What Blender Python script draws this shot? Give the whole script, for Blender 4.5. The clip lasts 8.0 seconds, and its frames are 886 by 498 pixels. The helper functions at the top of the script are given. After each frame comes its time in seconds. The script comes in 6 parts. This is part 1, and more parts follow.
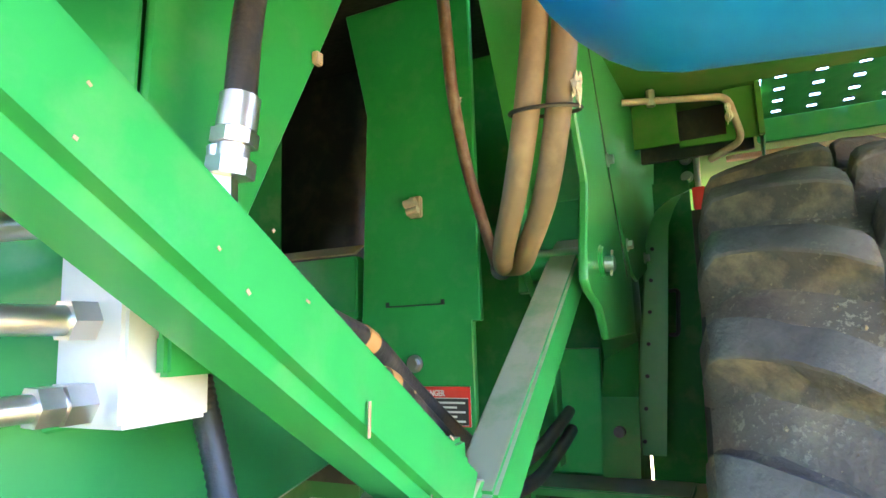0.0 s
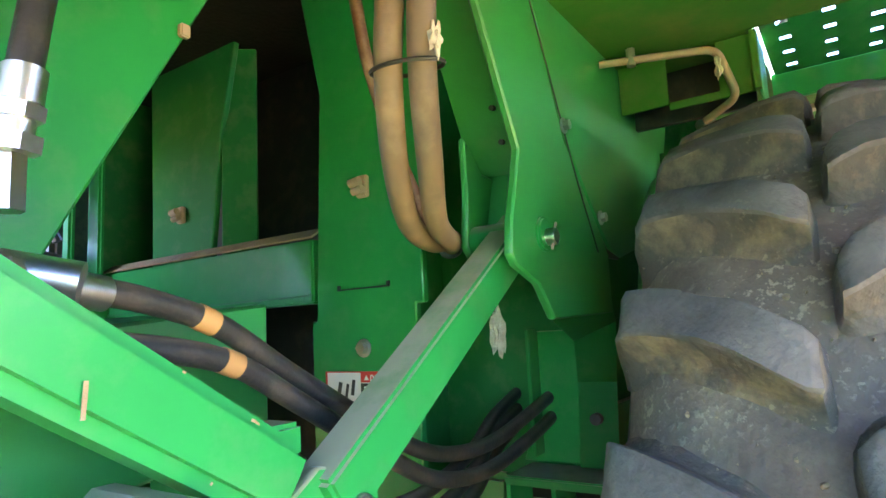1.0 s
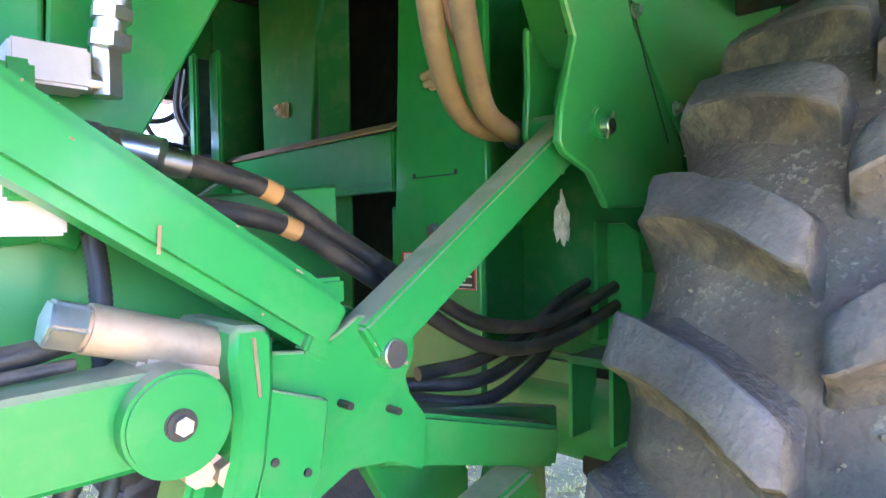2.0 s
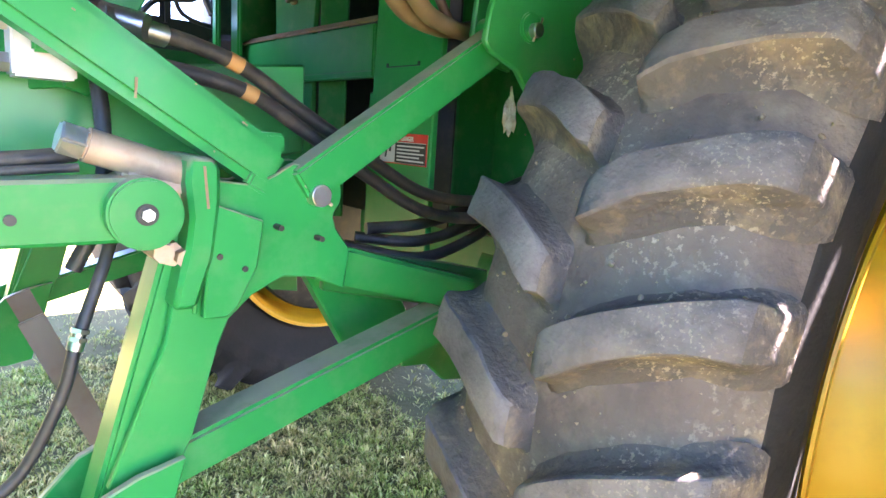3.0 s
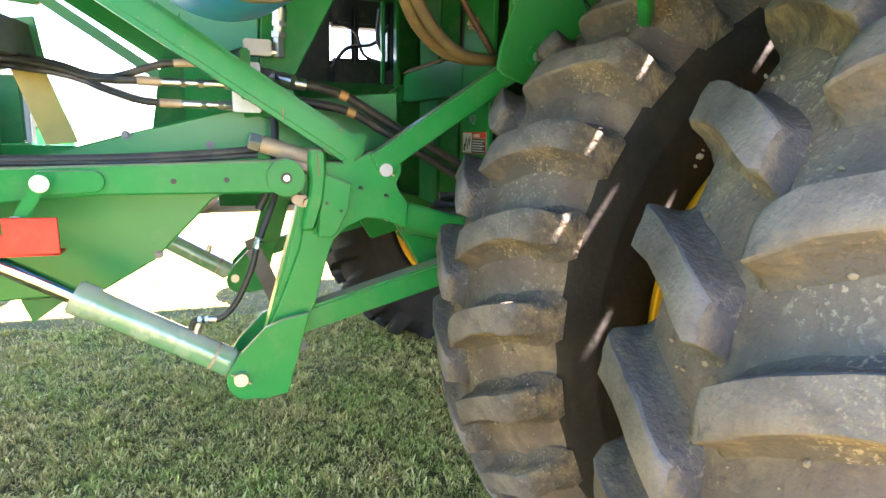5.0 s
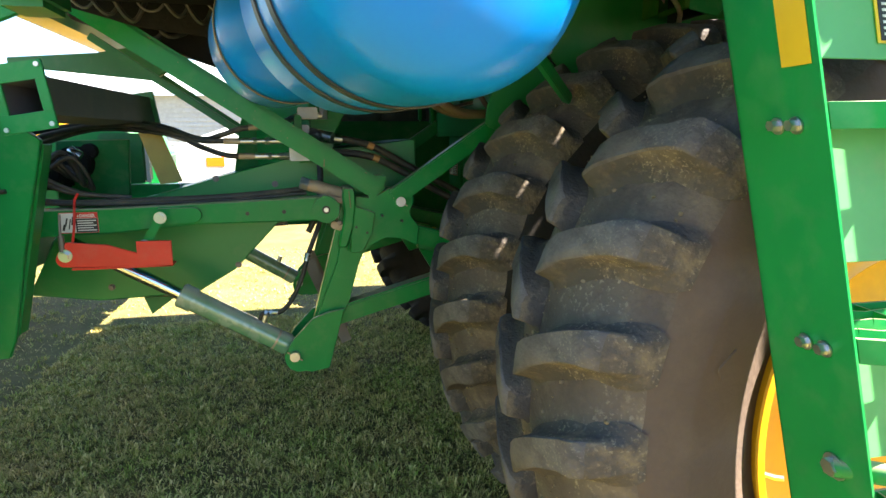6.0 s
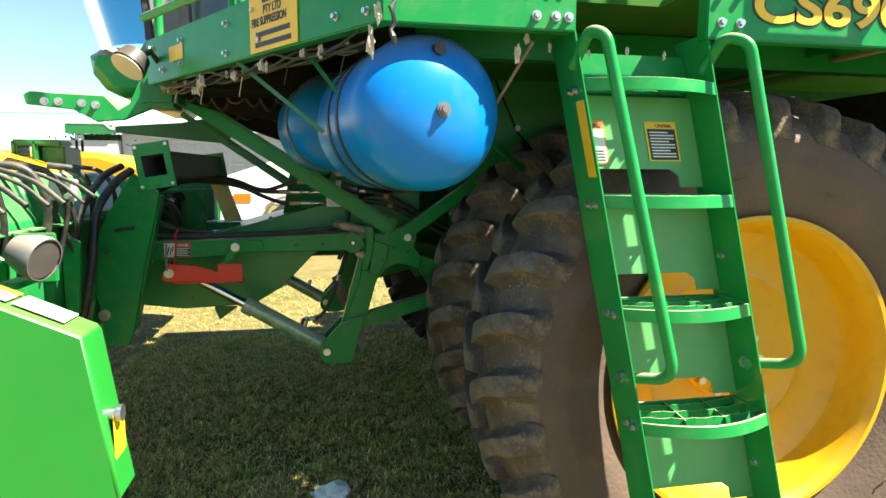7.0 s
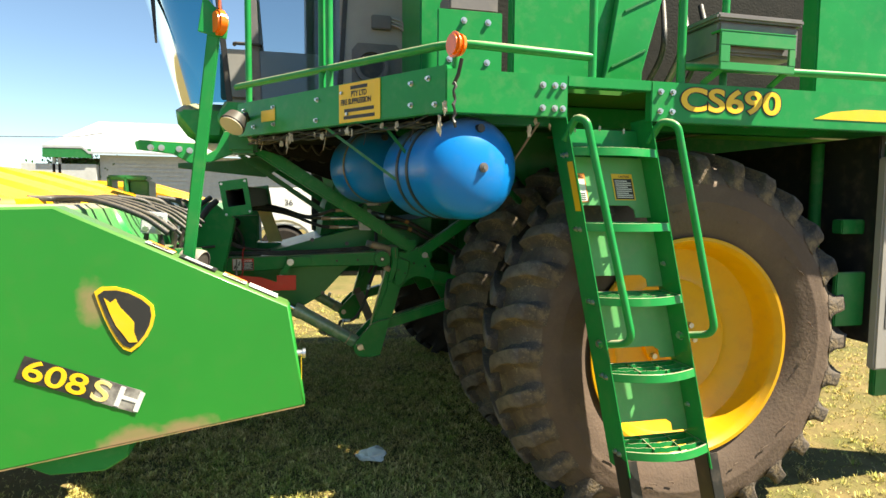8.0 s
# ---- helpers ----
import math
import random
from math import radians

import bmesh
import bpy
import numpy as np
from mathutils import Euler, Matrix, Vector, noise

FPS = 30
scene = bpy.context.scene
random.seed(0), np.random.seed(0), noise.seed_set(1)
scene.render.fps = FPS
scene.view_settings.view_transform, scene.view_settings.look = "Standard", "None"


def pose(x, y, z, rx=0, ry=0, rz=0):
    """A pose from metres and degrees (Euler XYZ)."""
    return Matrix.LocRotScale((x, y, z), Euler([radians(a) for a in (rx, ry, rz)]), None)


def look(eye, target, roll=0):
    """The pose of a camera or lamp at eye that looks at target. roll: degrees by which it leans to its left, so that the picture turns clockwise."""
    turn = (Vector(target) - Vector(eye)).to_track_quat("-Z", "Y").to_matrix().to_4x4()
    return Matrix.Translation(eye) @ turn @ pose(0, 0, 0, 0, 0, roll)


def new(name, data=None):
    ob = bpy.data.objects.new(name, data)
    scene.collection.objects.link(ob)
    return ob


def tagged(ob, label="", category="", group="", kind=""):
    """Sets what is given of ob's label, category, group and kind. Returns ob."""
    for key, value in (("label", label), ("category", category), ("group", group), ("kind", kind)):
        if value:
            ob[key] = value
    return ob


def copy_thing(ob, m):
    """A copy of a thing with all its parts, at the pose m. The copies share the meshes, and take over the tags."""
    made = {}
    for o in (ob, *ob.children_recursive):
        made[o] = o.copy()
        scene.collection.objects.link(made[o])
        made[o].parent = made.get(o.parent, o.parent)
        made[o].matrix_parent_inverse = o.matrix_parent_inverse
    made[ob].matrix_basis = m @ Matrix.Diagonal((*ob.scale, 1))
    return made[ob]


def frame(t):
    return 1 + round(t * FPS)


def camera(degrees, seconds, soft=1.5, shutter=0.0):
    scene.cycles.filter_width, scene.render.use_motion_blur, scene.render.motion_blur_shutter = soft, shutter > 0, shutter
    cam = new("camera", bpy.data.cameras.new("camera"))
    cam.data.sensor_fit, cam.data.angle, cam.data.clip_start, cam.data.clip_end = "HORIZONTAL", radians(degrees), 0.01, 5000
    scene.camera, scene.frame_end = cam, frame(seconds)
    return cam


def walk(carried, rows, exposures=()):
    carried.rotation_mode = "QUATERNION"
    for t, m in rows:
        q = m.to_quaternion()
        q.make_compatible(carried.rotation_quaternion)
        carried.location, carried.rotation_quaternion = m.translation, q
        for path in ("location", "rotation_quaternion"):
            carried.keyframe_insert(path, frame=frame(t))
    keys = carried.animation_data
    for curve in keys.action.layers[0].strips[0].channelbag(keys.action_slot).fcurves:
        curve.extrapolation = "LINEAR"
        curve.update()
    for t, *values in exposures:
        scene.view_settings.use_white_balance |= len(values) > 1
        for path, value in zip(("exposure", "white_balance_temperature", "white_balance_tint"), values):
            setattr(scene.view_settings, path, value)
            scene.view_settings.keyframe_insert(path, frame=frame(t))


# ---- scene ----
cam = camera(71.9, 8.0)
EXPOSURES = [(0.0, 6.2, 6050, 34), (1.0, 6.0, 6100, 29), (2.2, 5.85, 5750, 40), (3.5, 5.5, 6250, 30), (4.5, 5.32, 6500, 25), (5.2, 4.70, 6800, 19), (6.5, 2.5, 6700, 4), (7.0, 2.3, 7000, 4), (8.0, 1.9, 7400, 3)]
PATH = [
    (0, (0.057, 0.008, 1.47), (1.836, 0.877, 1.752), -2.0),
    (0.5, (0.165, -0.069, 1.454), (1.936, 0.822, 1.716), -2.9),
    (1, (0.262, -0.212, 1.443), (1.914, 0.885, 1.702), -2.9),
    (1.5, (0.299, -0.303, 1.424), (1.802, 1.004, 1.606), -1.8),
    (2, (0.274, -0.365, 1.401), (1.679, 1.057, 1.355), -0.9),
    (2.2, (0.258, -0.434, 1.382), (1.636, 1.007, 1.219), -0.1),
    (3.3, (0.26, -0.84, 1.356), (1.491, 0.69, 0.978), 4.6),
    (3.5, (0.255, -0.924, 1.358), (1.435, 0.643, 0.967), 4.6),
    (4, (0.237, -1.163, 1.341), (1.278, 0.498, 0.942), 3.3),
    (4.5, (0.274, -1.371, 1.332), (1.156, 0.381, 0.94), 2.1),
    (5, (0.352, -1.625, 1.349), (1.005, 0.229, 0.98), 1.0),
    (5.2, (0.374, -1.732, 1.369), (0.95, 0.149, 1.007), 0.6),
    (6.3, (0.482, -2.532, 1.519), (0.874, -0.599, 1.189), -0.1),
    (6.5, (0.492, -2.704, 1.533), (0.88, -0.765, 1.231), 0.3),
    (7, (0.349, -3.187, 1.587), (0.735, -1.239, 1.35), 0.2),
    (7.5, (0.148, -3.645, 1.623), (0.554, -1.696, 1.434), 0.3),
    (8, (-0.108, -3.988, 1.626), (0.376, -2.054, 1.468), 0.5),
]
walk(cam, [(t, look(eye, target, roll)) for t, eye, target, roll in PATH], EXPOSURES)

# ---- light ----
SUN = Vector((0.52, -0.25, 0.83)).normalized()
world = bpy.data.worlds.new("world")
scene.world = world
world.use_nodes = True
sky = world.node_tree.nodes.new("ShaderNodeTexSky")
sky.sky_type = "NISHITA"
sky.sun_disc = False
sky.altitude = 1500
sky.sun_elevation = math.asin(SUN.z)
sky.sun_rotation = math.atan2(SUN.x, SUN.y)
sky.air_density, sky.dust_density, sky.ozone_density = 1.0, 0.0, 4.0
world.node_tree.links.new(sky.outputs[0], world.node_tree.nodes["Background"].inputs[0])
world.node_tree.nodes["Background"].inputs[1].default_value = 0.060
sun_lamp = new("sun", bpy.data.lights.new("sun", "SUN"))
sun_lamp.data.energy, sun_lamp.data.angle, sun_lamp.data.color = 4.8, radians(0.6), (1.0, 0.94, 0.84)
sun_lamp.matrix_world = look((0, 0, 30), Vector((0, 0, 30)) - SUN)


# ---- materials ----
def material(name, col, rough=0.4, metal=0.0, col2=None, scale=6.0, grime=None, grime_amount=0.0, grime_scale=14.0,
             top=0.0, bump=0.0, bump_scale=60.0, coat=0.0, spread=0.12, vary=0.0, spec=0.5, speck=None, speck_amount=0.0, speck_scale=70.0):
    """A painted, rubber or metal surface: two tones at a large scale, grime at a small one, dust on the upper faces, fine relief."""
    m = bpy.data.materials.new(name)
    m.use_nodes = True
    nodes, link = m.node_tree.nodes, m.node_tree.links.new
    b = nodes["Principled BSDF"]
    b.inputs["Roughness"].default_value, b.inputs["Metallic"].default_value = rough, metal
    b.inputs["Specular IOR Level"].default_value = spec
    b.inputs["Coat Weight"].default_value, b.inputs["Coat Roughness"].default_value = coat, 0.12
    coord = nodes.new("ShaderNodeTexCoord")

    def noisy(sc, detail, lo, hi):
        n = nodes.new("ShaderNodeTexNoise")
        n.inputs["Scale"].default_value, n.inputs["Detail"].default_value, n.inputs["Roughness"].default_value = sc, detail, 0.62
        link(coord.outputs["Object"], n.inputs["Vector"])
        r = nodes.new("ShaderNodeMapRange")
        r.inputs["From Min"].default_value, r.inputs["From Max"].default_value = lo, hi
        link(n.outputs["Fac"], r.inputs["Value"])
        return r.outputs["Result"]

    def mixed(fac, a, c):
        x = nodes.new("ShaderNodeMix")
        x.data_type = "RGBA"
        for socket, value in ((x.inputs["Factor"], fac), (x.inputs["A"], a), (x.inputs["B"], c)):
            if isinstance(value, bpy.types.NodeSocket):
                link(value, socket)
            elif isinstance(value, (int, float)):
                socket.default_value = value
            else:
                socket.default_value = (*value, 1)
        return x.outputs["Result"]

    def times(a, k):
        x = nodes.new("ShaderNodeMath")
        x.operation = "MULTIPLY"
        link(a, x.inputs[0])
        if isinstance(k, (int, float)):
            x.inputs[1].default_value = k
        else:
            link(k, x.inputs[1])
        return x.outputs[0]

    second = col2 or tuple(c * (1 - spread) for c in col)
    out = mixed(noisy(scale, 4, 0.35, 0.65), col, second)
    rough_out = None
    if vary:
        info = nodes.new("ShaderNodeObjectInfo")
        hsv = nodes.new("ShaderNodeHueSaturation")
        r = nodes.new("ShaderNodeMapRange")
        r.inputs["To Min"].default_value, r.inputs["To Max"].default_value = 1 - vary, 1 + vary
        link(info.outputs["Random"], r.inputs["Value"])
        link(r.outputs["Result"], hsv.inputs["Value"])
        link(out, hsv.inputs["Color"])
        out = hsv.outputs["Color"]
    if grime and grime_amount:
        f = times(noisy(grime_scale, 8, 0.5, 0.72), grime_amount)
        out = mixed(f, out, grime)
        r = nodes.new("ShaderNodeMapRange")
        r.inputs["To Min"].default_value, r.inputs["To Max"].default_value = rough, min(1.0, rough + 0.45)
        link(f, r.inputs["Value"])
        rough_out = r.outputs["Result"]
    if speck:
        spots = times(times(noisy(speck_scale, 3, 0.56, 0.64), noisy(5, 5, 0.50, 0.66)), speck_amount)
        out = mixed(spots, out, speck)
    if grime and top:
        geo, sep = nodes.new("ShaderNodeNewGeometry"), nodes.new("ShaderNodeSeparateXYZ")
        link(geo.outputs["Normal"], sep.inputs[0])
        r = nodes.new("ShaderNodeMapRange")
        r.inputs["From Min"].default_value, r.inputs["From Max"].default_value = 0.38, 0.85
        link(sep.outputs["Z"], r.inputs["Value"])
        f = times(times(r.outputs["Result"], noisy(9, 6, 0.12, 0.5)), top)
        out = mixed(f, out, grime)
    link(out, b.inputs["Base Color"])
    if rough_out:
        link(rough_out, b.inputs["Roughness"])
    if bump:
        n = nodes.new("ShaderNodeTexNoise")
        n.inputs["Scale"].default_value, n.inputs["Detail"].default_value = bump_scale, 6
        link(coord.outputs["Object"], n.inputs["Vector"])
        bp = nodes.new("ShaderNodeBump")
        bp.inputs["Strength"].default_value, bp.inputs["Distance"].default_value = bump, 0.01
        link(n.outputs["Fac"], bp.inputs["Height"])
        link(bp.outputs["Normal"], b.inputs["Normal"])
    return m


DUST = (0.40, 0.335, 0.235)
GREEN = material("green_paint", (0.011, 0.240, 0.056), 0.34, col2=(0.008, 0.205, 0.047), scale=2.5, grime=DUST, grime_amount=0.08, top=0.9, coat=0.08, bump=0.04, bump_scale=6, spec=0.22)
# Paler copy of the green paint: light on risers and guard put into colour
GREEN_LIT = material("green_paint_lit", (0.10, 0.36, 0.12), 0.45, grime=DUST, grime_amount=0.15, top=0.3)
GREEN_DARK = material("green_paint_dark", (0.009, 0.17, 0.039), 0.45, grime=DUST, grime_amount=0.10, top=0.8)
GREEN_GLOSS = material("glossy_green_barrel", (0.11, 0.30, 0.13), 0.22, col2=(0.26, 0.36, 0.25), scale=5, grime=(0.50, 0.47, 0.40), grime_amount=0.6, grime_scale=6, top=0.95, coat=0.9)
LENS = material("dusty_lens", (0.46, 0.40, 0.31), 0.35, grime=DUST, grime_amount=0.3)
# Dust film, plus a lighter green that paints in the light on the column
GREEN_LIT_DUSTY = material("lit_dusty_green_panel", (0.018, 0.26, 0.058), 0.42, col2=(0.014, 0.215, 0.046), scale=2.0, grime=(0.34, 0.36, 0.20), grime_amount=0.22, grime_scale=4, coat=0.15, bump=0.03, bump_scale=7)
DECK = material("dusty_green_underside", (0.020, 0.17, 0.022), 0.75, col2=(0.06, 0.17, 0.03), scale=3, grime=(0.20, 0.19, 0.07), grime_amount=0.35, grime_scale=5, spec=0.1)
# Darker copy of the green paint: shade of the inner panels put into colour
GREEN_SHADED = material("green_paint_shaded", (0.006, 0.15, 0.034), 0.6, grime=DUST, grime_amount=0.12, top=0.9, spec=0.25)
YELLOW = material("yellow_paint", (0.62, 0.325, 0.007), 0.42, col2=(0.60, 0.30, 0.007), scale=3, grime=(0.25, 0.15, 0.05), grime_amount=0.2, coat=0.05)
BLUE = material("blue_paint", (0.0, 0.175, 0.54), 0.30, col2=(0.0, 0.160, 0.50), scale=3, grime=(0.30, 0.27, 0.22), grime_amount=0.10, grime_scale=6, top=0.35, coat=0.06, spec=0.25)
PLANK = material("pale_board", (0.80, 0.58, 0.18), 0.7, col2=(0.70, 0.50, 0.16), scale=8)
RED = material("red_paint", (0.78, 0.035, 0.022), 0.42, grime=DUST, grime_amount=0.12)
ORANGE = material("orange_lens", (0.85, 0.17, 0.01), 0.2, coat=0.5)
RUBBER = material("tyre_rubber", (0.090, 0.067, 0.058), 0.85, col2=(0.135, 0.106, 0.084), scale=5, grime=(0.26, 0.195, 0.135), grime_amount=0.55, grime_scale=11, bump=0.5, bump_scale=90, spec=0.2, speck=(0.38, 0.31, 0.23), speck_amount=0.6, speck_scale=90)
# Black rubber, with the shade between and behind the wheels put into its colour
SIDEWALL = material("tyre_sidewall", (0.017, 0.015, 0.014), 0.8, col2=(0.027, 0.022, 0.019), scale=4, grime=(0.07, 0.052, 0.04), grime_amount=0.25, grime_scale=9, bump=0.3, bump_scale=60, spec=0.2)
SIDEWALL_DUSTY = material("dusty_tyre_sidewall", (0.125, 0.086, 0.066), 0.8, col2=(0.092, 0.066, 0.053), scale=3, grime=(0.20, 0.14, 0.10), grime_amount=0.45, grime_scale=6, bump=0.3, bump_scale=60, spec=0.2)
LUG = material("tyre_lug_rubber", (0.085, 0.073, 0.070), 0.75, col2=(0.150, 0.128, 0.118), scale=9, grime=(0.062, 0.054, 0.050), grime_amount=0.75, grime_scale=16, bump=0.4, bump_scale=110, vary=0.10, spec=0.12, speck=(0.40, 0.33, 0.25), speck_amount=0.3, speck_scale=150)
LUG_SIDE = material("muddy_lug_flank", (0.100, 0.080, 0.066), 0.9, col2=(0.078, 0.066, 0.060), scale=7, grime=(0.30, 0.215, 0.125), grime_amount=0.62, grime_scale=13, bump=0.7, bump_scale=70, vary=0.10, spec=0.15, speck=(0.44, 0.34, 0.22), speck_amount=0.45, speck_scale=110)
CLOD = material("dried_mud", (0.26, 0.20, 0.13), 0.95, col2=(0.17, 0.13, 0.09), scale=30, spec=0.1, bump=0.6)
HOSE = material("black_hose", (0.022, 0.022, 0.023), 0.5, grime=(0.22, 0.17, 0.12), grime_amount=0.35, top=0.35, bump=0.15, bump_scale=120)
TAN_HOSE = material("dusty_hose", (0.19, 0.130, 0.070), 0.6, col2=(0.125, 0.092, 0.060), scale=5, grime=(0.33, 0.25, 0.15), grime_amount=0.4)
COPPER = material("brown_line", (0.10, 0.045, 0.025), 0.5, grime=DUST, grime_amount=0.4)
ORANGE_BAND = material("orange_band", (0.44, 0.23, 0.08), 0.6, grime=(0.1, 0.06, 0.03), grime_amount=0.4)
CHROME = material("chrome_rod", (0.72, 0.72, 0.72), 0.12, 1.0)
ZINC = material("zinc_plate", (0.62, 0.61, 0.60), 0.34, 1.0, grime=(0.25, 0.22, 0.18), grime_amount=0.4, bump=0.05)
ALLOY = material("grey_alloy", (0.55, 0.56, 0.58), 0.45, 0.3, grime=(0.3, 0.27, 0.22), grime_amount=0.25, bump=0.05)
RUSTY = material("dusty_steel", (0.48, 0.36, 0.26), 0.6, 0.35, grime=(0.25, 0.13, 0.07), grime_amount=0.5, top=0.3)
# Near-black that puts deep shade into the colour of hidden parts
SHADE_BLACK = material("shade_black", (0.007, 0.007, 0.0065), 0.75, col2=(0.014, 0.012, 0.010), scale=9, spec=0.2, bump=0.3)
# Black parts, and also inner walls whose shade is put into the colour
BLACK = material("black_steel_and_shade", (0.018, 0.018, 0.018), 0.5, grime=(0.16, 0.12, 0.09), grime_amount=0.35, top=0.5)
GREY_PLASTIC = material("grey_plastic", (0.13, 0.12, 0.125), 0.55, grime=DUST, grime_amount=0.15, top=0.5, bump=0.05)
GREY_PANEL = material("grey_panel", (0.30, 0.28, 0.27), 0.55, grime=DUST, grime_amount=0.12, top=0.3)
DIRT = material("dried_dirt", (0.28, 0.20, 0.12), 0.95, grime=(0.4, 0.33, 0.22), grime_amount=0.6, bump=0.6)
LINT = material("cotton_lint", (0.62, 0.56, 0.46), 0.95, col2=(0.42, 0.35, 0.26), scale=30, bump=0.8, bump_scale=90)
WHITE = material("white_print", (0.72, 0.71, 0.68), 0.5, grime=DUST, grime_amount=0.12)
INK = material("black_print", (0.02, 0.02, 0.022), 0.5, grime=DUST, grime_amount=0.1)
SIGN_YELLOW = material("yellow_print", (0.80, 0.50, 0.02), 0.45, grime=DUST, grime_amount=0.12)
SIGN_PALE = material("faded_yellow_print", (0.78, 0.66, 0.38), 0.5, col2=(0.80, 0.60, 0.15), scale=14, grime=DUST, grime_amount=0.2)
GREY_WORN = material("worn_strip", (0.42, 0.40, 0.37), 0.6, col2=(0.10, 0.09, 0.09), scale=16, grime=DUST, grime_amount=0.3)
HEADER_GREEN = material("green_header_paint", (0.015, 0.215, 0.028), 0.38, col2=(0.013, 0.195, 0.026), scale=1.5, grime=(0.20, 0.13, 0.07), grime_amount=0.05, coat=0.08, bump=0.04, bump_scale=5, spec=0.4, top=0.4)


def stained(m, spots, tint):
    """Brown worn patches with uneven edges: spots of (x, z, half width, half height, slope) on the shield."""
    nodes, link = m.node_tree.nodes, m.node_tree.links.new
    b = nodes["Principled BSDF"]
    coord, noise_n = nodes.new("ShaderNodeTexCoord"), nodes.new("ShaderNodeTexNoise")
    noise_n.inputs["Scale"].default_value, noise_n.inputs["Detail"].default_value = 22, 7
    link(coord.outputs["Object"], noise_n.inputs["Vector"])
    out = b.inputs["Base Color"].links[0].from_socket
    for x, z, w, h, slope in spots:
        place, length, add, ramp, mix = (nodes.new(k) for k in ("ShaderNodeMapping", "ShaderNodeVectorMath", "ShaderNodeMath", "ShaderNodeMapRange", "ShaderNodeMix"))
        place.vector_type = "TEXTURE"
        place.inputs["Location"].default_value = (x, 0, z)
        place.inputs["Rotation"].default_value = (0, -math.atan(slope), 0)
        place.inputs["Scale"].default_value = (w, 1000, h)
        link(coord.outputs["Object"], place.inputs["Vector"])
        length.operation = "LENGTH"
        link(place.outputs[0], length.inputs[0])
        add.operation = "MULTIPLY_ADD"
        link(noise_n.outputs["Fac"], add.inputs[0])
        add.inputs[1].default_value = 1.2
        link(length.outputs["Value"], add.inputs[2])
        ramp.inputs["From Min"].default_value, ramp.inputs["From Max"].default_value = 1.0, 1.75
        ramp.inputs["To Min"].default_value, ramp.inputs["To Max"].default_value = 0.75, 0.0
        link(add.outputs[0], ramp.inputs["Value"])
        mix.data_type = "RGBA"
        mix.inputs["B"].default_value = (*tint, 1)
        link(ramp.outputs["Result"], mix.inputs["Factor"])
        link(out, mix.inputs["A"])
        out = mix.outputs["Result"]
    link(out, b.inputs["Base Color"])


stained(HEADER_GREEN, ((-0.60, 0.862, 0.10, 0.040, 0.152), (-0.44, 0.882, 0.10, 0.035, 0.152), (-0.52, 0.858, 0.25, 0.018, 0.152), (-0.708, 1.30, 0.045, 0.075, 0.0)), (0.30, 0.19, 0.11))
RUST_STAIN = material("brown_stain", (0.30, 0.19, 0.10), 0.8, col2=(0.16, 0.17, 0.06), scale=18, grime=(0.38, 0.25, 0.14), grime_amount=0.6, spec=0.2)
SIGN_RED = material("red_print", (0.62, 0.03, 0.02), 0.45, grime=DUST, grime_amount=0.1)
SIGN_ORANGE = material("orange_print", (0.75, 0.22, 0.03), 0.45, grime=DUST, grime_amount=0.1)
GRASS = material("grass", (0.31, 0.40, 0.06), 0.7, col2=(0.72, 0.48, 0.19), scale=2.6, spec=0.2)
_g = GRASS.node_tree
_island, _ramp, _mul = _g.nodes.new("ShaderNodeNewGeometry"), _g.nodes.new("ShaderNodeValToRGB"), _g.nodes.new("ShaderNodeMix")
_ramp.color_ramp.elements[0].color, _ramp.color_ramp.elements[1].color = (0.05, 0.04, 0.012, 1), (0.90, 0.68, 0.32, 1)
_ramp.color_ramp.elements.new(0.22).color = (0.13, 0.145, 0.034, 1)
_ramp.color_ramp.elements.new(0.55).color = (0.36, 0.41, 0.085, 1)
_ramp.color_ramp.elements.new(0.72).color = (0.64, 0.45, 0.17, 1)
_g.links.new(_island.outputs["Random Per Island"], _ramp.inputs["Fac"])
_mul.data_type = "RGBA"
_mul.inputs["Factor"].default_value = 0.6
_old = _g.nodes["Principled BSDF"].inputs["Base Color"].links[0].from_socket
_g.links.new(_old, _mul.inputs["A"])
_g.links.new(_ramp.outputs["Color"], _mul.inputs["B"])
_g.links.new(_mul.outputs["Result"], _g.nodes["Principled BSDF"].inputs["Base Color"])
SOIL = material("lawn", (0.100, 0.098, 0.032), 0.95, col2=(0.185, 0.135, 0.058), scale=1.7, grime=(0.075, 0.052, 0.03), grime_amount=0.55, grime_scale=9, bump=0.9, bump_scale=45, spec=0.15)
SHED = material("corrugated_wall", (0.50, 0.50, 0.50), 0.5, grime=(0.30, 0.27, 0.23), grime_amount=0.25, grime_scale=1.5)
ROOF = material("roof_sheet", (0.42, 0.44, 0.47), 0.45, grime=(0.25, 0.22, 0.20), grime_amount=0.2, grime_scale=1.2)
TIMBER = material("dark_timber", (0.14, 0.09, 0.05), 0.7)
LEAF = material("leaf", (0.06, 0.12, 0.025), 0.6, vary=0.3)
CAR_WHITE = material("white_bodywork", (0.78, 0.78, 0.77), 0.3, coat=0.5)
STEEL = material("dull_steel", (0.20, 0.18, 0.17), 0.5, 0.7, grime=(0.2, 0.15, 0.11), grime_amount=0.4)


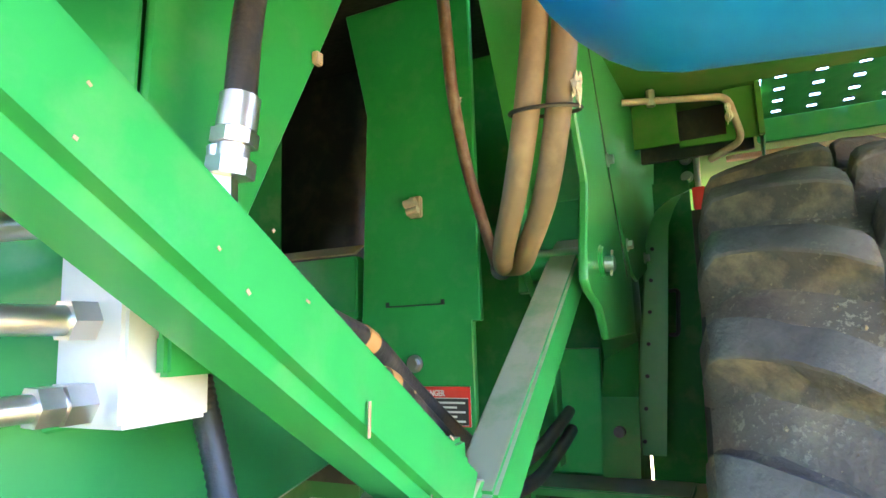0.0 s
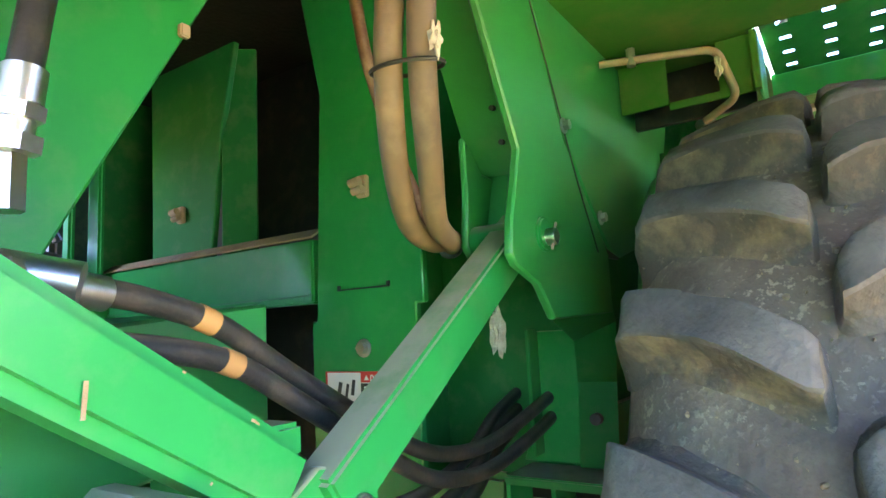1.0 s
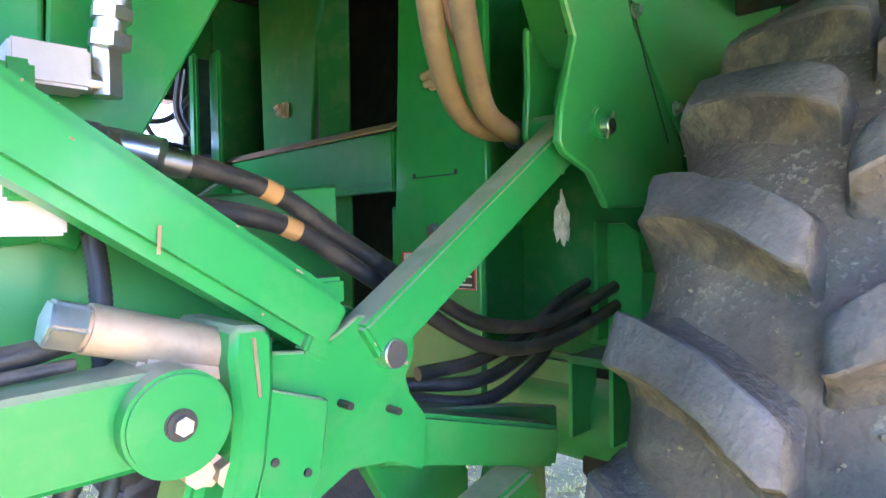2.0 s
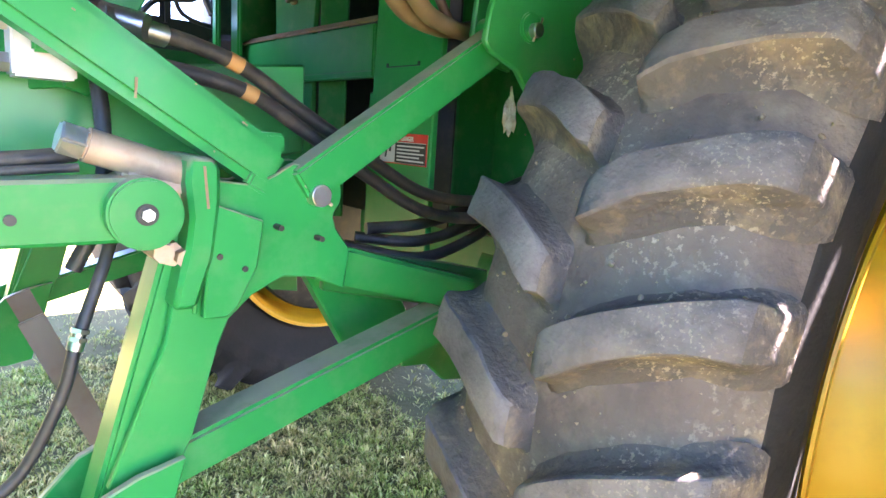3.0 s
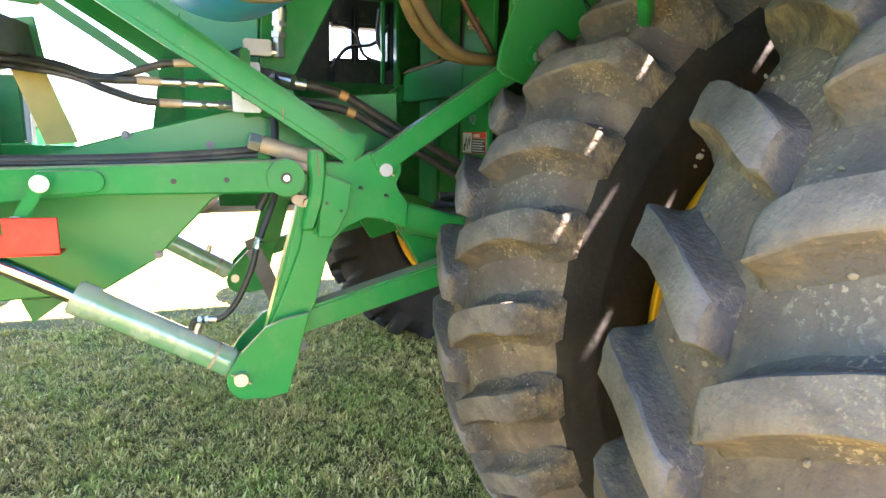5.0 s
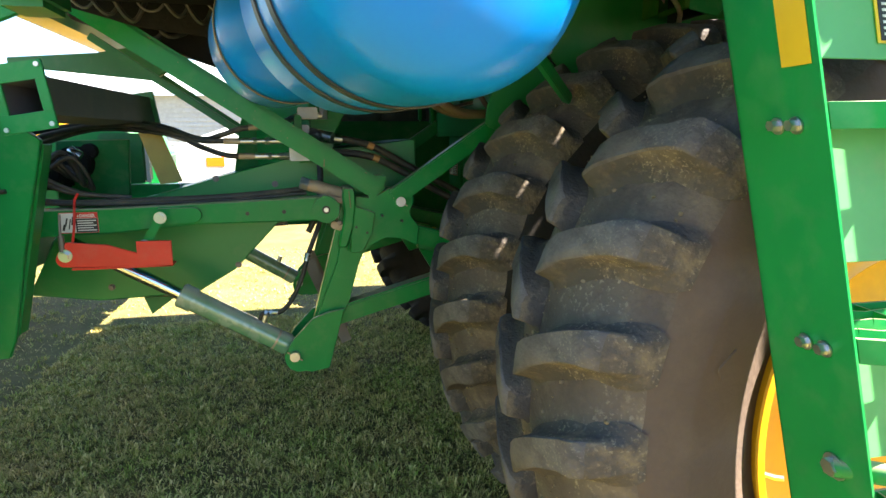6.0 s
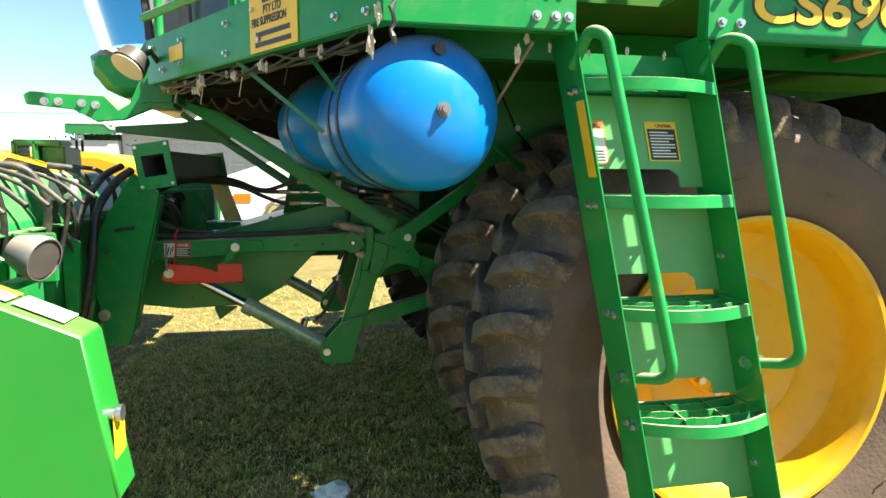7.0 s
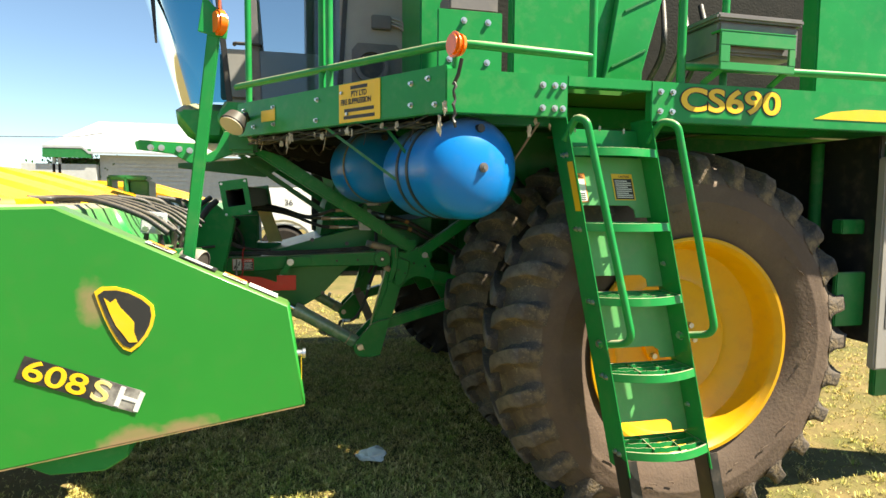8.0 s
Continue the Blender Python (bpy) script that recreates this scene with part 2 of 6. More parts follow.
def glass(name, tint, ior=1.5):
    """A tinted sheet: light goes straight through, the sky is mirrored."""
    g = bpy.data.materials.new(name)
    g.use_nodes = True
    nodes, link = g.node_tree.nodes, g.node_tree.links.new
    nodes.remove(nodes["Principled BSDF"])
    clear, gloss, mix, fresnel = (nodes.new(k) for k in ("ShaderNodeBsdfTransparent", "ShaderNodeBsdfGlossy", "ShaderNodeMixShader", "ShaderNodeFresnel"))
    clear.inputs[0].default_value = (*tint, 1)
    gloss.inputs["Roughness"].default_value = 0.04
    fresnel.inputs[0].default_value = ior
    link(fresnel.outputs[0], mix.inputs[0])
    link(clear.outputs[0], mix.inputs[1])
    link(gloss.outputs[0], mix.inputs[2])
    link(mix.outputs[0], nodes["Material Output"].inputs[0])
    return g


GLASS = glass("tinted_glass", (0.74, 0.80, 0.82))
GLASS_BLUE = glass("blue_tinted_glass", (0.10, 0.36, 0.46), 1.2)


# ---- mesh tools ----
def part(name, bm, mat, parent=None, label="", smooth=40, matrix=None):
    """Links a bmesh as one mesh object, under a parent where one is given."""
    me = bpy.data.meshes.new(name)
    bm.to_mesh(me)
    bm.free()
    me.materials.append(mat)
    me.polygons.foreach_set("use_smooth", [True] * len(me.polygons))
    me.set_sharp_from_angle(angle=radians(smooth))
    ob = new(name, me)
    if len(me.vertices) < 400:
        ob.modifiers.new("even_shading", "WEIGHTED_NORMAL").keep_sharp = True
    if parent is not None:
        ob.parent = parent
    if matrix is not None:
        ob.matrix_basis = matrix
    if label:
        ob["label"] = label
    return ob


def thing(name, label, category, group="", kind="", at=(0, 0, 0)):
    return tagged(new(name), label, category, group, kind)


def soften(bm, width, segments=2, angle=30):
    edges = [e for e in bm.edges if len(e.link_faces) == 2 and e.calc_face_angle(0) > radians(angle)]
    if width and edges:
        bmesh.ops.bevel(bm, geom=edges, offset=width, segments=segments, affect="EDGES", clamp_overlap=True)
    return bm


def box(x0, x1, y0, y1, z0, z1, r=0.004):
    bm = bmesh.new()
    bmesh.ops.create_cube(bm, size=1, matrix=Matrix.Translation(((x0 + x1) / 2, (y0 + y1) / 2, (z0 + z1) / 2)) @ Matrix.Diagonal((abs(x1 - x0), abs(y1 - y0), abs(z1 - z0), 1)))
    return soften(bm, r)


def frame_of(a, b, side=(0, 1, 0)):
    """A matrix with z from a to b and y nearest to side."""
    a, b = Vector(a), Vector(b)
    z = (b - a).normalized()
    y = Vector(side) - z * z.dot(Vector(side))
    y.normalize()
    x = y.cross(z)
    return Matrix((x, y, z)).transposed().to_4x4(), (b - a).length


def bar(a, b, w, d, r=0.006, side=(0, 1, 0)):
    """A square tube from a to b: w across, d along the side direction."""
    turn, n = frame_of(a, b, side)
    bm = bmesh.new()
    bmesh.ops.create_cube(bm, size=1, matrix=Matrix.Translation(a) @ turn @ Matrix.Translation((0, 0, n / 2)) @ Matrix.Diagonal((w, d, n, 1)))
    return soften(bm, r)


def rod(a, b, r, n=20, r2=None, bevel=0.0):
    turn, length = frame_of(a, b, (0.13, 0.99, 0.05))
    bm = bmesh.new()
    bmesh.ops.create_cone(bm, cap_ends=True, segments=n, radius1=r, radius2=r if r2 is None else r2, depth=length, matrix=Matrix.Translation(a) @ turn @ Matrix.Translation((0, 0, length / 2)))
    return soften(bm, bevel, 2, 50) if bevel else bm


def plate(points, y0, y1, r=0.003):
    """A plate cut to an outline in x and z, between two depths y."""
    bm = bmesh.new()
    f = bm.faces.new([bm.verts.new((x, y0, z)) for x, z in points])
    g = bmesh.ops.extrude_face_region(bm, geom=[f])
    bmesh.ops.translate(bm, vec=(0, y1 - y0, 0), verts=[v for v in g["geom"] if isinstance(v, bmesh.types.BMVert)])
    bmesh.ops.recalc_face_normals(bm, faces=bm.faces)
    return soften(bm, r, 1) if r else bm


def arc(cx, cz, r, a0, a1, n=10):
    return [(cx + r * math.cos(radians(a0 + (a1 - a0) * i / n)), cz + r * math.sin(radians(a0 + (a1 - a0) * i / n))) for i in range(n + 1)]


def smooth_path(points, n=8):
    p = [Vector(q) for q in points]
    p = [2 * p[0] - p[1], *p, 2 * p[-1] - p[-2]]
    out = []
    for i in range(1, len(p) - 2):
        for k in range(n):
            t = k / n
            out.append(0.5 * ((2 * p[i]) + (p[i + 1] - p[i - 1]) * t + (2 * p[i - 1] - 5 * p[i] + 4 * p[i + 1] - p[i + 2]) * t * t + (3 * p[i] - p[i - 1] - 3 * p[i + 1] + p[i + 2]) * t ** 3))
    return out + [p[-2]]


def rounded_path(points, r, n=6):
    """A bent tube's centre line: straight runs and round corners."""
    p = [Vector(q) for q in points]
    out = [p[0]]
    for a, b, c in zip(p, p[1:], p[2:]):
        u, v = (a - b).normalized(), (c - b).normalized()
        k = min(r, 0.45 * (a - b).length, 0.45 * (c - b).length)
        s, e = b + u * k, b + v * k
        out += [s.lerp(b, t).lerp(b.lerp(e, t), t) for t in (i / n for i in range(n + 1))]
    return out + [p[-1]]


def tube(path, r, n=12, ribs=0.0):
    """A tube along a path of points."""
    bm = bmesh.new()
    path = [Vector(q) for q in path]
    up, rings = Vector((0.31, 0.2, 0.93)), []
    for i, q in enumerate(path):
        d = (path[min(i + 1, len(path) - 1)] - path[max(i - 1, 0)]).normalized()
        x = d.cross(up)
        if x.length < 1e-3:
            x = d.cross(Vector((1, 0, 0)))
        x.normalize()
        up = x.cross(d)
        k = r * (1 + ribs * (i % 2))
        rings.append([bm.verts.new(q + k * (math.cos(2 * math.pi * j / n) * x + math.sin(2 * math.pi * j / n) * up)) for j in range(n)])
    for a, b in zip(rings, rings[1:]):
        for j in range(n):
            bm.faces.new((a[j], a[(j + 1) % n], b[(j + 1) % n], b[j]))
    bm.faces.new(rings[0][::-1])
    bm.faces.new(rings[-1])
    bmesh.ops.recalc_face_normals(bm, faces=bm.faces)
    return bm


def lathe(profile, n=64, matrix=Matrix()):
    """A ring turned about the y axis from a profile of (radius, y)."""
    bm = bmesh.new()
    rings = [[bm.verts.new(matrix @ Vector((r * math.cos(2 * math.pi * i / n), y, r * math.sin(2 * math.pi * i / n)))) for i in range(n)] for r, y in profile]
    for a, b in zip(rings, rings[1:]):
        for i in range(n):
            bm.faces.new((a[i], a[(i + 1) % n], b[(i + 1) % n], b[i]))
    bmesh.ops.recalc_face_normals(bm, faces=bm.faces)
    return bm


def joined(*bms):
    out = bmesh.new()
    for b in bms:
        me = bpy.data.meshes.new("piece")
        b.to_mesh(me)
        b.free()
        out.from_mesh(me)
        bpy.data.meshes.remove(me)
    return out


def moved(bm, m):
    bmesh.ops.transform(bm, matrix=m, verts=bm.verts)
    return bm


def hex_bolt(at, d=(0, -1, 0), r=0.014, h=0.012):
    """A washer and a six-sided head that faces along d."""
    at, d = Vector(at), Vector(d)
    return joined(rod(at, at + d * 0.003, r * 1.45, 16), rod(at + d * 0.003, at + d * (0.003 + h), r, 6, r * 0.96))


def words(text, m, size, mat, parent, name="lettering", label="", bold=0.0, wide=1.0):
    """Raised lettering, its lower left corner at the pose m."""
    cu = bpy.data.curves.new(name, "FONT")
    cu.body, cu.size, cu.extrude, cu.offset = text, size, 0.0008, bold
    ob = new(name, cu)
    me = bpy.data.meshes.new_from_object(ob.evaluated_get(bpy.context.evaluated_depsgraph_get()))
    bpy.data.objects.remove(ob)
    me.materials.clear()
    me.materials.append(mat)
    me.transform(m @ Matrix.Diagonal((wide, 1, 1, 1)))
    ob = new(name, me)
    ob.parent = parent
    if label:
        ob["label"] = label
    return ob


def facing(at, along, up=(0, 0, 1)):
    """A pose on a wall: x along it, y up, z out of it."""
    x = Vector(along).normalized()
    y = Vector(up) - x * x.dot(Vector(up))
    y.normalize()
    return Matrix.Translation(at) @ Matrix((x, y, x.cross(y))).transposed().to_4x4()


def sheet(m, x0, x1, y0, y1, lift=0.001, thick=0.0015):
    """A thin sticker on the wall of the pose m."""
    return moved(box(x0, x1, y0, y1, lift, lift + thick, 0), m)

# ---- ground and distance ----
def ground_sheet():
    bm = bmesh.new()
    rings = [0.0, 3, 6, 10, 16, 30, 80, 300, 1500]
    last = [bm.verts.new((0, 0, 0))]
    for r in rings[1:]:
        ring = [bm.verts.new((r * math.cos(2 * math.pi * i / 48), r * math.sin(2 * math.pi * i / 48), 0)) for i in range(48)]
        for i in range(48):
            if len(last) == 1:
                bm.faces.new((last[0], ring[i], ring[(i + 1) % 48]))
            else:
                bm.faces.new((last[i], ring[i], ring[(i + 1) % 48], last[(i + 1) % 48]))
        last = ring
    return tagged(part("ground", bm, SOIL), "mown lawn of mixed green and dry grass", "lawn", kind="structure")


def grass_blades():
    """Rosettes of leaning leaves over a lower layer of thin blades."""
    rng = np.random.default_rng(4)

    def spots(n):
        x, y = rng.uniform(-3.5, 6.5, n), rng.uniform(-3.4, 6.5, n)
        near = rng.random(n) < 0.6
        x[near], y[near] = rng.uniform(-1.3, 2.0, near.sum()), rng.uniform(-1.8, 3.0, near.sum())
        return x, y

    def patch(x, y):
        return np.sin(x * 3.3 + 2.1 * np.sin(y * 2.7 + 1)) * np.sin(y * 3.9 + 1.6 * np.sin(x * 3.1))

    cx, cy = spots(27000)
    clump = np.sin(cx * 19 + 3 * np.sin(cy * 13)) * np.sin(cy * 23 + 2.5 * np.sin(cx * 15))
    keep = patch(cx, cy) + 0.7 * clump < 0.25 + 0.6 * rng.random(len(cx))
    cx, cy = cx[keep], cy[keep]
    size = 0.5 + 0.9 * rng.random(len(cx)) ** 2
    k = 15
    x, y, s = np.repeat(cx, k), np.repeat(cy, k), np.repeat(size, k)
    b = rng.uniform(0, 2 * np.pi, len(x))
    out = rng.uniform(0.0, 0.020, len(x)) * s
    x, y = x + out * np.cos(b), y + out * np.sin(b)
    h, lean, w = s * rng.uniform(0.010, 0.036, len(x)), s * rng.uniform(0.008, 0.032, len(x)), s * rng.uniform(0.0013, 0.0034, len(x))
    fx, fy = spots(150000)
    fb = rng.uniform(0, 2 * np.pi, len(fx))
    fh = 0.006 + 0.018 * rng.random(len(fx))
    x, y, b = np.concatenate([x, fx]), np.concatenate([y, fy]), np.concatenate([b, fb])
    h, lean, w = np.concatenate([h, fh]), np.concatenate([lean, fh * rng.uniform(0.4, 2.0, len(fx))]), np.concatenate([w, rng.uniform(0.0016, 0.0045, len(fx))])
    n = len(x)
    a = b + np.pi / 2 + rng.normal(0, 0.3, n)
    co = np.empty((n, 4, 3), np.float32)
    co[:, 0] = np.stack([x, y, 0 * x - 0.002], 1)
    mx, my, mz = x + 0.45 * lean * np.cos(b), y + 0.45 * lean * np.sin(b), 0.72 * h
    co[:, 1] = np.stack([mx - w * np.cos(a), my - w * np.sin(a), mz], 1)
    co[:, 2] = np.stack([x + lean * np.cos(b), y + lean * np.sin(b), h * rng.uniform(0.7, 1.1, n)], 1)
    co[:, 3] = np.stack([mx + w * np.cos(a), my + w * np.sin(a), mz], 1)
    me = bpy.data.meshes.new("grass")
    me.vertices.add(4 * n)
    me.vertices.foreach_set("co", co.ravel())
    me.loops.add(4 * n)
    me.loops.foreach_set("vertex_index", np.arange(4 * n, dtype=np.int32))
    me.polygons.add(n)
    me.polygons.foreach_set("loop_start", np.arange(0, 4 * n, 4, dtype=np.int32))
    me.update()
    me.materials.append(GRASS)
    return tagged(new("grass", me), "short green and straw-coloured grass in uneven tufts", "grass", kind="stuff")


# ---- wheels ----
# half of the carcass from the bead to the middle of the tread: radius, distance from the middle
TYRE = [(0.555, 0.228), (0.585, 0.250), (0.64, 0.282), (0.70, 0.299), (0.745, 0.306), (0.752, 0.3085), (0.758, 0.307), (0.80, 0.306), (0.835, 0.302), (0.868, 0.296), (0.880, 0.288), (0.905, 0.258), (0.930, 0.212), (0.950, 0.152), (0.964, 0.080), (0.970, 0.0)]
EDGE = 9
LUGS = 28
PITCH = 2 * math.pi / LUGS
SWEEP = 0.106
WIDTH = 0.90


def carcass():
    """The tyre without its bars: the tread's edge is scalloped between the bars, the sidewalls are smooth."""
    n = LUGS * 10
    rows = [(r, -v * WIDTH, -1) for r, v in TYRE] + [(r, v * WIDTH, 1) for r, v in TYRE[-2::-1]]
    co, faces, mats = [], [], []
    for k, (r, v, side) in enumerate(rows):
        depth = min(k, len(rows) - 1 - k)
        for i in range(n):
            a = 2 * math.pi * i / n
            u = ((a - SWEEP / 0.93) / PITCH - (0.5 if side > 0 else 0.0)) % 1.0
            hollow = math.sin(math.pi * u) ** 0.7 * (0.35 + 0.65 * (1 - u))
            dr = {EDGE - 1: -0.012, EDGE: -0.030, EDGE + 1: -0.026, EDGE + 2: -0.012}.get(depth, 0.0) * hollow
            dv = {EDGE: -0.006, EDGE + 1: -0.012, EDGE + 2: -0.010}.get(depth, 0.0) * hollow
            q = Vector((-(r + dr) * math.cos(a), v + side * dv, (r + dr) * math.sin(a)))
            q += noise.noise_vector(q * 9) * (0.004 if depth > EDGE else 0.0012)
            co.append(q)
    for k in range(len(rows) - 1):
        depth = min(k, len(rows) - 2 - k)
        for i in range(n):
            faces.append((k * n + i, k * n + (i + 1) % n, (k + 1) * n + (i + 1) % n, (k + 1) * n + i))
            mats.append(0 if depth >= EDGE else 1)
    me = bpy.data.meshes.new("tyre")
    me.from_pydata(co, [], faces)
    me.polygons.foreach_set("material_index", mats)
    me.polygons.foreach_set("use_smooth", [True] * len(me.polygons))
    me.update()
    return me


def lug_mesh(side, seed, dark=False):
    """One worn tread bar, swept from the middle of the tread to the shoulder, with a hollow foot, running over the edge. side: 1 or -1, which half of the tread."""
    bm = bmesh.new()
    rows = []
    for n, (s, skew, half_top, half_low, low, high) in enumerate((
        (0.006, -0.004, 0.016, 0.046, 0.966, 0.996), (0.014, -0.002, 0.030, 0.054, 0.966, 1.020), (0.030, 0.005, 0.036, 0.058, 0.966, 1.029), (0.065, 0.025, 0.036, 0.060, 0.964, 1.029), (0.105, 0.047, 0.035, 0.060, 0.958, 1.023),
        (0.150, 0.066, 0.034, 0.060, 0.949, 1.012), (0.190, 0.081, 0.034, 0.060, 0.936, 1.003), (0.230, 0.093, 0.035, 0.060, 0.916, 0.993), (0.264, 0.100, 0.037, 0.060, 0.893, 0.983), (0.284, 0.104, 0.038, 0.058, 0.874, 0.958), (0.299, SWEEP, 0.034, 0.050, 0.858, 0.915), (0.303, SWEEP, 0.028, 0.042, 0.846, 0.868))):
        ring = []
        up, wide = high - low, half_low - half_top
        prof = [(half_low * 1.22, low - 0.006), (half_low, low + 0.06 * up), (half_top + 0.42 * wide, low + 0.24 * up), (half_top + 0.16 * wide, low + 0.58 * up), (half_top + 0.02 * wide, high - 0.006), (half_top - 0.003, high), (half_top * 0.3, high + 0.0008)]
        for off, r in [(-a, b) for a, b in prof] + prof[::-1]:
            th = (skew + off) / 0.97
            q = Vector((-r * math.cos(th), side * s * WIDTH, r * math.sin(th)))
            rough = noise.noise_vector(q * 26 + Vector((seed * 7.3, side, 0))) * 0.0048 + noise.noise_vector(q * 70 + Vector((0, seed * 3.1, 0))) * 0.0022
            ring.append(bm.verts.new(q + rough * (1 if r > low + 0.002 else 0.2)))
        rows.append(ring)
    for n, (a, b) in enumerate(zip(rows, rows[1:])):
        for j in range(len(a) - 1):
            bm.faces.new((a[j], a[j + 1], b[j + 1], b[j])).material_index = 0 if 4 <= j <= 8 and 0 < n < 9 else 1
    for ends in (rows[0], rows[-1][::-1]):
        bm.faces.new(ends).material_index = 1
    bmesh.ops.recalc_face_normals(bm, faces=bm.faces)
    me = bpy.data.meshes.new("lug")
    bm.to_mesh(me)
    bm.free()
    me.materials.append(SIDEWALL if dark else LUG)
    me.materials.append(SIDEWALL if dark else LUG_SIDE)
    me.polygons.foreach_set("use_smooth", [True] * len(me.polygons))
    me.set_sharp_from_angle(angle=radians(52))
    return me


def mud_crumbs(seed):
    """Crumbs of dried mud that lie in the pockets between the tread bars."""
    rng = random.Random(seed)
    bm = bmesh.new()
    for _ in range(1500):
        a, y = rng.uniform(0, 2 * math.pi), rng.gauss(0, 0.13)
        y = max(-0.25, min(0.25, y))
        size = 0.0018 + 0.0045 * rng.random() ** 3
        r = 0.970 - 0.85 * y * y
        m = Matrix.Translation((r * math.cos(a), y, r * math.sin(a))) @ Euler((rng.random() * 6, rng.random() * 6, 0)).to_matrix().to_4x4() @ Matrix.Diagonal((1, 0.7 + 0.6 * rng.random(), 0.6 + 0.5 * rng.random(), 1))
        bmesh.ops.create_icosphere(bm, subdivisions=1, radius=size, matrix=m) if size > 0.0045 else bmesh.ops.create_cone(bm, cap_ends=True, segments=4, radius1=size, radius2=size * 0.4, depth=size, matrix=m)
    return bm

LUG_MESH = {(side, k): lug_mesh(side, k) for side in (1, -1) for k in range(4)}
# Near-black bars: the far wheel's shade is put into the rubber colour
SHADED_LUG = {side: lug_mesh(side, 9, True) for side in (1, -1)}


def wheel(label, y, z=0.88, x=1.895, face=-1, phase=0.0, detail=True, dish=0.0, dusty=False, dark=False):
    """A tractor wheel with its axle along y: tyre with separate tread bars, dished yellow rim."""
    w = tagged(new("wheel"), label, "wheel", "drive wheels of the harvester")
    w.matrix_basis = pose(x, y, z)
    tyre = new("tyre", carcass())
    # dark: tread gets the near-black that paints the far wheel's shade
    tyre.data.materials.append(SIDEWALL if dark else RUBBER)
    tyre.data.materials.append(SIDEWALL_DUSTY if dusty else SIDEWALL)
    tyre.parent = w
    tyre.matrix_basis = pose(0, 0, 0, 0, phase, 0)
    tyre["label"] = "worn black tractor tyre caked with dry mud"
    for i in range(LUGS if detail else 0):
        for side in (1, -1):
            ob = new("lug", SHADED_LUG[side] if dark else LUG_MESH[side, (i * 3 + (i // 4)) % 4])
            ob.parent = tyre
            ob.matrix_basis = pose(0, 0, 0, 0, (i + (0.5 if side > 0 else 0)) * 360 / LUGS, 0)
    if detail and not dark:
        part("dried_mud", mud_crumbs(int(abs(y) * 100)), CLOD, tyre, "crumbs of dried mud")["kind"] = "stuff"
    if dusty:
        for k in range(18):
            a = radians(20 * k + 7 * math.sin(k * 2.3))
            r = 0.70 + 0.02 * math.sin(k * 1.7)
            path = [(r * math.cos(a + u * 0.05) + 0.012 * math.sin(u * 3 + k), -0.284, r * math.sin(a + u * 0.05)) for u in (0, 0.5, 1, 1.5)]
            part("sidewall_mark", tube(smooth_path(path, 3), 0.0028, 6), SIDEWALL_DUSTY, tyre)
    f = face
    rim = [(0.545, -f * 0.2), (0.555, f * 0.20), (0.562, f * 0.232), (0.574, f * 0.24), (0.572, f * 0.246), (0.555, f * 0.245), (0.540, f * 0.225), (0.528, f * 0.205), (0.520, f * (0.13 + dish * 0.7)), (0.50, f * (0.09 + dish)),
           (0.455, f * (0.070 + dish)), (0.36, f * (0.045 + dish)), (0.335, f * (0.052 + dish)), (0.31, f * (0.035 + dish)), (0.22, f * 0.03), (0.12, f * 0.03), (0.001, f * 0.03)]
    part("rim", lathe(rim, 96), YELLOW, w, "yellow painted dished steel rim", 35)
    hub = part("hub", lathe([(0.16, f * 0.03), (0.155, f * 0.055), (0.10, f * 0.06), (0.095, f * 0.11), (0.001, f * 0.115)], 32), YELLOW, w)
    for i in range(10):
        part("wheel_nut", rod((0.135 * math.cos(i * 0.628), f * 0.055, 0.135 * math.sin(i * 0.628)), (0.135 * math.cos(i * 0.628), f * 0.085, 0.135 * math.sin(i * 0.628)), 0.016, 6), ZINC, hub)
    if detail:
        part("valve", tube([(-0.50, f * 0.16, -0.12), (-0.48, f * 0.20, -0.115), (-0.47, f * 0.21, -0.112)], 0.006, 8), ZINC, w)
    return w


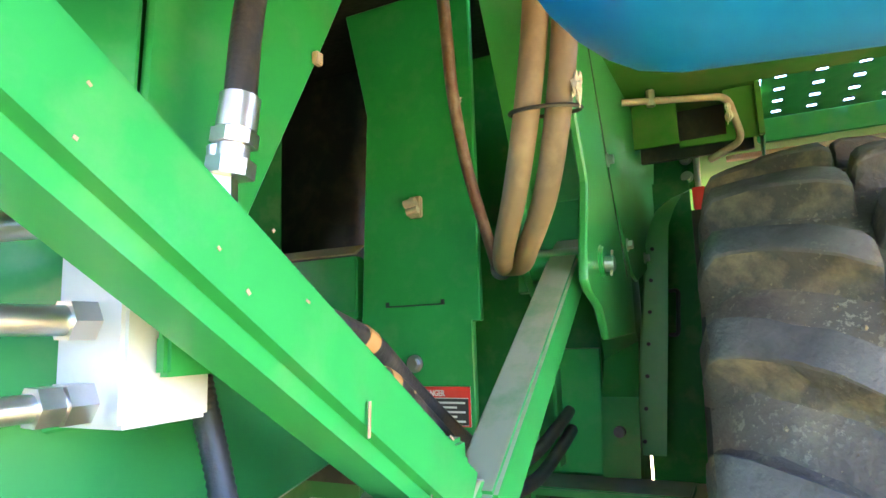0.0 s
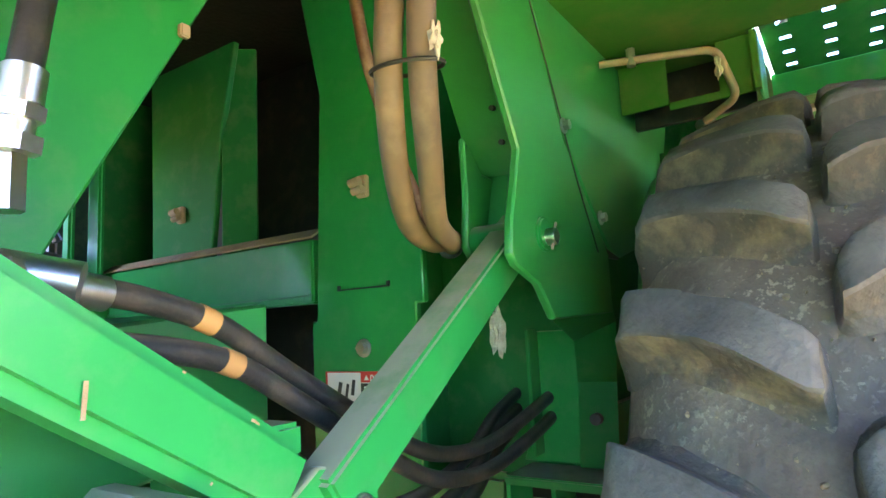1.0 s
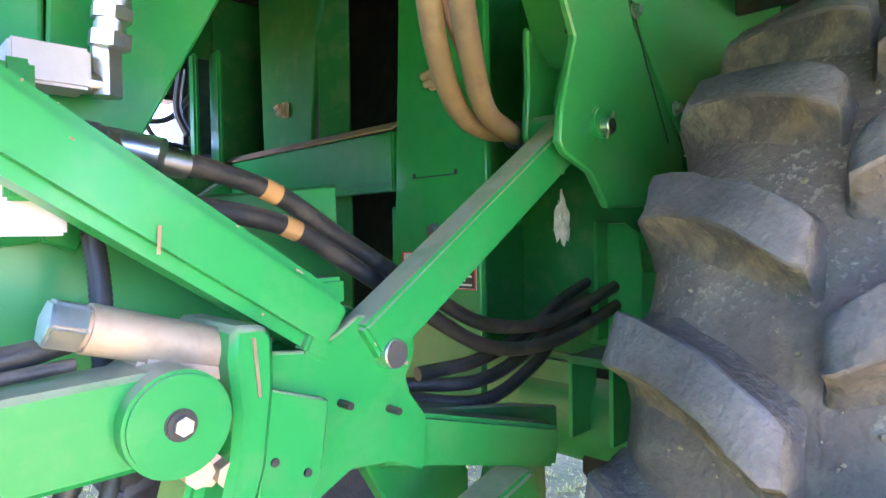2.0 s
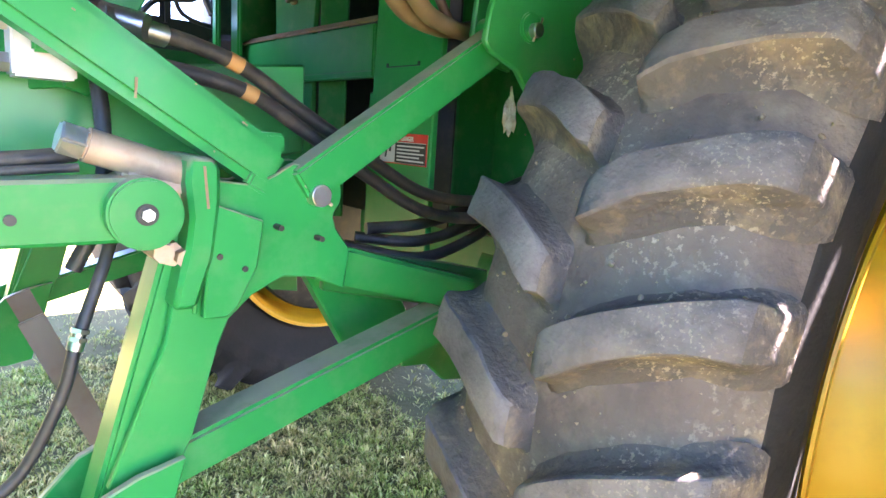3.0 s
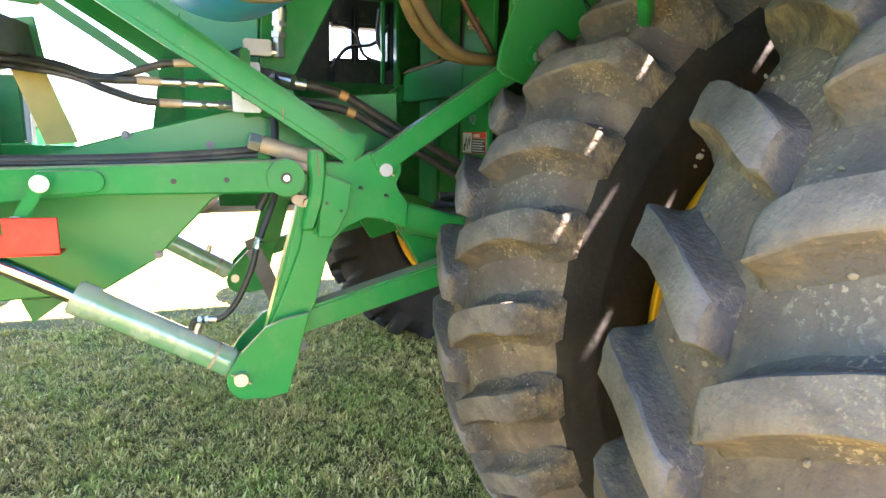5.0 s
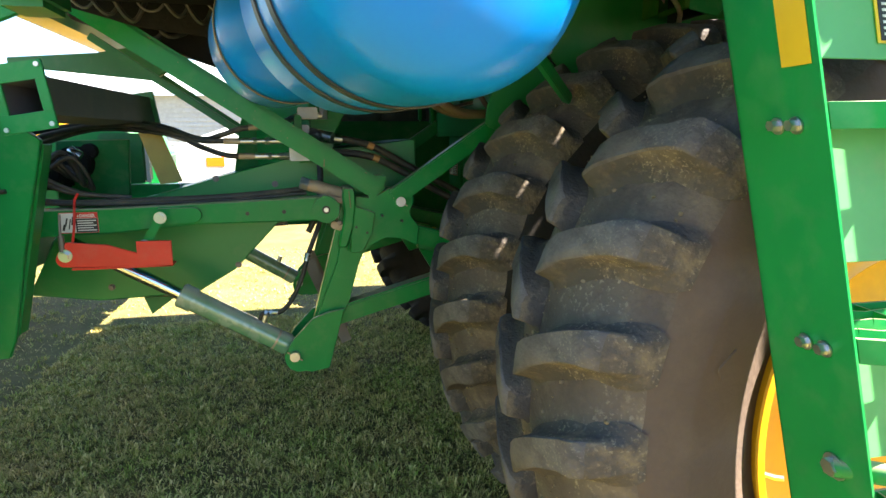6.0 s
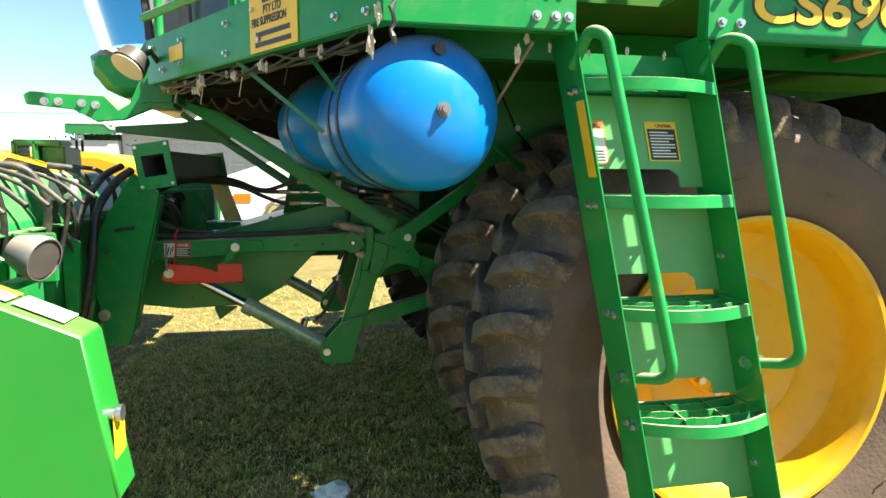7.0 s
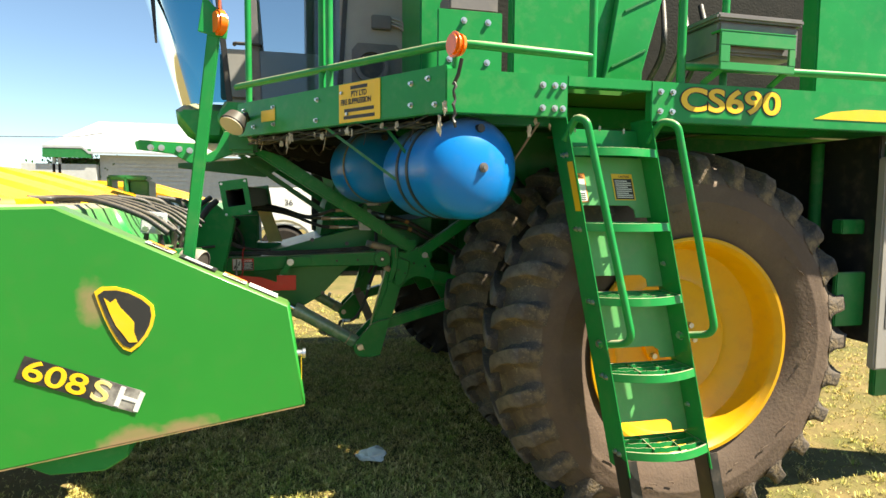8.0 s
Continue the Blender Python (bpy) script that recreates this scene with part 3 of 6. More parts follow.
# ---- lift linkage ----
def linkage():
    t = thing("lift_linkage", "green steel lift linkage of braced arms, dusty and chipped", "linkage")
    part("diagonal_brace", bar((-0.45, 0.350, 2.055), (0.755, 0.355, 1.274), 0.088, 0.082, 0.016), GREEN, t, "green square tube with chipped paint")
    part("tie_bar", bar((-0.47, 0.80, 1.955), (0.20, 0.80, 1.493), 0.034, 0.03, 0.004), GREEN_DARK, t)
    part("strut", bar((0.80, 0.335, 1.245), (1.385, 0.338, 1.640), 0.074, 0.066, 0.006), GREEN, t)
    # the star-shaped plates of the bell crank, one each side
    star = [(0.615, 1.262), (0.71, 1.252), (0.75, 1.270), (0.785, 1.292), *arc(0.832, 1.235, 0.058, 115, -20, 10), (0.872, 1.19), (0.880, 1.165), (0.913, 1.122), (0.903, 1.040),
            (0.835, 1.070), (0.77, 1.078), (0.71, 1.050), (0.665, 1.01), (0.645, 0.96), (0.60, 0.80), (0.57, 0.74), (0.46, 0.74), (0.555, 0.98), (0.585, 1.15)]
    part("crank_plate", plate(star, 0.322, 0.340, 0.003), GREEN, t, "green profile-cut crank plate")
    part("crank_plate", plate(star, 0.432, 0.447, 0.003), GREEN, t)
    part("crank_leg", bar((0.645, 0.386, 1.24), (0.485, 0.386, 0.66), 0.108, 0.085, 0.008), GREEN, t, "green box-section leg")
    clevis = [(0.578, 0.782), (0.505, 0.52), (0.43, 0.508), *arc(0.385, 0.578, 0.066, -75, -200, 8), (0.36, 0.66), (0.44, 0.744), (0.50, 0.768)]
    for y in (0.285, 0.455):
        part("clevis_plate", plate(clevis, y, y + 0.018, 0.003), GREEN, t, "rounded green clevis plate")
    part("cover_plate", plate([(0.628, 1.222), (0.720, 1.190), (0.708, 1.105), (0.672, 1.035), (0.655, 1.020), (0.612, 1.022)], 0.300, 0.320, 0.003), GREEN, t)
    part("end_block", plate([(0.588, 1.300), (0.628, 1.300), (0.640, 1.285), (0.640, 1.225), (0.628, 1.130), (0.600, 1.045), (0.560, 1.045), (0.572, 1.10), (0.584, 1.15), (0.590, 1.20), (0.584, 1.26)], 0.292, 0.462, 0.008), GREEN, t, "green forged end block")
    part("block_groove", bar((0.612, 0.2905, 1.285), (0.618, 0.2905, 1.215), 0.004, 0.002, 0), DIRT, t)
    part("weld_bead", tube(smooth_path([(0.625, 0.318, 1.222), (0.612, 0.316, 1.12), (0.604, 0.318, 1.03)]), 0.005, 7), GREEN, t)
    part("dirt_cake", moved(joined(*[rod((0.55 + 0.018 * k, 0.30 + 0.02 * (k % 2), 1.142 - 0.006 * (k % 3)), (0.555 + 0.018 * k, 0.42, 1.138), 0.017 + 0.004 * (k % 2), 7) for k in range(4)]), Matrix()), RUSTY, t, "rusty brown dirt caked under the pivot")
    for x, z, y in ((0.832, 1.233, 0.295), (0.362, 0.59, 0.255)):
        pin = part("pin", rod((x, y, z), (x, y + 0.23, z), 0.021, 20, bevel=0.002), ZINC, t, "zinc-plated pivot pin")
        part("cotter", bar((x - 0.03, y + 0.014, z + 0.02), (x + 0.03, y + 0.014, z - 0.02), 0.006, 0.006, 0.001), RUSTY, pin)
    # rear links to the axle
    part("lower_link", bar((0.51, 0.375, 0.725), (1.21, 0.375, 0.918), 0.080, 0.085, 0.008), GREEN, t)
    part("upper_link", bar((0.85, 0.375, 1.100), (1.285, 0.375, 0.975), 0.080, 0.08, 0.008), GREEN, t)
    scratch = Matrix.Translation((-0.45, 0.3085, 2.055)) @ frame_of((-0.45, 0.35, 2.055), (0.755, 0.355, 1.274))[0]
    rng = random.Random(5)
    for k in range(16):
        s, v = rng.uniform(0.35, 1.38), rng.choice((-0.038, -0.034, 0.036, 0.02, -0.01, rng.uniform(-0.03, 0.03)))
        part("paint_chip", moved(box(-0.0008 - 0.001 * rng.random(), 0.0012, 0, 0.0006, -0.001 - 0.003 * rng.random(), 0.0015, 0), scratch @ pose(v, 0, s, 0, rng.uniform(-20, 20), 0)), DIRT, t)
    part("scratch", bar((0.517, 0.3088, 1.416), (0.515, 0.3088, 1.385), 0.004, 0.001, 0), DIRT, t, "long bare scratch in the paint")
    part("link_bracket", plate([(0.93, 1.02), (1.20, 0.955), (1.237, 0.891), (1.237, 0.84), (1.065, 0.79), (1.0, 0.90)], 0.54, 0.58, 0.004), GREEN, t)
    part("axle_ear", plate([(1.26, 0.93), (1.46, 0.90), (1.47, 0.66), (1.35, 0.68), (1.22, 0.80)], 0.50, 0.515, 0.003), GREEN_DARK, t)
    part("link_ear", plate([(1.16, 0.94), (1.23, 0.93), (1.245, 0.85), (1.20, 0.79), (1.12, 0.80)], 0.40, 0.415, 0.003), GREEN_DARK, t)
    part("rear_link", bar((0.95, 0.50, 1.090), (1.42, 0.50, 0.985), 0.016, 0.09, 0.004), GREEN_DARK, t)
    part("link_bar", plate([(0.93, 1.100), (1.30, 1.035), (1.45, 1.0), (1.45, 0.90), (1.36, 0.90), (0.93, 1.0)], 0.455, 0.475, 0.004), GREEN_DARK, t)
    part("brace_leg", bar((0.432, 1.2, 0.875), (0.615, 1.2, 0.42), 0.058, 0.012, 0.003, (0, 1, 0)), STEEL, t, "grey steel leg")
    part("stop_lug", box(0.715, 0.775, 0.335, 0.395, 1.305, 1.345, 0.006), GREEN, t)
    part("stop_lug", bar((0.70, 0.33, 1.265), (0.735, 0.33, 1.245), 0.03, 0.03, 0.005), GREEN, t)
    for x, z in ((0.752, 1.175), (0.836, 1.150), (0.64, 1.13), (0.685, 1.105)):
        part("tapped_hole", rod((x, 0.297, z), (x, 0.324, z), 0.0055, 10), BLACK, t)
    # horizontal lift arm
    arm = [(0.505, 1.265), (-0.30, 1.240), (-0.62, 1.238), (-0.66, 1.13), (-0.30, 1.140), (0.0, 1.165), (0.505, 1.165)]
    part("lift_arm", plate(arm, 0.288, 0.372, 0.006), GREEN, t, "green box-section lift arm")
    part("arm_boss", rod((0.516, 0.262, 1.212), (0.516, 0.40, 1.212), 0.056, 28, bevel=0.004), GREEN, t)
    part("arm_pin", rod((0.516, 0.259, 1.212), (0.516, 0.41, 1.212), 0.017, 18, bevel=0.002), BLACK, t)
    part("arm_bolt", rod((0.516, 0.252, 1.212), (0.516, 0.262, 1.212), 0.010, 6), ZINC, t)
    part("swivel_block", rod((0.447, 0.340, 1.312), (0.592, 0.345, 1.268), 0.027, 20, bevel=0.004), RUSTY, t, "dusty steel swivel block")
    part("swivel_saddle", bar((0.50, 0.35, 1.275), (0.60, 0.35, 1.245), 0.04, 0.05, 0.008), RUSTY, t)
    part("swivel_cap", rod((0.415, 0.339, 1.3215), (0.450, 0.340, 1.311), 0.027, 6, bevel=0.003), ZINC, t)
    for x, z in ((0.203, 1.203), (0.347, 1.206), (-0.02, 1.205)):
        part("arm_hole", rod((x, 0.284, z), (x, 0.291, z), 0.008, 12), BLACK, t)
    for x, z in ((-0.111, 1.205), (-0.174, 1.10)):
        part("link_bolt", hex_bolt((x, 0.215, z), r=0.016), ZINC, t)
    part("stay_strap", bar((-0.105, 0.222, 1.215), (-0.18, 0.222, 1.09), 0.034, 0.008, 0.003), GREEN, t)
    part("arm_gusset", plate([(-0.13, 1.235), (-0.01, 1.235), *arc(0.0, 1.205, 0.03, 90, -90, 8), (-0.16, 1.165)], 0.272, 0.287, 0.002), GREEN, t)
    return t


def lift_cylinder():
    t = thing("hydraulic_cylinder", "green hydraulic lift cylinder with a chrome rod", "cylinder")
    a, b = Vector((0.36, 0.375, 0.593)), Vector((-0.47, 0.34, 1.10))
    d = (b - a).normalized()
    part("eye", rod(a + Vector((0, -0.04, 0)), a + Vector((0, 0.04, 0)), 0.04, 20, bevel=0.004), GREEN, t)
    part("barrel", rod(a + d * 0.05, a + d * 0.50, 0.046, 28, bevel=0.005), GREEN_GLOSS, t)
    part("gland", rod(a + d * 0.46, a + d * 0.53, 0.052, 28, bevel=0.006), GREEN_GLOSS, t)
    part("end_cap", rod(a + d * 0.03, a + d * 0.085, 0.048, 28, bevel=0.006), GREEN_GLOSS, t)
    part("seal_ring", rod(a + d * 0.087, a + d * 0.096, 0.0475, 28), RUSTY, t)
    part("rod", rod(a + d * 0.52, b, 0.026, 24), CHROME, t, "bright chrome rod")
    part("port", rod(a + d * 0.15 + Vector((0.0, 0, 0.045)), a + d * 0.15 + Vector((0.015, 0, 0.085)), 0.014, 12), ZINC, t)
    return t


def lock_bracket():
    t = thing("cylinder_lock", "red steel cylinder safety lock clipped under the arm", "safety lock")
    part("channel", joined(plate([(-0.47, 1.085), (-0.44, 1.125), (-0.30, 1.11), (-0.20, 1.075), (-0.20, 1.12), (-0.075, 1.118), (-0.075, 1.018), (-0.43, 1.03), *arc(-0.45, 1.06, 0.03, 250, 150, 5)], 0.195, 0.207, 0.002),
                           box(-0.43, -0.076, 0.195, 0.27, 1.018, 1.026, 0.002)), RED, t)
    part("lock_pin", hex_bolt((-0.445, 0.194, 1.075), r=0.017, h=0.02), ZINC, t)
    part("pull_chain", tube(smooth_path([(-0.425, 0.20, 1.09), (-0.412, 0.215, 1.18), (-0.417, 0.26, 1.27), (-0.405, 0.27, 1.30)]), 0.005, 6), SIGN_RED, t)
    part("chain_shackle", joined(rod((-0.455, 0.20, 1.09), (-0.455, 0.20, 1.15), 0.011, 10), rod((-0.455, 0.195, 1.15), (-0.452, 0.20, 1.23), 0.005, 8)), STEEL, t, "dull steel shackle")
    return t


# ---- feeder, duct and front mount ----
def feeder():
    t = thing("feeder_body", "large green sheet-metal feeder body with bolted panels", "machine body")
    side = [(-0.60, 1.14), (-0.26, 1.245), (0.09, 1.345), (0.48, 1.447), (0.95, 1.50), (0.95, 1.30), (0.42, 1.19), (0.295, 1.113), (0.107, 0.915), (-0.07, 0.812), (-0.47, 0.80), (-0.75, 0.84)]
    part("hull", plate(side, 0.60, 1.55, 0.006), GREEN_LIT_DUSTY, t)
    for x, z in ((0.12, 0.935), (0.047, 1.33), (-0.42, 0.86), (0.30, 1.30), (-0.23, 1.215)):
        part("panel_bolt", hex_bolt((x, 0.598, z), r=0.010), STEEL, t)
    part("skid_fin", plate([(-0.30, 0.80), (-0.16, 0.80), (-0.27, 0.72)], 0.62, 0.64, 0.002), GREEN_DARK, t)
    return t


def duct():
    t = thing("air_duct", "broad green sheet-metal air duct panel with a folded edge", "duct")
    part("panel", plate([(0.98, 2.30), (0.766, 1.885), (0.50, 1.385), (0.46, 1.40), (0.50, 2.30)], 0.557, 0.570, 0.004), GREEN, t)
    part("casing", plate([(0.965, 2.29), (0.755, 1.885), (0.495, 1.39), (0.11, 1.35), (0.150, 1.58), (0.32, 2.0), (0.32, 2.29)], 0.75, 1.585, 0.004), GREEN_SHADED, t)
    part("inner_panel", moved(plate([(0.0, 1.40), (0.02, 2.30), (-0.55, 2.30), (-0.30, 1.36)], 0, 0.012, 0.003), Matrix.Translation((0.46, 0.563, 0)) @ pose(0, 0, 0, 0, 0, -38)), GREEN, t)
    part("edge_clip", box(0.752, 0.768, 0.545, 0.556, 1.88, 1.90, 0.002), RUSTY, t)
    return t


def front_mount():
    t = thing("front_mount", "green welded header mount plates with a square tube stub", "mount")
    part("side_plate", plate([(-0.572, 1.60), (-0.447, 1.50), (-0.476, 1.375), (-0.538, 1.120), (-0.60, 0.80), (-0.63, 0.722), (-0.735, 0.722), (-0.75, 0.89), (-0.808, 1.176), (-0.695, 1.39)], 0.10, 0.125, 0.004), GREEN, t)
    m = facing((-0.431, -0.045, 1.633), (0.985, -0.085, 0.150))
    fl = part("flange", moved(joined(box(-0.084, 0.084, 0.050, 0.109, -0.012, 0.0, 0.002), box(-0.084, 0.084, -0.109, -0.050, -0.012, 0.0, 0.002), box(-0.084, -0.052, -0.05, 0.05, -0.012, 0.0, 0.002), box(0.052, 0.084, -0.05, 0.05, -0.012, 0.0, 0.002)), m), GREEN, t)
    part("square_tube", moved(joined(box(-0.064, -0.054, -0.062, 0.062, -1.04, -0.0125, 0.001), box(0.054, 0.064, -0.062, 0.062, -1.04, -0.0125, 0.001), box(-0.053, 0.053, 0.052, 0.062, -1.04, -0.0125, 0.001), box(-0.053, 0.053, -0.062, -0.052, -1.04, -0.0125, 0.001)), m), GREY_PLASTIC, t, "dark dusty square tube")
    for sx in (-0.070, 0.070):
        for sy in (-0.094, 0.094):
            part("flange_bolt", moved(rod((sx, sy, 0), (sx, sy, 0.006), 0.008, 8), m), ZINC, fl)
    part("rear_flange", bar((-0.452, 0.165, 1.485), (-0.605, 0.165, 0.80), 0.010, 0.075, 0.002), GREEN, t)
    part("rib", box(-0.80, -0.69, 0.03, 0.10, 1.205, 1.22, 0.003), GREEN, t)
    part("tube_end", moved(box(-0.085, 0.085, -0.078, 0.090, -1.055, -1.041, 0.003), m), GREEN_DARK, t)
    part("foot_plate", plate([(-0.98, 0.62), (-0.72, 0.70), (-0.72, 0.82), (-0.98, 0.86)], -0.12, -0.10, 0.003), GREEN, t)
    part("far_plate", plate([(-0.64, 1.50), (-0.34, 1.505), (-0.36, 1.15), (-0.66, 1.10)], 0.76, 0.79, 0.004), GREEN_SHADED, t)
    motor = part("motor", joined(rod((-0.56, 0.70, 1.40), (-0.56, 0.84, 1.40), 0.075, 18, bevel=0.01), box(-0.66, -0.58, 0.62, 0.80, 1.29, 1.40, 0.012), rod((-0.50, 0.72, 1.45), (-0.50, 0.86, 1.46), 0.035, 12)), SHADE_BLACK, t, "black drive motor")
    part("motor_fitting", rod((-0.535, 0.60, 1.46), (-0.49, 0.60, 1.43), 0.024, 12, bevel=0.004), CHROME, motor, "bright steel fitting")
    for k in range(5):
        part("motor_line", tube(smooth_path([(-0.72 + 0.03 * k, 0.45, 1.33 + 0.03 * (k % 3)), (-0.64 + 0.04 * k, 0.47, 1.43 + 0.02 * (k % 2)), (-0.55 + 0.03 * k, 0.52, 1.38 - 0.02 * k), (-0.47 - 0.02 * k, 0.60, 1.31 + 0.02 * k)]), 0.010 + 0.003 * (k % 2), 8), HOSE, motor)
    case = part("gear_case", box(-0.56, -0.348, 1.06, 1.20, 1.29, 1.535, 0.010), GREEN_DARK, t, "dark green gear case")
    part("case_edge", box(-0.347, -0.330, 1.055, 1.075, 1.29, 1.54, 0.003), ALLOY, case, "pale bare edge")
    part("grab_slot", rod((-0.66, 0.093, 1.315), (-0.57, 0.093, 1.325), 0.008, 8), BLACK, t)
    part("plate_pin", hex_bolt((-0.735, 0.10, 0.885), r=0.02), ZINC, t)
    return t


# ---- chassis ----
def chassis():
    t = thing("chassis", "green harvester chassis with bolted front panels and axle plates", "chassis")
    part("far_wall", joined(box(1.27, 4.2, 1.84, 1.86, 1.0, 2.3, 0.004), box(0.0, 1.269, 1.84, 1.86, 2.06, 2.3, 0.004), box(0.3, 1.269, 1.84, 1.86, 0.95, 1.62, 0.004)), GREEN_SHADED, t)
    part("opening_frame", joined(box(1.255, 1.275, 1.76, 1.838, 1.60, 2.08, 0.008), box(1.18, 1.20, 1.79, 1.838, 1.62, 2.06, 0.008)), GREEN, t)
    # Plain black boxes carry the darkness beyond the opening in their colour
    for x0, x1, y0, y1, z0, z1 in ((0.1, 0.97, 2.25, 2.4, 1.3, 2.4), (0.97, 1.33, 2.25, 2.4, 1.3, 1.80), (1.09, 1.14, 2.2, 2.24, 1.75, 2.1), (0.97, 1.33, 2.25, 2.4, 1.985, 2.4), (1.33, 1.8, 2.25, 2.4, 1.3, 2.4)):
        part("far_unit", box(x0, x1, y0, y1, z0, z1, 0.02), BLACK, t, "machinery behind the opening, shade put into its black")
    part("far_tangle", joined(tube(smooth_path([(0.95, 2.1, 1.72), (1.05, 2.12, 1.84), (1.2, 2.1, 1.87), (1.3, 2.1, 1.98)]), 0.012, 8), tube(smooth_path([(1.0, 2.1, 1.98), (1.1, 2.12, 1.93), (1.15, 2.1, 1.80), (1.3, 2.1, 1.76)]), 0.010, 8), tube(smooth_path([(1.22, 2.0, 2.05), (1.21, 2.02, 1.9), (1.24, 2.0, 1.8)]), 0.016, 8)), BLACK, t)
    # Green wall drawn black: the wheel well's shade is in its colour
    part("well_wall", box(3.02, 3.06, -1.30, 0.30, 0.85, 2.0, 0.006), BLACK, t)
    part("well_pipe", rod((2.96, -0.95, 0.9), (2.96, -0.95, 1.98), 0.035, 14), GREEN_SHADED, t)
    part("well_rail", box(2.86, 3.018, -1.24, -1.17, 1.46, 1.54, 0.006), GREEN_SHADED, t)
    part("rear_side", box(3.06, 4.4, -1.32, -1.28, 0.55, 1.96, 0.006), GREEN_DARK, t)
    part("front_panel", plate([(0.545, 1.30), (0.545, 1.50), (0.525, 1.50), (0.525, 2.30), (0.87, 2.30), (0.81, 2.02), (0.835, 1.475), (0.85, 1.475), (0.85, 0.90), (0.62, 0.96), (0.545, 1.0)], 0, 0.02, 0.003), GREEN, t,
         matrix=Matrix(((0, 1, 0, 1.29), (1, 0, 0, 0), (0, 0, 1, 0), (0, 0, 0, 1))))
    part("inner_panel", plate([(1.17, 2.4), (1.255, 2.05), (1.30, 1.70), (1.30, 1.0), (1.60, 1.0), (1.60, 1.73), (1.62, 2.4)], 0, 0.02, 0.003), GREEN_SHADED, t,
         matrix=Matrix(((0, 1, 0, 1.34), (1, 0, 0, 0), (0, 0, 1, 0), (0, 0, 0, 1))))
    part("inner_wall", moved(plate([(0, 1.05), (0.10, 1.05), (0.10, 2.3), (0, 2.3)], 0, 0.015, 0.003), Matrix.Translation((1.345, 1.26, 0)) @ pose(0, 0, 0, 0, 0, -50)), GREEN_SHADED, t)
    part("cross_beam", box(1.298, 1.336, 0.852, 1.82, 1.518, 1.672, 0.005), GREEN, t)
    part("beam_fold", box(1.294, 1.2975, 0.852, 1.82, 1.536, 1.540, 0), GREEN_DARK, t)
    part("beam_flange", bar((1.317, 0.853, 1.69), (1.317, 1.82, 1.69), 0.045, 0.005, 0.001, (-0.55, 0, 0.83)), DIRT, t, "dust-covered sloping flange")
    # Black paints the unlit depth here; the wall itself is green
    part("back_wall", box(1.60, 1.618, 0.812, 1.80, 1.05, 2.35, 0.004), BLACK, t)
    part("side_lining", joined(box(1.775, 1.79, 0.34, 0.81, 1.05, 2.35, 0.004), box(1.60, 1.79, 0.80, 0.811, 1.05, 2.35, 0.003)), GREEN_SHADED, t)
    part("body", box(1.80, 4.2, 0.34, 1.80, 1.05, 2.35, 0.01), GREEN_SHADED, t)
    part("side_wall", plate([(1.309, 2.20), (1.477, 1.842), (1.66, 1.66), (1.72, 1.615), (1.80, 1.60), (2.07, 1.665), (2.25, 1.80), (2.44, 2.13), (2.42, 2.20)], 0.266, 0.276, 0.002), GREEN_LIT_DUSTY, t)
    part("wall_seam", joined(bar((1.338, 0.2645, 2.10), (1.524, 0.2645, 1.757), 0.004, 0.002, 0), bar((1.524, 0.2645, 1.757), (1.625, 0.2645, 1.60), 0.004, 0.002, 0)), BLACK, t, "dark seam between two sheets")
    # Black plate added behind the wall so its gap reads as shaded
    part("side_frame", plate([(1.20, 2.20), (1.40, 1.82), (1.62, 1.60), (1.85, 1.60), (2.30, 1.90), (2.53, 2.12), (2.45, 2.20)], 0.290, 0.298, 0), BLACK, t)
    part("column_plate", plate([(1.02, 2.2), (1.249, 1.765), (1.205, 1.63), (1.195, 1.565), (1.215, 1.545), (1.30, 1.515), (1.36, 1.45), (1.70, 1.46), (1.70, 1.60), (1.65, 1.655), (1.47, 1.835), (1.30, 2.2)], 0.266, 0.284, 0.004), GREEN_LIT_DUSTY, t)
    # the plate folds back into a drilled strip and a hollowed web above the axle
    bm = bmesh.new()
    rows = [[bm.verts.new(q) for q in pair] for pair in (((1.355, 0.285, 1.462), (1.72, 0.275, 1.50)), ((1.60, 0.33, 1.40), (1.70, 0.262, 1.44)), ((1.685, 0.362, 1.30), (1.695, 0.270, 1.30)), ((1.685, 0.372, 1.10), (1.695, 0.280, 1.10)))]
    for a, b in zip(rows, rows[1:]):
        bm.faces.new((a[0], a[1], b[1], b[0]))
    bmesh.ops.solidify(bm, geom=bm.faces[:], thickness=0.014)
    part("drilled_strip", soften(bm, 0.002, 1), GREEN, t, "green drilled steel strip")
    part("web", plate([(0.365, 1.10), (0.535, 1.10), (0.505, 1.18), (0.485, 1.28), (0.480, 1.425), (0.365, 1.425)], 0, 0.014, 0.003), GREEN, t, matrix=Matrix(((0, 1, 0, 1.715), (1, 0, 0, 0), (0, 0, 1, 0), (0, 0, 0, 1))))
    part("web_edge", box(1.66, 1.716, 0.475, 0.485, 1.12, 1.43, 0.003), GREEN, t)
    part("post_foot", box(1.62, 1.78, 0.16, 0.545, 1.060, 1.082, 0.004), GREEN_DARK, t, "dusty green foot plate")
    for y in (0.30, 0.42, 0.54):
        part("foot_gusset", box(1.64, 1.76, y, y + 0.012, 0.86, 1.059, 0.001), GREEN, t)
    # Near-black: the shade below the foot plate is put into this bracket
    part("axle_bracket", box(1.77, 1.90, 0.30, 0.60, 0.70, 1.058, 0.01), SHADE_BLACK, t)
    edge = [(1.03, 2.2), (1.252, 1.765), (1.208, 1.63), (1.20, 1.56)]
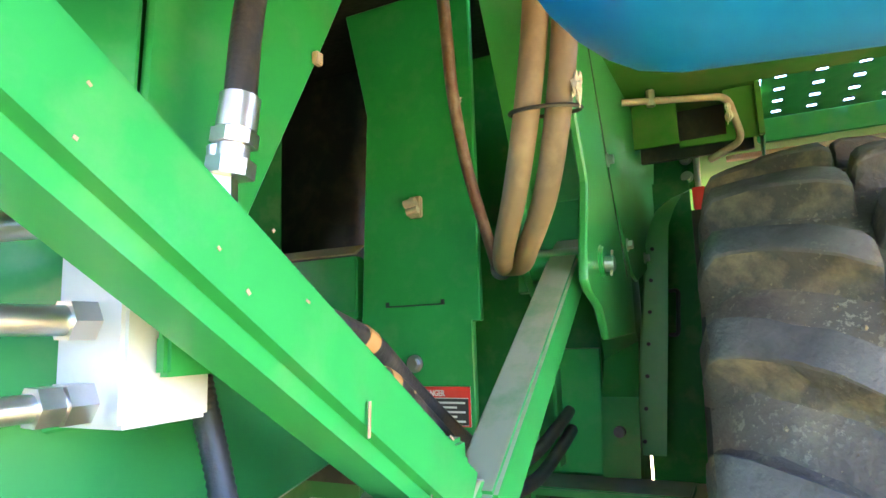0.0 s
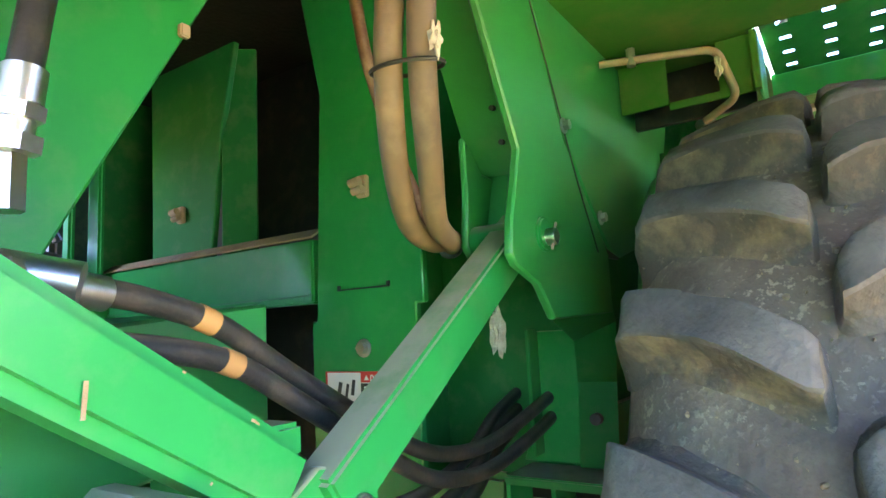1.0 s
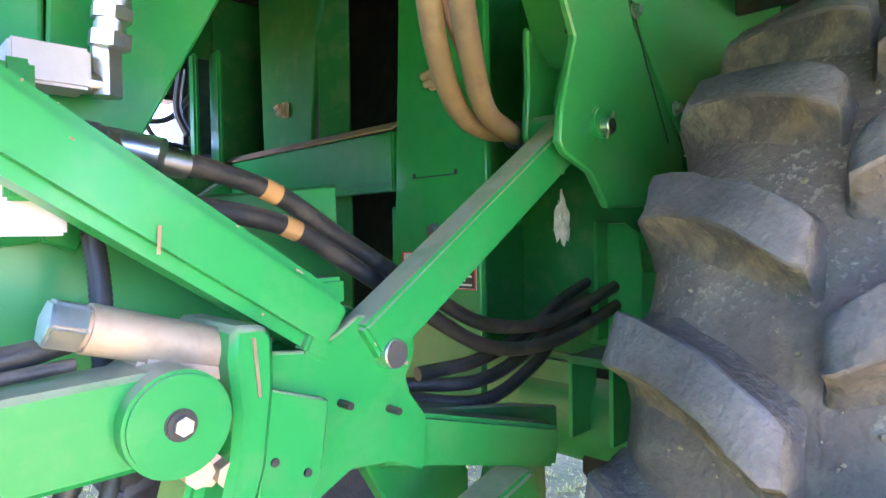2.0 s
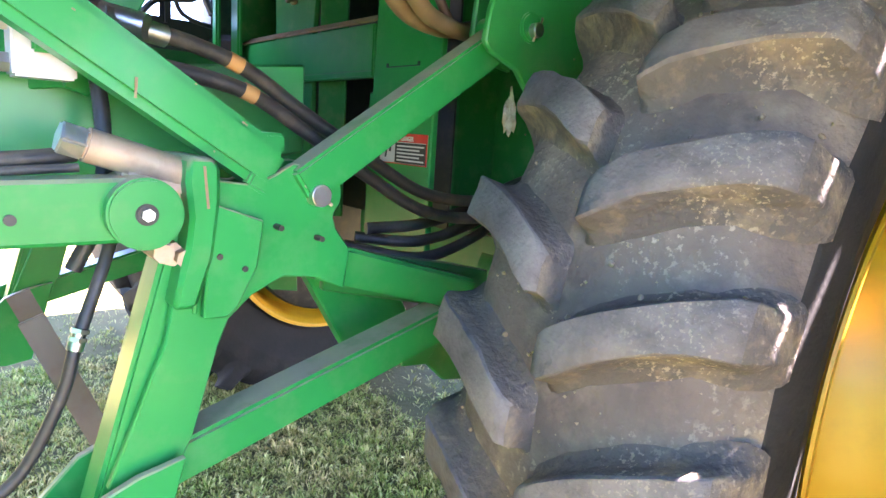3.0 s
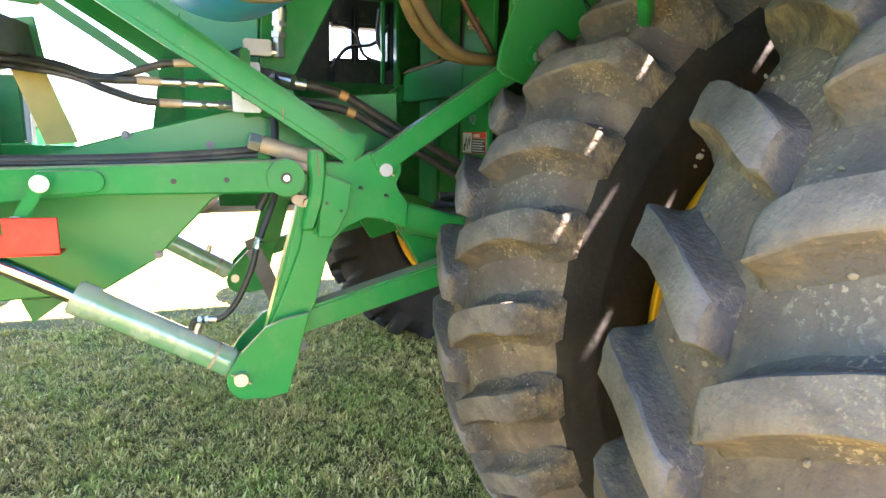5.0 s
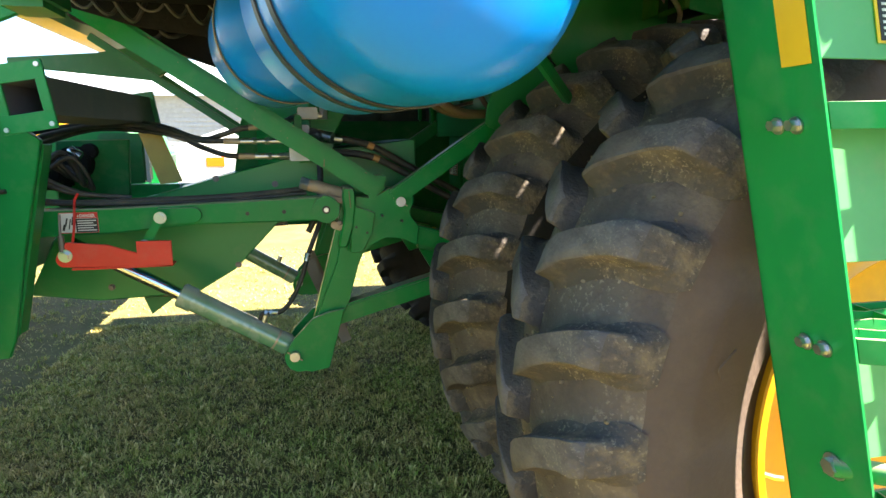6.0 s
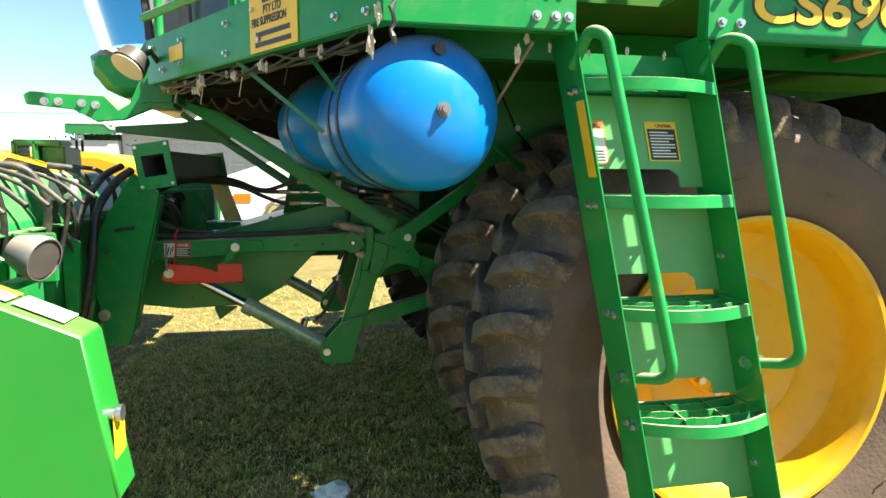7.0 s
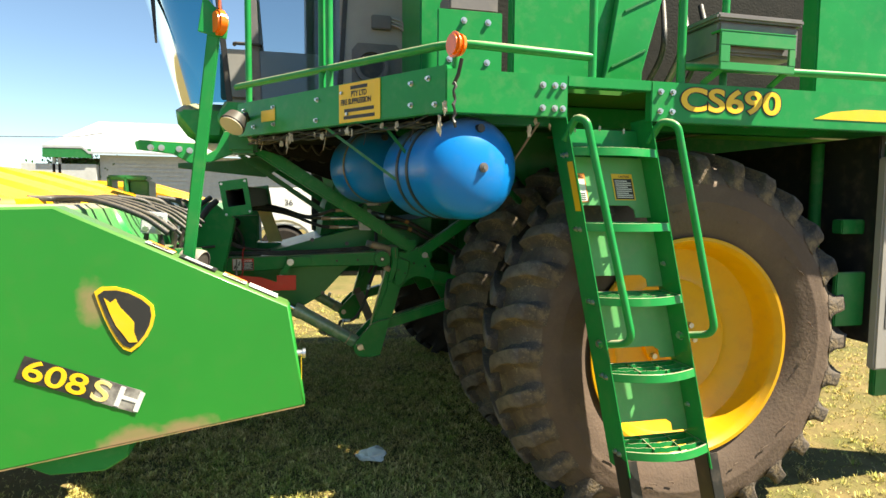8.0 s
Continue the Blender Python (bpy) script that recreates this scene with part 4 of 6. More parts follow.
    part("column_web", plate([(x + 0.16, z) for x, z in edge] + [(x + 0.174, z - 0.004) for x, z in edge[::-1]], 0.285, 0.46, 0.001), GREEN_LIT_DUSTY, t)
    part("rear_post", plate([(1.298, 1.83), (1.30, 1.70), (1.288, 1.60), (1.343, 1.545), (1.43, 1.53), (1.43, 1.76), (1.365, 1.765), (1.318, 1.815)], 0.412, 0.428, 0.004), GREEN_LIT_DUSTY, t, "green channel flange")
    for x, z in ((1.348, 1.89), (1.382, 1.825)):
        part("web_hole", rod((x - 0.012, 0.365, z), (x + 0.03, 0.365, z + 0.01), 0.006, 8), BLACK, t)
    boss = part("boss", rod((1.330, 0.258, 1.612), (1.330, 0.42, 1.612), 0.034, 24, bevel=0.004), GREEN, t)
    part("boss_pin", rod((1.334, 0.240, 1.606), (1.334, 0.34, 1.606), 0.0165, 18, bevel=0.002), ZINC, boss)
    part("boss_cotter", bar((1.322, 0.246, 1.58), (1.348, 0.246, 1.635), 0.005, 0.005, 0.001), RUSTY, boss)
    for y, z in ((0.315, 1.375), (0.322, 1.215)):
        part("strip_hole", rod((1.672, y, z), (1.69, y, z), 0.014, 14), BLACK, t)
    for x, y, z in ((1.471, 0.265, 1.863), (1.66, 0.265, 1.685), (1.95, 0.265, 1.68)):
        part("panel_bolt", hex_bolt((x, y, z), r=0.012), ZINC, t)
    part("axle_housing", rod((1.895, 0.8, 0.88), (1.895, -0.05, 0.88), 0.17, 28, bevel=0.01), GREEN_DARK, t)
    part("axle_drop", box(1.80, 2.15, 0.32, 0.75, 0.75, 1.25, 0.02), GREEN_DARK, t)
    part("dual_spacer", lathe([(0.535, -0.37), (0.532, -0.405), (0.522, -0.45), (0.503, -0.50), (0.478, -0.55), (0.456, -0.60), (0.45, -0.65), (0.46, -0.74), (0.51, -0.82)], 72, Matrix.Translation((1.895, 0, 0.88))), YELLOW, t, "yellow drum between the twin wheels")
    # Black disc added to paint the dark middle of the far wheel
    part("far_hub", lathe([(0.001, -0.02), (0.40, -0.02), (0.47, 0.0), (0.48, 0.03)], 48, Matrix.Translation((1.895, 2.085, 0.88))), BLACK, t, "black disc added for the shade inside the far wheel")
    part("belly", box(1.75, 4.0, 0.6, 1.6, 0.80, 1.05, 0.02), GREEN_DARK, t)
    return t


# ---- platform ----
CORNER, NOSE = Vector((0.51, -1.55, 0)), Vector((-0.40, -0.20, 0))


def platform():
    t = thing("platform", "green service platform with bolted edge beams and tubular rails", "platform")
    part("side_beam", joined(box(0.51, 1.045, -1.55, -1.50, 1.983, 2.16, 0.004), box(1.445, 4.3, -1.55, -1.50, 1.983, 2.16, 0.004), box(1.045, 1.445, -1.55, -1.50, 2.115, 2.16, 0.003)), GREEN, t, "green edge beam")
    d = (NOSE - CORNER).normalized()
    n = Vector((d.y, -d.x, 0))
    if n.y > 0:
        n = -n
    L = (NOSE - CORNER).length
    turn = Matrix((d, n, Vector((0, 0, 1)))).transposed().to_4x4()
    part("nose_beam", moved(box(0, L, -0.05, 0.0, 1.985, 2.175, 0.004), Matrix.Translation(CORNER) @ turn), GREEN, t, "green angled edge beam")
    for outline in ([(0.55, -1.50), (0.90, -1.50), (0.90, 0.30), (-0.36, 0.30), (-0.34, -0.19)], [(0.901, -1.50), (1.045, -1.50), (1.045, -1.30), (1.445, -1.30), (1.445, -1.50), (1.488, -1.50), (1.488, 0.30), (0.901, 0.30)], [(1.489, -1.50), (1.88, -1.50), (1.88, -0.866), (1.489, -0.866)], [(1.489, -0.597), (1.88, -0.597), (1.88, 0.30), (1.489, 0.30)], [(2.325, -1.50), (4.3, -1.50), (4.3, 0.30), (2.325, 0.30)], [(1.882, -0.08), (2.323, -0.08), (2.323, 0.30), (1.882, 0.30)]):
        bm = bmesh.new()
        f = bm.faces.new([bm.verts.new((x, y, 2.135)) for x, y in outline])
        g = bmesh.ops.extrude_face_region(bm, geom=[f])
        bmesh.ops.translate(bm, vec=(0, 0, 0.02), verts=[v for v in g["geom"] if isinstance(v, bmesh.types.BMVert)])
        bmesh.ops.recalc_face_normals(bm, faces=bm.faces)
        # The front piece is near-black: shade under the nose put into its colour
        part("deck", bm, SHADE_BLACK if outline[0][0] == 0.55 else DECK, t)
    # a perforated strip lets thin bars of sun through to the wheels
    low = -0.865
    for y, long, holes in ((-0.812, 0.030, (1.627,)), (-0.756, 0.044, (1.575, 1.660, 1.735)), (-0.698, 0.026, (1.530, 1.615)), (-0.648, 0.028, (1.630,)), (-0.590, 0.0, ())):
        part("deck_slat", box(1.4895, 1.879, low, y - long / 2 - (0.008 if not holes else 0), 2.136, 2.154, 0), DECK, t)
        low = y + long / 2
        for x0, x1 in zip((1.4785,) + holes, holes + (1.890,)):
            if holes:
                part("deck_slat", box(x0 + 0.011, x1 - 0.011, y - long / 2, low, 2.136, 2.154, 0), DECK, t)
    # Floor added to keep the sun out, near-black for the void's shade
    part("deck_floor", box(0.0, 1.58, 0.302, 1.9, 2.30, 2.34, 0.004), SHADE_BLACK, t)
    for x in (0.93, 0.985, 1.022):
        for z in (2.02, 2.115):
            part("beam_bolt", hex_bolt((x, -1.55, z), r=0.0095), ZINC, t)
    for x in (1.49, 1.55):
        for z in (2.03, 2.115):
            part("beam_bolt", hex_bolt((x, -1.55, z), r=0.0095), ZINC, t)
    for s, z in ((0.06, 2.02), (0.10, 2.13), (0.20, 2.03), (0.2, 2.12), (0.62, 2.03), (0.66, 2.13), (0.86, 2.12), (0.87, 2.02), (1.25, 2.03), (1.25, 2.12), (1.45, 2.03), (1.55, 2.13)):
        part("beam_bolt", hex_bolt(CORNER + d * s + Vector((0, 0, z)), n, r=0.0085), ZINC, t)
    words("CS690", pose(1.588, -1.553, 2.040, 90), 0.142, SIGN_YELLOW, t, "model_number", "yellow model number", 0.0035, 1.42)
    words("CS690", pose(1.588, -1.5515, 2.040, 90), 0.142, INK, t, "model_number_outline", "dark outline", 0.0080, 1.42)
    part("stripe", plate([(2.32, 2.03), (2.42, 2.065), (2.6, 2.085), (4.2, 2.085), (4.2, 2.03)], -1.553, -1.5505, 0), SIGN_YELLOW, t, "yellow stripe")
    # rails
    inset = d * 0.06 + n * -0.03
    z0, z1 = 2.16, 2.27
    a = CORNER + Vector((0.66, 0.03, 0))
    path = [a + Vector((0, 0, 2.25)), CORNER + Vector((0.05, 0.03, 2.27)), NOSE + inset * 0.3 + Vector((0, -0.03, 2.27))]
    part("toe_rail", tube(rounded_path(path, 0.12), 0.018, 14), GREEN, t)
    for q, top in ((CORNER + Vector((0.66, 0.03, 0)), 3.3), (CORNER + d * 0.80 - n * 0.03, 3.3), (CORNER + d * 0.86 - n * 0.03, 3.3), (NOSE - d * 0.08 - n * 0.03, 3.3), (CORNER + Vector((0.05, 0.03, 0)), 2.28), (CORNER + Vector((1.10, 0.03, 0)), 3.3)):
        part("rail_post", rod(q + Vector((0, 0, 2.155)), q + Vector((0, 0, top)), 0.018, 14), GREEN, t)
    part("rear_rail", tube([(1.62, -1.52, 2.24), (2.6, -1.52, 2.25), (4.3, -1.52, 2.25)], 0.018, 14), GREEN, t)
    # diagonal props under the deck
    part("prop", bar((0.60, -1.2, 1.97), (1.30, -0.35, 1.62), 0.03, 0.03, 0.003), GREEN, t)
    # Near-black beam: the shade under the cab is in its colour
    part("under_beam", box(-0.3, 0.55, -0.12, 0.24, 1.99, 2.13, 0.006), SHADE_BLACK, t)
    part("under_beam", box(0.7, 4.2, -0.95, -0.87, 2.02, 2.13, 0.006), GREEN, t)
    return t, d, n


def platform_sign(d, n):
    t = thing("fire_sign", "yellow notice plate with black lettering on the platform edge", "sign")
    m = facing(CORNER + d * 0.683 + Vector((0, 0, 1.985)) + n * 0.002, -d)
    part("board", sheet(m, 0.0, 0.290, 0.005, 0.185, 0.0, 0.003), SIGN_YELLOW, t)
    words("FIRE SUPPRESSION", m @ pose(0.014, 0.088, 0.0035), 0.036, INK, t, wide=0.74, bold=0.0012)
    words("PTY LTD", m @ pose(0.090, 0.122, 0.0035), 0.036, INK, t, wide=0.80, bold=0.0012)
    for z, a, b in ((0.155, 0.085, 0.205), (0.052, 0.04, 0.25), (0.02, 0.035, 0.255)):
        part("text_bar", sheet(m, a, b, z, z + 0.016, 0.003, 0.001), INK, t)
    return t


def ladder():
    t = thing("ladder", "green boarding ladder with grated steps and tubular handrails", "ladder")
    lean = Matrix(((1, 0, -0.172, 1.183 + 0.172 * 1.19), (0, 1, 0.10, -1.69 - 0.10 * 0.5), (0, 0, 1, 0), (0, 0, 0, 1)))
    P = lambda x, y, z: lean @ Vector((x, y, z))
    W = 0.41
    for x in (0.0, W):
        part("stringer", moved(joined(box(x - 0.003, x + 0.003, 0.0, 0.17, 0.43, 2.0, 0.001), box(x - 0.003, x + (0.022 if x == 0 else 0.003), 0.164, 0.17, 0.43, 2.0, 0.001)), lean), GREEN, t)
        part("foot", moved(joined(box(x - 0.006, x + 0.05, 0.01, 0.016, 0.22, 0.50, 0.003), box(x - 0.006, x + 0.002, 0.01, 0.12, 0.22, 0.50, 0.003)), lean), BLACK, t, "black steel foot")
    steps = (0.545, 0.885, 1.215, 1.535, 1.86)
    for k, z in enumerate(steps):
        deep = 0.17
        outer = [(0.004, 0.16), (0.004, 0.0), *[(0.004 + (W - 0.008) * i / 10, -0.092 * math.sin(math.pi * (0.12 + 0.76 * i / 10)) + 0.033) for i in range(11)], (W - 0.004, 0.16)]
        bm = bmesh.new()
        hoop = []
        n = len(outer)
        cx, cy = W / 2, 0.08
        for (x, y) in outer:
            ix, iy = x + (cx - x) * 0.025, y + (cy - y) * 0.07
            hoop.append([bm.verts.new(P(x, y, z)), bm.verts.new(P(x, y, z - 0.036)), bm.verts.new(P(ix, iy, z - 0.036)), bm.verts.new(P(ix, iy, z))])
        for a, b in zip(hoop, hoop[1:] + hoop[:1]):
            for j in range(4):
                bm.faces.new((a[j], a[(j + 1) % 4], b[(j + 1) % 4], b[j]))
        bmesh.ops.recalc_face_normals(bm, faces=bm.faces)
        st = part("step", soften(bm, 0.003, 1, 50), GREEN, t, "grated steel step")
        for y0, y1 in ((0.045, 0.03), (0.095, 0.09), (0.140, 0.148)):
            path = [(0.01 + (W - 0.02) * i / 12, y0 - 0.03 * math.sin(math.pi * i / 12) + (y1 - y0) * i / 12, z - 0.012 + (0.002 if i % 2 else -0.001)) for i in range(13)]
            part("grate_bar", moved(joined(*[bar(a, b, 0.003, 0.022, 0, (0, 0, 1)) for a, b in zip(path, path[1:])]), lean), GREEN, st)
        for x in (0.14, 0.27):
            part("grate_tie", moved(bar((x, 0.0, z - 0.012), (x + 0.02, 0.155, z - 0.012), 0.003, 0.02, 0, (0, 0, 1)), lean), GREEN, st)
        for y in (0.05, 0.085):
            part("step_bolt", moved(hex_bolt((-0.004, y, z - 0.03), (-1, 0, 0), 0.0085), lean), ZINC, t)
        if k % 2:
            part("step_bolt", moved(hex_bolt((W - 0.004, 0.09, z - 0.19), (-1, 0, 0), 0.0085), lean), ZINC, t)
        # riser sheet behind, with a hand hole under the next step
        top = steps[k + 1] if k + 1 < len(steps) else None
        if top:
            # Same green sheet as the stringers, paler to paint in the bounced light
            part("riser", moved(plate([(0.004, z + 0.075), (0.30, z + 0.075), (0.325, z + 0.055), (0.325, z + 0.02), (W - 0.004, z + 0.02), (W - 0.004, top - 0.03), (0.004, top - 0.03)], 0.13, 0.136, 0.001), lean), GREEN_LIT, t, "green riser sheet, its light put into the colour")
    part("top_riser", moved(box(0.004, W - 0.004, 0.13, 0.136, 1.875, 1.955, 0.001), lean), GREEN, t)
    for k, s in ((0, -1), (1, 1)):
        x = 0.0 if k == 0 else W
        sx = -0.035 if k == 0 else 0.05
        top, low = (1.985, 1.03) if k == 0 else (1.985, 1.05)
        pts = [P(x + (-0.004), 0.05, top - 0.09), P(x + 0.028 if k == 0 else x + 0.03, -0.03, top), P(x + 0.052 if k == 0 else x + 0.075, -0.075, top - 0.02), P(x + 0.085 if k == 0 else x + 0.085, -0.075, low), P(x - 0.004, 0.06, low - 0.03)]
        rail = part("handrail", tube(rounded_path(pts, 0.06), 0.0165, 14), GREEN, t, "green bent-tube handrail")
        part("rail_bolt", moved(hex_bolt((x - 0.004, 0.06, low - 0.03), (-1, 0, 0), 0.014), lean), ZINC, rail)
    part("edge_marker", moved(box(-0.006, -0.0045, 0.01, 0.062, 1.585, 1.80, 0), lean), SIGN_YELLOW, t, "yellow reflective strip")
    m = lean @ facing((0.235, 0.128, 1.635), (1, 0, 0))
    part("caution_label", sheet(m, 0, 0.105, 0.0, 0.12, 0.0), SIGN_YELLOW, t, "yellow and black caution label")
    part("caution_field", sheet(m, 0.006, 0.099, 0.004, 0.098, 0.0015, 0.001), INK, t)
    for i in range(9):
        part("text_bar", sheet(m, 0.012, 0.092 - 0.018 * (i % 3 == 2), 0.012 + i * 0.0092, 0.016 + i * 0.0092, 0.0028, 0.0006), WHITE, t)
    words("CAUTION", m @ pose(0.034, 0.1025, 0.002), 0.015, INK, t, wide=0.8)
    m = lean @ facing((0.012, 0.128, 1.625), (1, 0, 0))
    part("warning_label", sheet(m, 0, 0.088, 0.0, 0.13, 0.0), SIGN_ORANGE, t, "orange and white warning label")
    part("warning_field", sheet(m, 0.005, 0.083, 0.005, 0.104, 0.0015, 0.001), WHITE, t)
    words("WARNING", m @ pose(0.008, 0.109, 0.002), 0.017, INK, t, wide=0.85)
    for i in range(4):
        part("text_bar", sheet(m, 0.012, 0.076, 0.01 + i * 0.009, 0.014 + i * 0.009, 0.0028, 0.0006), INK, t)
    return t


# ---- tanks ----
def tank(label, a, b, r=0.222, straps=(0.30, 0.42), strap_mat=None):
    a, b = Vector(a), Vector(b)
    t = tagged(new("tank"), label, "tank", "fire suppression tanks")
    turn, n = frame_of(a, b, (0, 0, 1))
    m = Matrix.Translation(a) @ turn @ pose(0, 0, 0, 90)
    prof = [(k * r, y) for k, y in ((0.004, 0.0), (0.15, 0.0014), (0.28, 0.005), (0.42, 0.0115), (0.56, 0.0215), (0.70, 0.036), (0.80, 0.050), (0.88, 0.066), (0.94, 0.083), (0.98, 0.101), (1.0, 0.126))]
    prof = prof + [(rr, n - y) for rr, y in prof[::-1]]
    part("shell", lathe(prof, 64, m), BLUE, t, smooth=60)
    d = (b - a).normalized()
    boss = part("boss", rod(a - d * 0.012, a + d * 0.01, 0.020, 20, bevel=0.005), STEEL, t, "dull steel end boss")
    part("plug", rod(a - d * 0.018, a - d * 0.008, 0.010, 6), STEEL, boss)
    q = a + d * 0.040 + Vector((0, 0, 0.165))
    part("port", rod(q - d * 0.02 + Vector((0, 0, 0.0)), q + d * 0.03, 0.018, 8), BLACK, t)
    for s in straps:
        c = a + d * s
        part("strap", lathe([(r + 0.001, -0.014), (r + 0.004, -0.014), (r + 0.004, 0.014), (r + 0.001, 0.014)], 64, Matrix.Translation(c) @ turn @ pose(0, 0, 0, 90)), strap_mat or HOSE, t, "dusty webbing strap")
    return t


# ---- header ----
def header():
    t = thing("header_end", "large green header end shield with yellow numbers and chipped edges", "header")
    o = [(-0.064, 0.925), (-0.114, 1.273), (-0.804, 1.599), (-1.65, 1.575), (-2.1, 1.40), (-2.1, 0.64), (-0.98, 0.785)]
    part("shield", plate(o, -1.905, -1.80, 0.008), HEADER_GREEN, t)
    part("edge_wear", bar((-0.98, -1.899, 0.788), (-0.068, -1.899, 0.927), 0.006, 0.010, 0.001), RUST_STAIN, t)
    part("skid", plate([(-0.62, 0.86), (-0.63, 0.78), (-0.70, 0.74), (-0.86, 0.74), (-0.98, 0.80)], -1.86, -1.72, 0.006), GREEN, t)
    m = facing((-0.915, -1.907, 1.078), (0.93, 0, -0.375), (0, 0, 1))
    part("number_strip", sheet(m, -0.008, 0.214, -0.006, 0.068, 0.0), INK, t, "dark number strip")
    part("number_strip_end", sheet(m, 0.2145, 0.344, -0.006, 0.068, 0.0), GREY_WORN, t, "number strip worn to grey")
    words("608", m @ pose(0, 0, 0.002), 0.092, SIGN_YELLOW, t, "header_number", "yellow number", 0.0013, 1.38)
    words("S", m @ pose(0.202, 0, 0.0024), 0.092, SIGN_PALE, t, "header_letter", "faded letter", 0.0013, 1.34)
    words("H", m @ pose(0.272, 0, 0.0024), 0.092, WHITE, t, "header_letter", "bleached letter", 0.0013, 1.34)
    shield = [(-0.700, 1.335), (-0.680, 1.350), (-0.640, 1.350), (-0.600, 1.338), (-0.560, 1.315), (-0.532, 1.288), (-0.528, 1.255), (-0.536, 1.220), (-0.552, 1.188), (-0.574, 1.160), (-0.600, 1.140), (-0.622, 1.150), (-0.642, 1.178), (-0.660, 1.215), (-0.676, 1.255), (-0.690, 1.300)]
    inner = [(-0.612 + 0.88 * (x + 0.612), 1.252 + 0.88 * (z - 1.252)) for x, z in shield]
    part("badge", plate(shield, -1.909, -1.9055, 0), SIGN_YELLOW, t, "dark shield badge with a yellow border")
    part("badge_field", plate(inner, -1.9105, -1.9088, 0), INK, t)
    part("badge_figure", plate([(-0.672, 1.315), (-0.655, 1.300), (-0.640, 1.312), (-0.628, 1.285), (-0.605, 1.258), (-0.588, 1.235), (-0.590, 1.205), (-0.580, 1.172), (-0.605, 1.172), (-0.622, 1.200), (-0.640, 1.225), (-0.655, 1.262)], -1.912, -1.9103, 0), SIGN_YELLOW, t, "plain yellow shape")
    # stickers on the sloping top edge
    m = facing((-0.80, -1.90, 1.6015), (0.904, 0, -0.427), (0, 1, 0))
    for x0, x1, y0, y1, mat in ((0.27, 0.36, 0.055, 0.085, SIGN_ORANGE), (0.27, 0.36, 0.012, 0.054, WHITE), (0.38, 0.50, 0.012, 0.085, INK), (0.525, 0.605, 0.060, 0.085, SIGN_ORANGE), (0.525, 0.605, 0.012, 0.059, WHITE), (0.615, 0.715, 0.012, 0.085, WHITE)):
        part("decal", sheet(m, x0, x1, y0, y1, 0.001), mat, t, "worn decal")
    for k in range(3):
        part("decal_bar", sheet(m, 0.285, 0.345, 0.018 + 0.012 * k, 0.024 + 0.012 * k, 0.0026, 0.0006), INK, t)
        part("decal_bar", sheet(m, 0.395, 0.485, 0.025 + 0.018 * k, 0.032 + 0.018 * k, 0.0026, 0.0006), WHITE, t)
        part("decal_bar", sheet(m, 0.535, 0.595, 0.018 + 0.013 * k, 0.024 + 0.013 * k, 0.0026, 0.0006), SIGN_RED, t)
    part("latch", joined(rod((-0.10, -1.87, 1.10), (-0.065, -1.87, 1.10), 0.013, 12), rod((-0.072, -1.87, 1.10), (-0.062, -1.87, 1.10), 0.018, 12)), ZINC, t)
    part("edge_label", box(-0.0775, -0.0755, -1.885, -1.82, 0.96, 1.10, 0), SIGN_YELLOW, t)
    return t


def marker_post():
    t = thing("marker_post", "green steel marker post with an orange lamp", "lamp post")
    part("post", bar((-0.458, -1.70, 1.40), (-0.345, -1.76, 2.22), 0.04, 0.025, 0.004), GREEN, t)
    part("plate", plate([(-0.40, 2.18), (-0.31, 2.16), (-0.30, 2.22), (-0.38, 2.30)], -1.775, -1.765, 0.002), GREEN, t)
    part("lens", rod((-0.345, -1.79, 2.21), (-0.315, -1.775, 2.21), 0.042, 24, bevel=0.008), ORANGE, t, "orange lens")
    part("reflector_strip", box(-0.332, -0.326, -1.80, -1.74, 2.25, 2.55, 0.003), ORANGE, t, "orange reflector strip")
    return t


def platform_lamp():
    t = thing("platform_lamp", "orange warning lamp on the platform corner", "lamp")
    part("lens", rod((0.512, -1.612, 2.24), (0.535, -1.605, 2.24), 0.050, 24, bevel=0.010), ORANGE, t, "orange lens")
    part("housing", rod((0.536, -1.605, 2.24), (0.562, -1.596, 2.24), 0.047, 24, 0.040, bevel=0.007), ORANGE, t)
    part("chain", tube([Vector((0.535 + 0.006 * math.sin(k * 2.1), -1.585 + 0.005 * math.cos(k * 1.7), 2.10 - 0.018 * k)) for k in range(11)], 0.0055, 6, 0.5), BLACK, t, "short dark chain")
    part("stem", tube([(0.56, -1.6, 2.19), (0.55, -1.585, 2.13), (0.535, -1.57, 2.09)], 0.008, 8), BLACK, t)
    return t


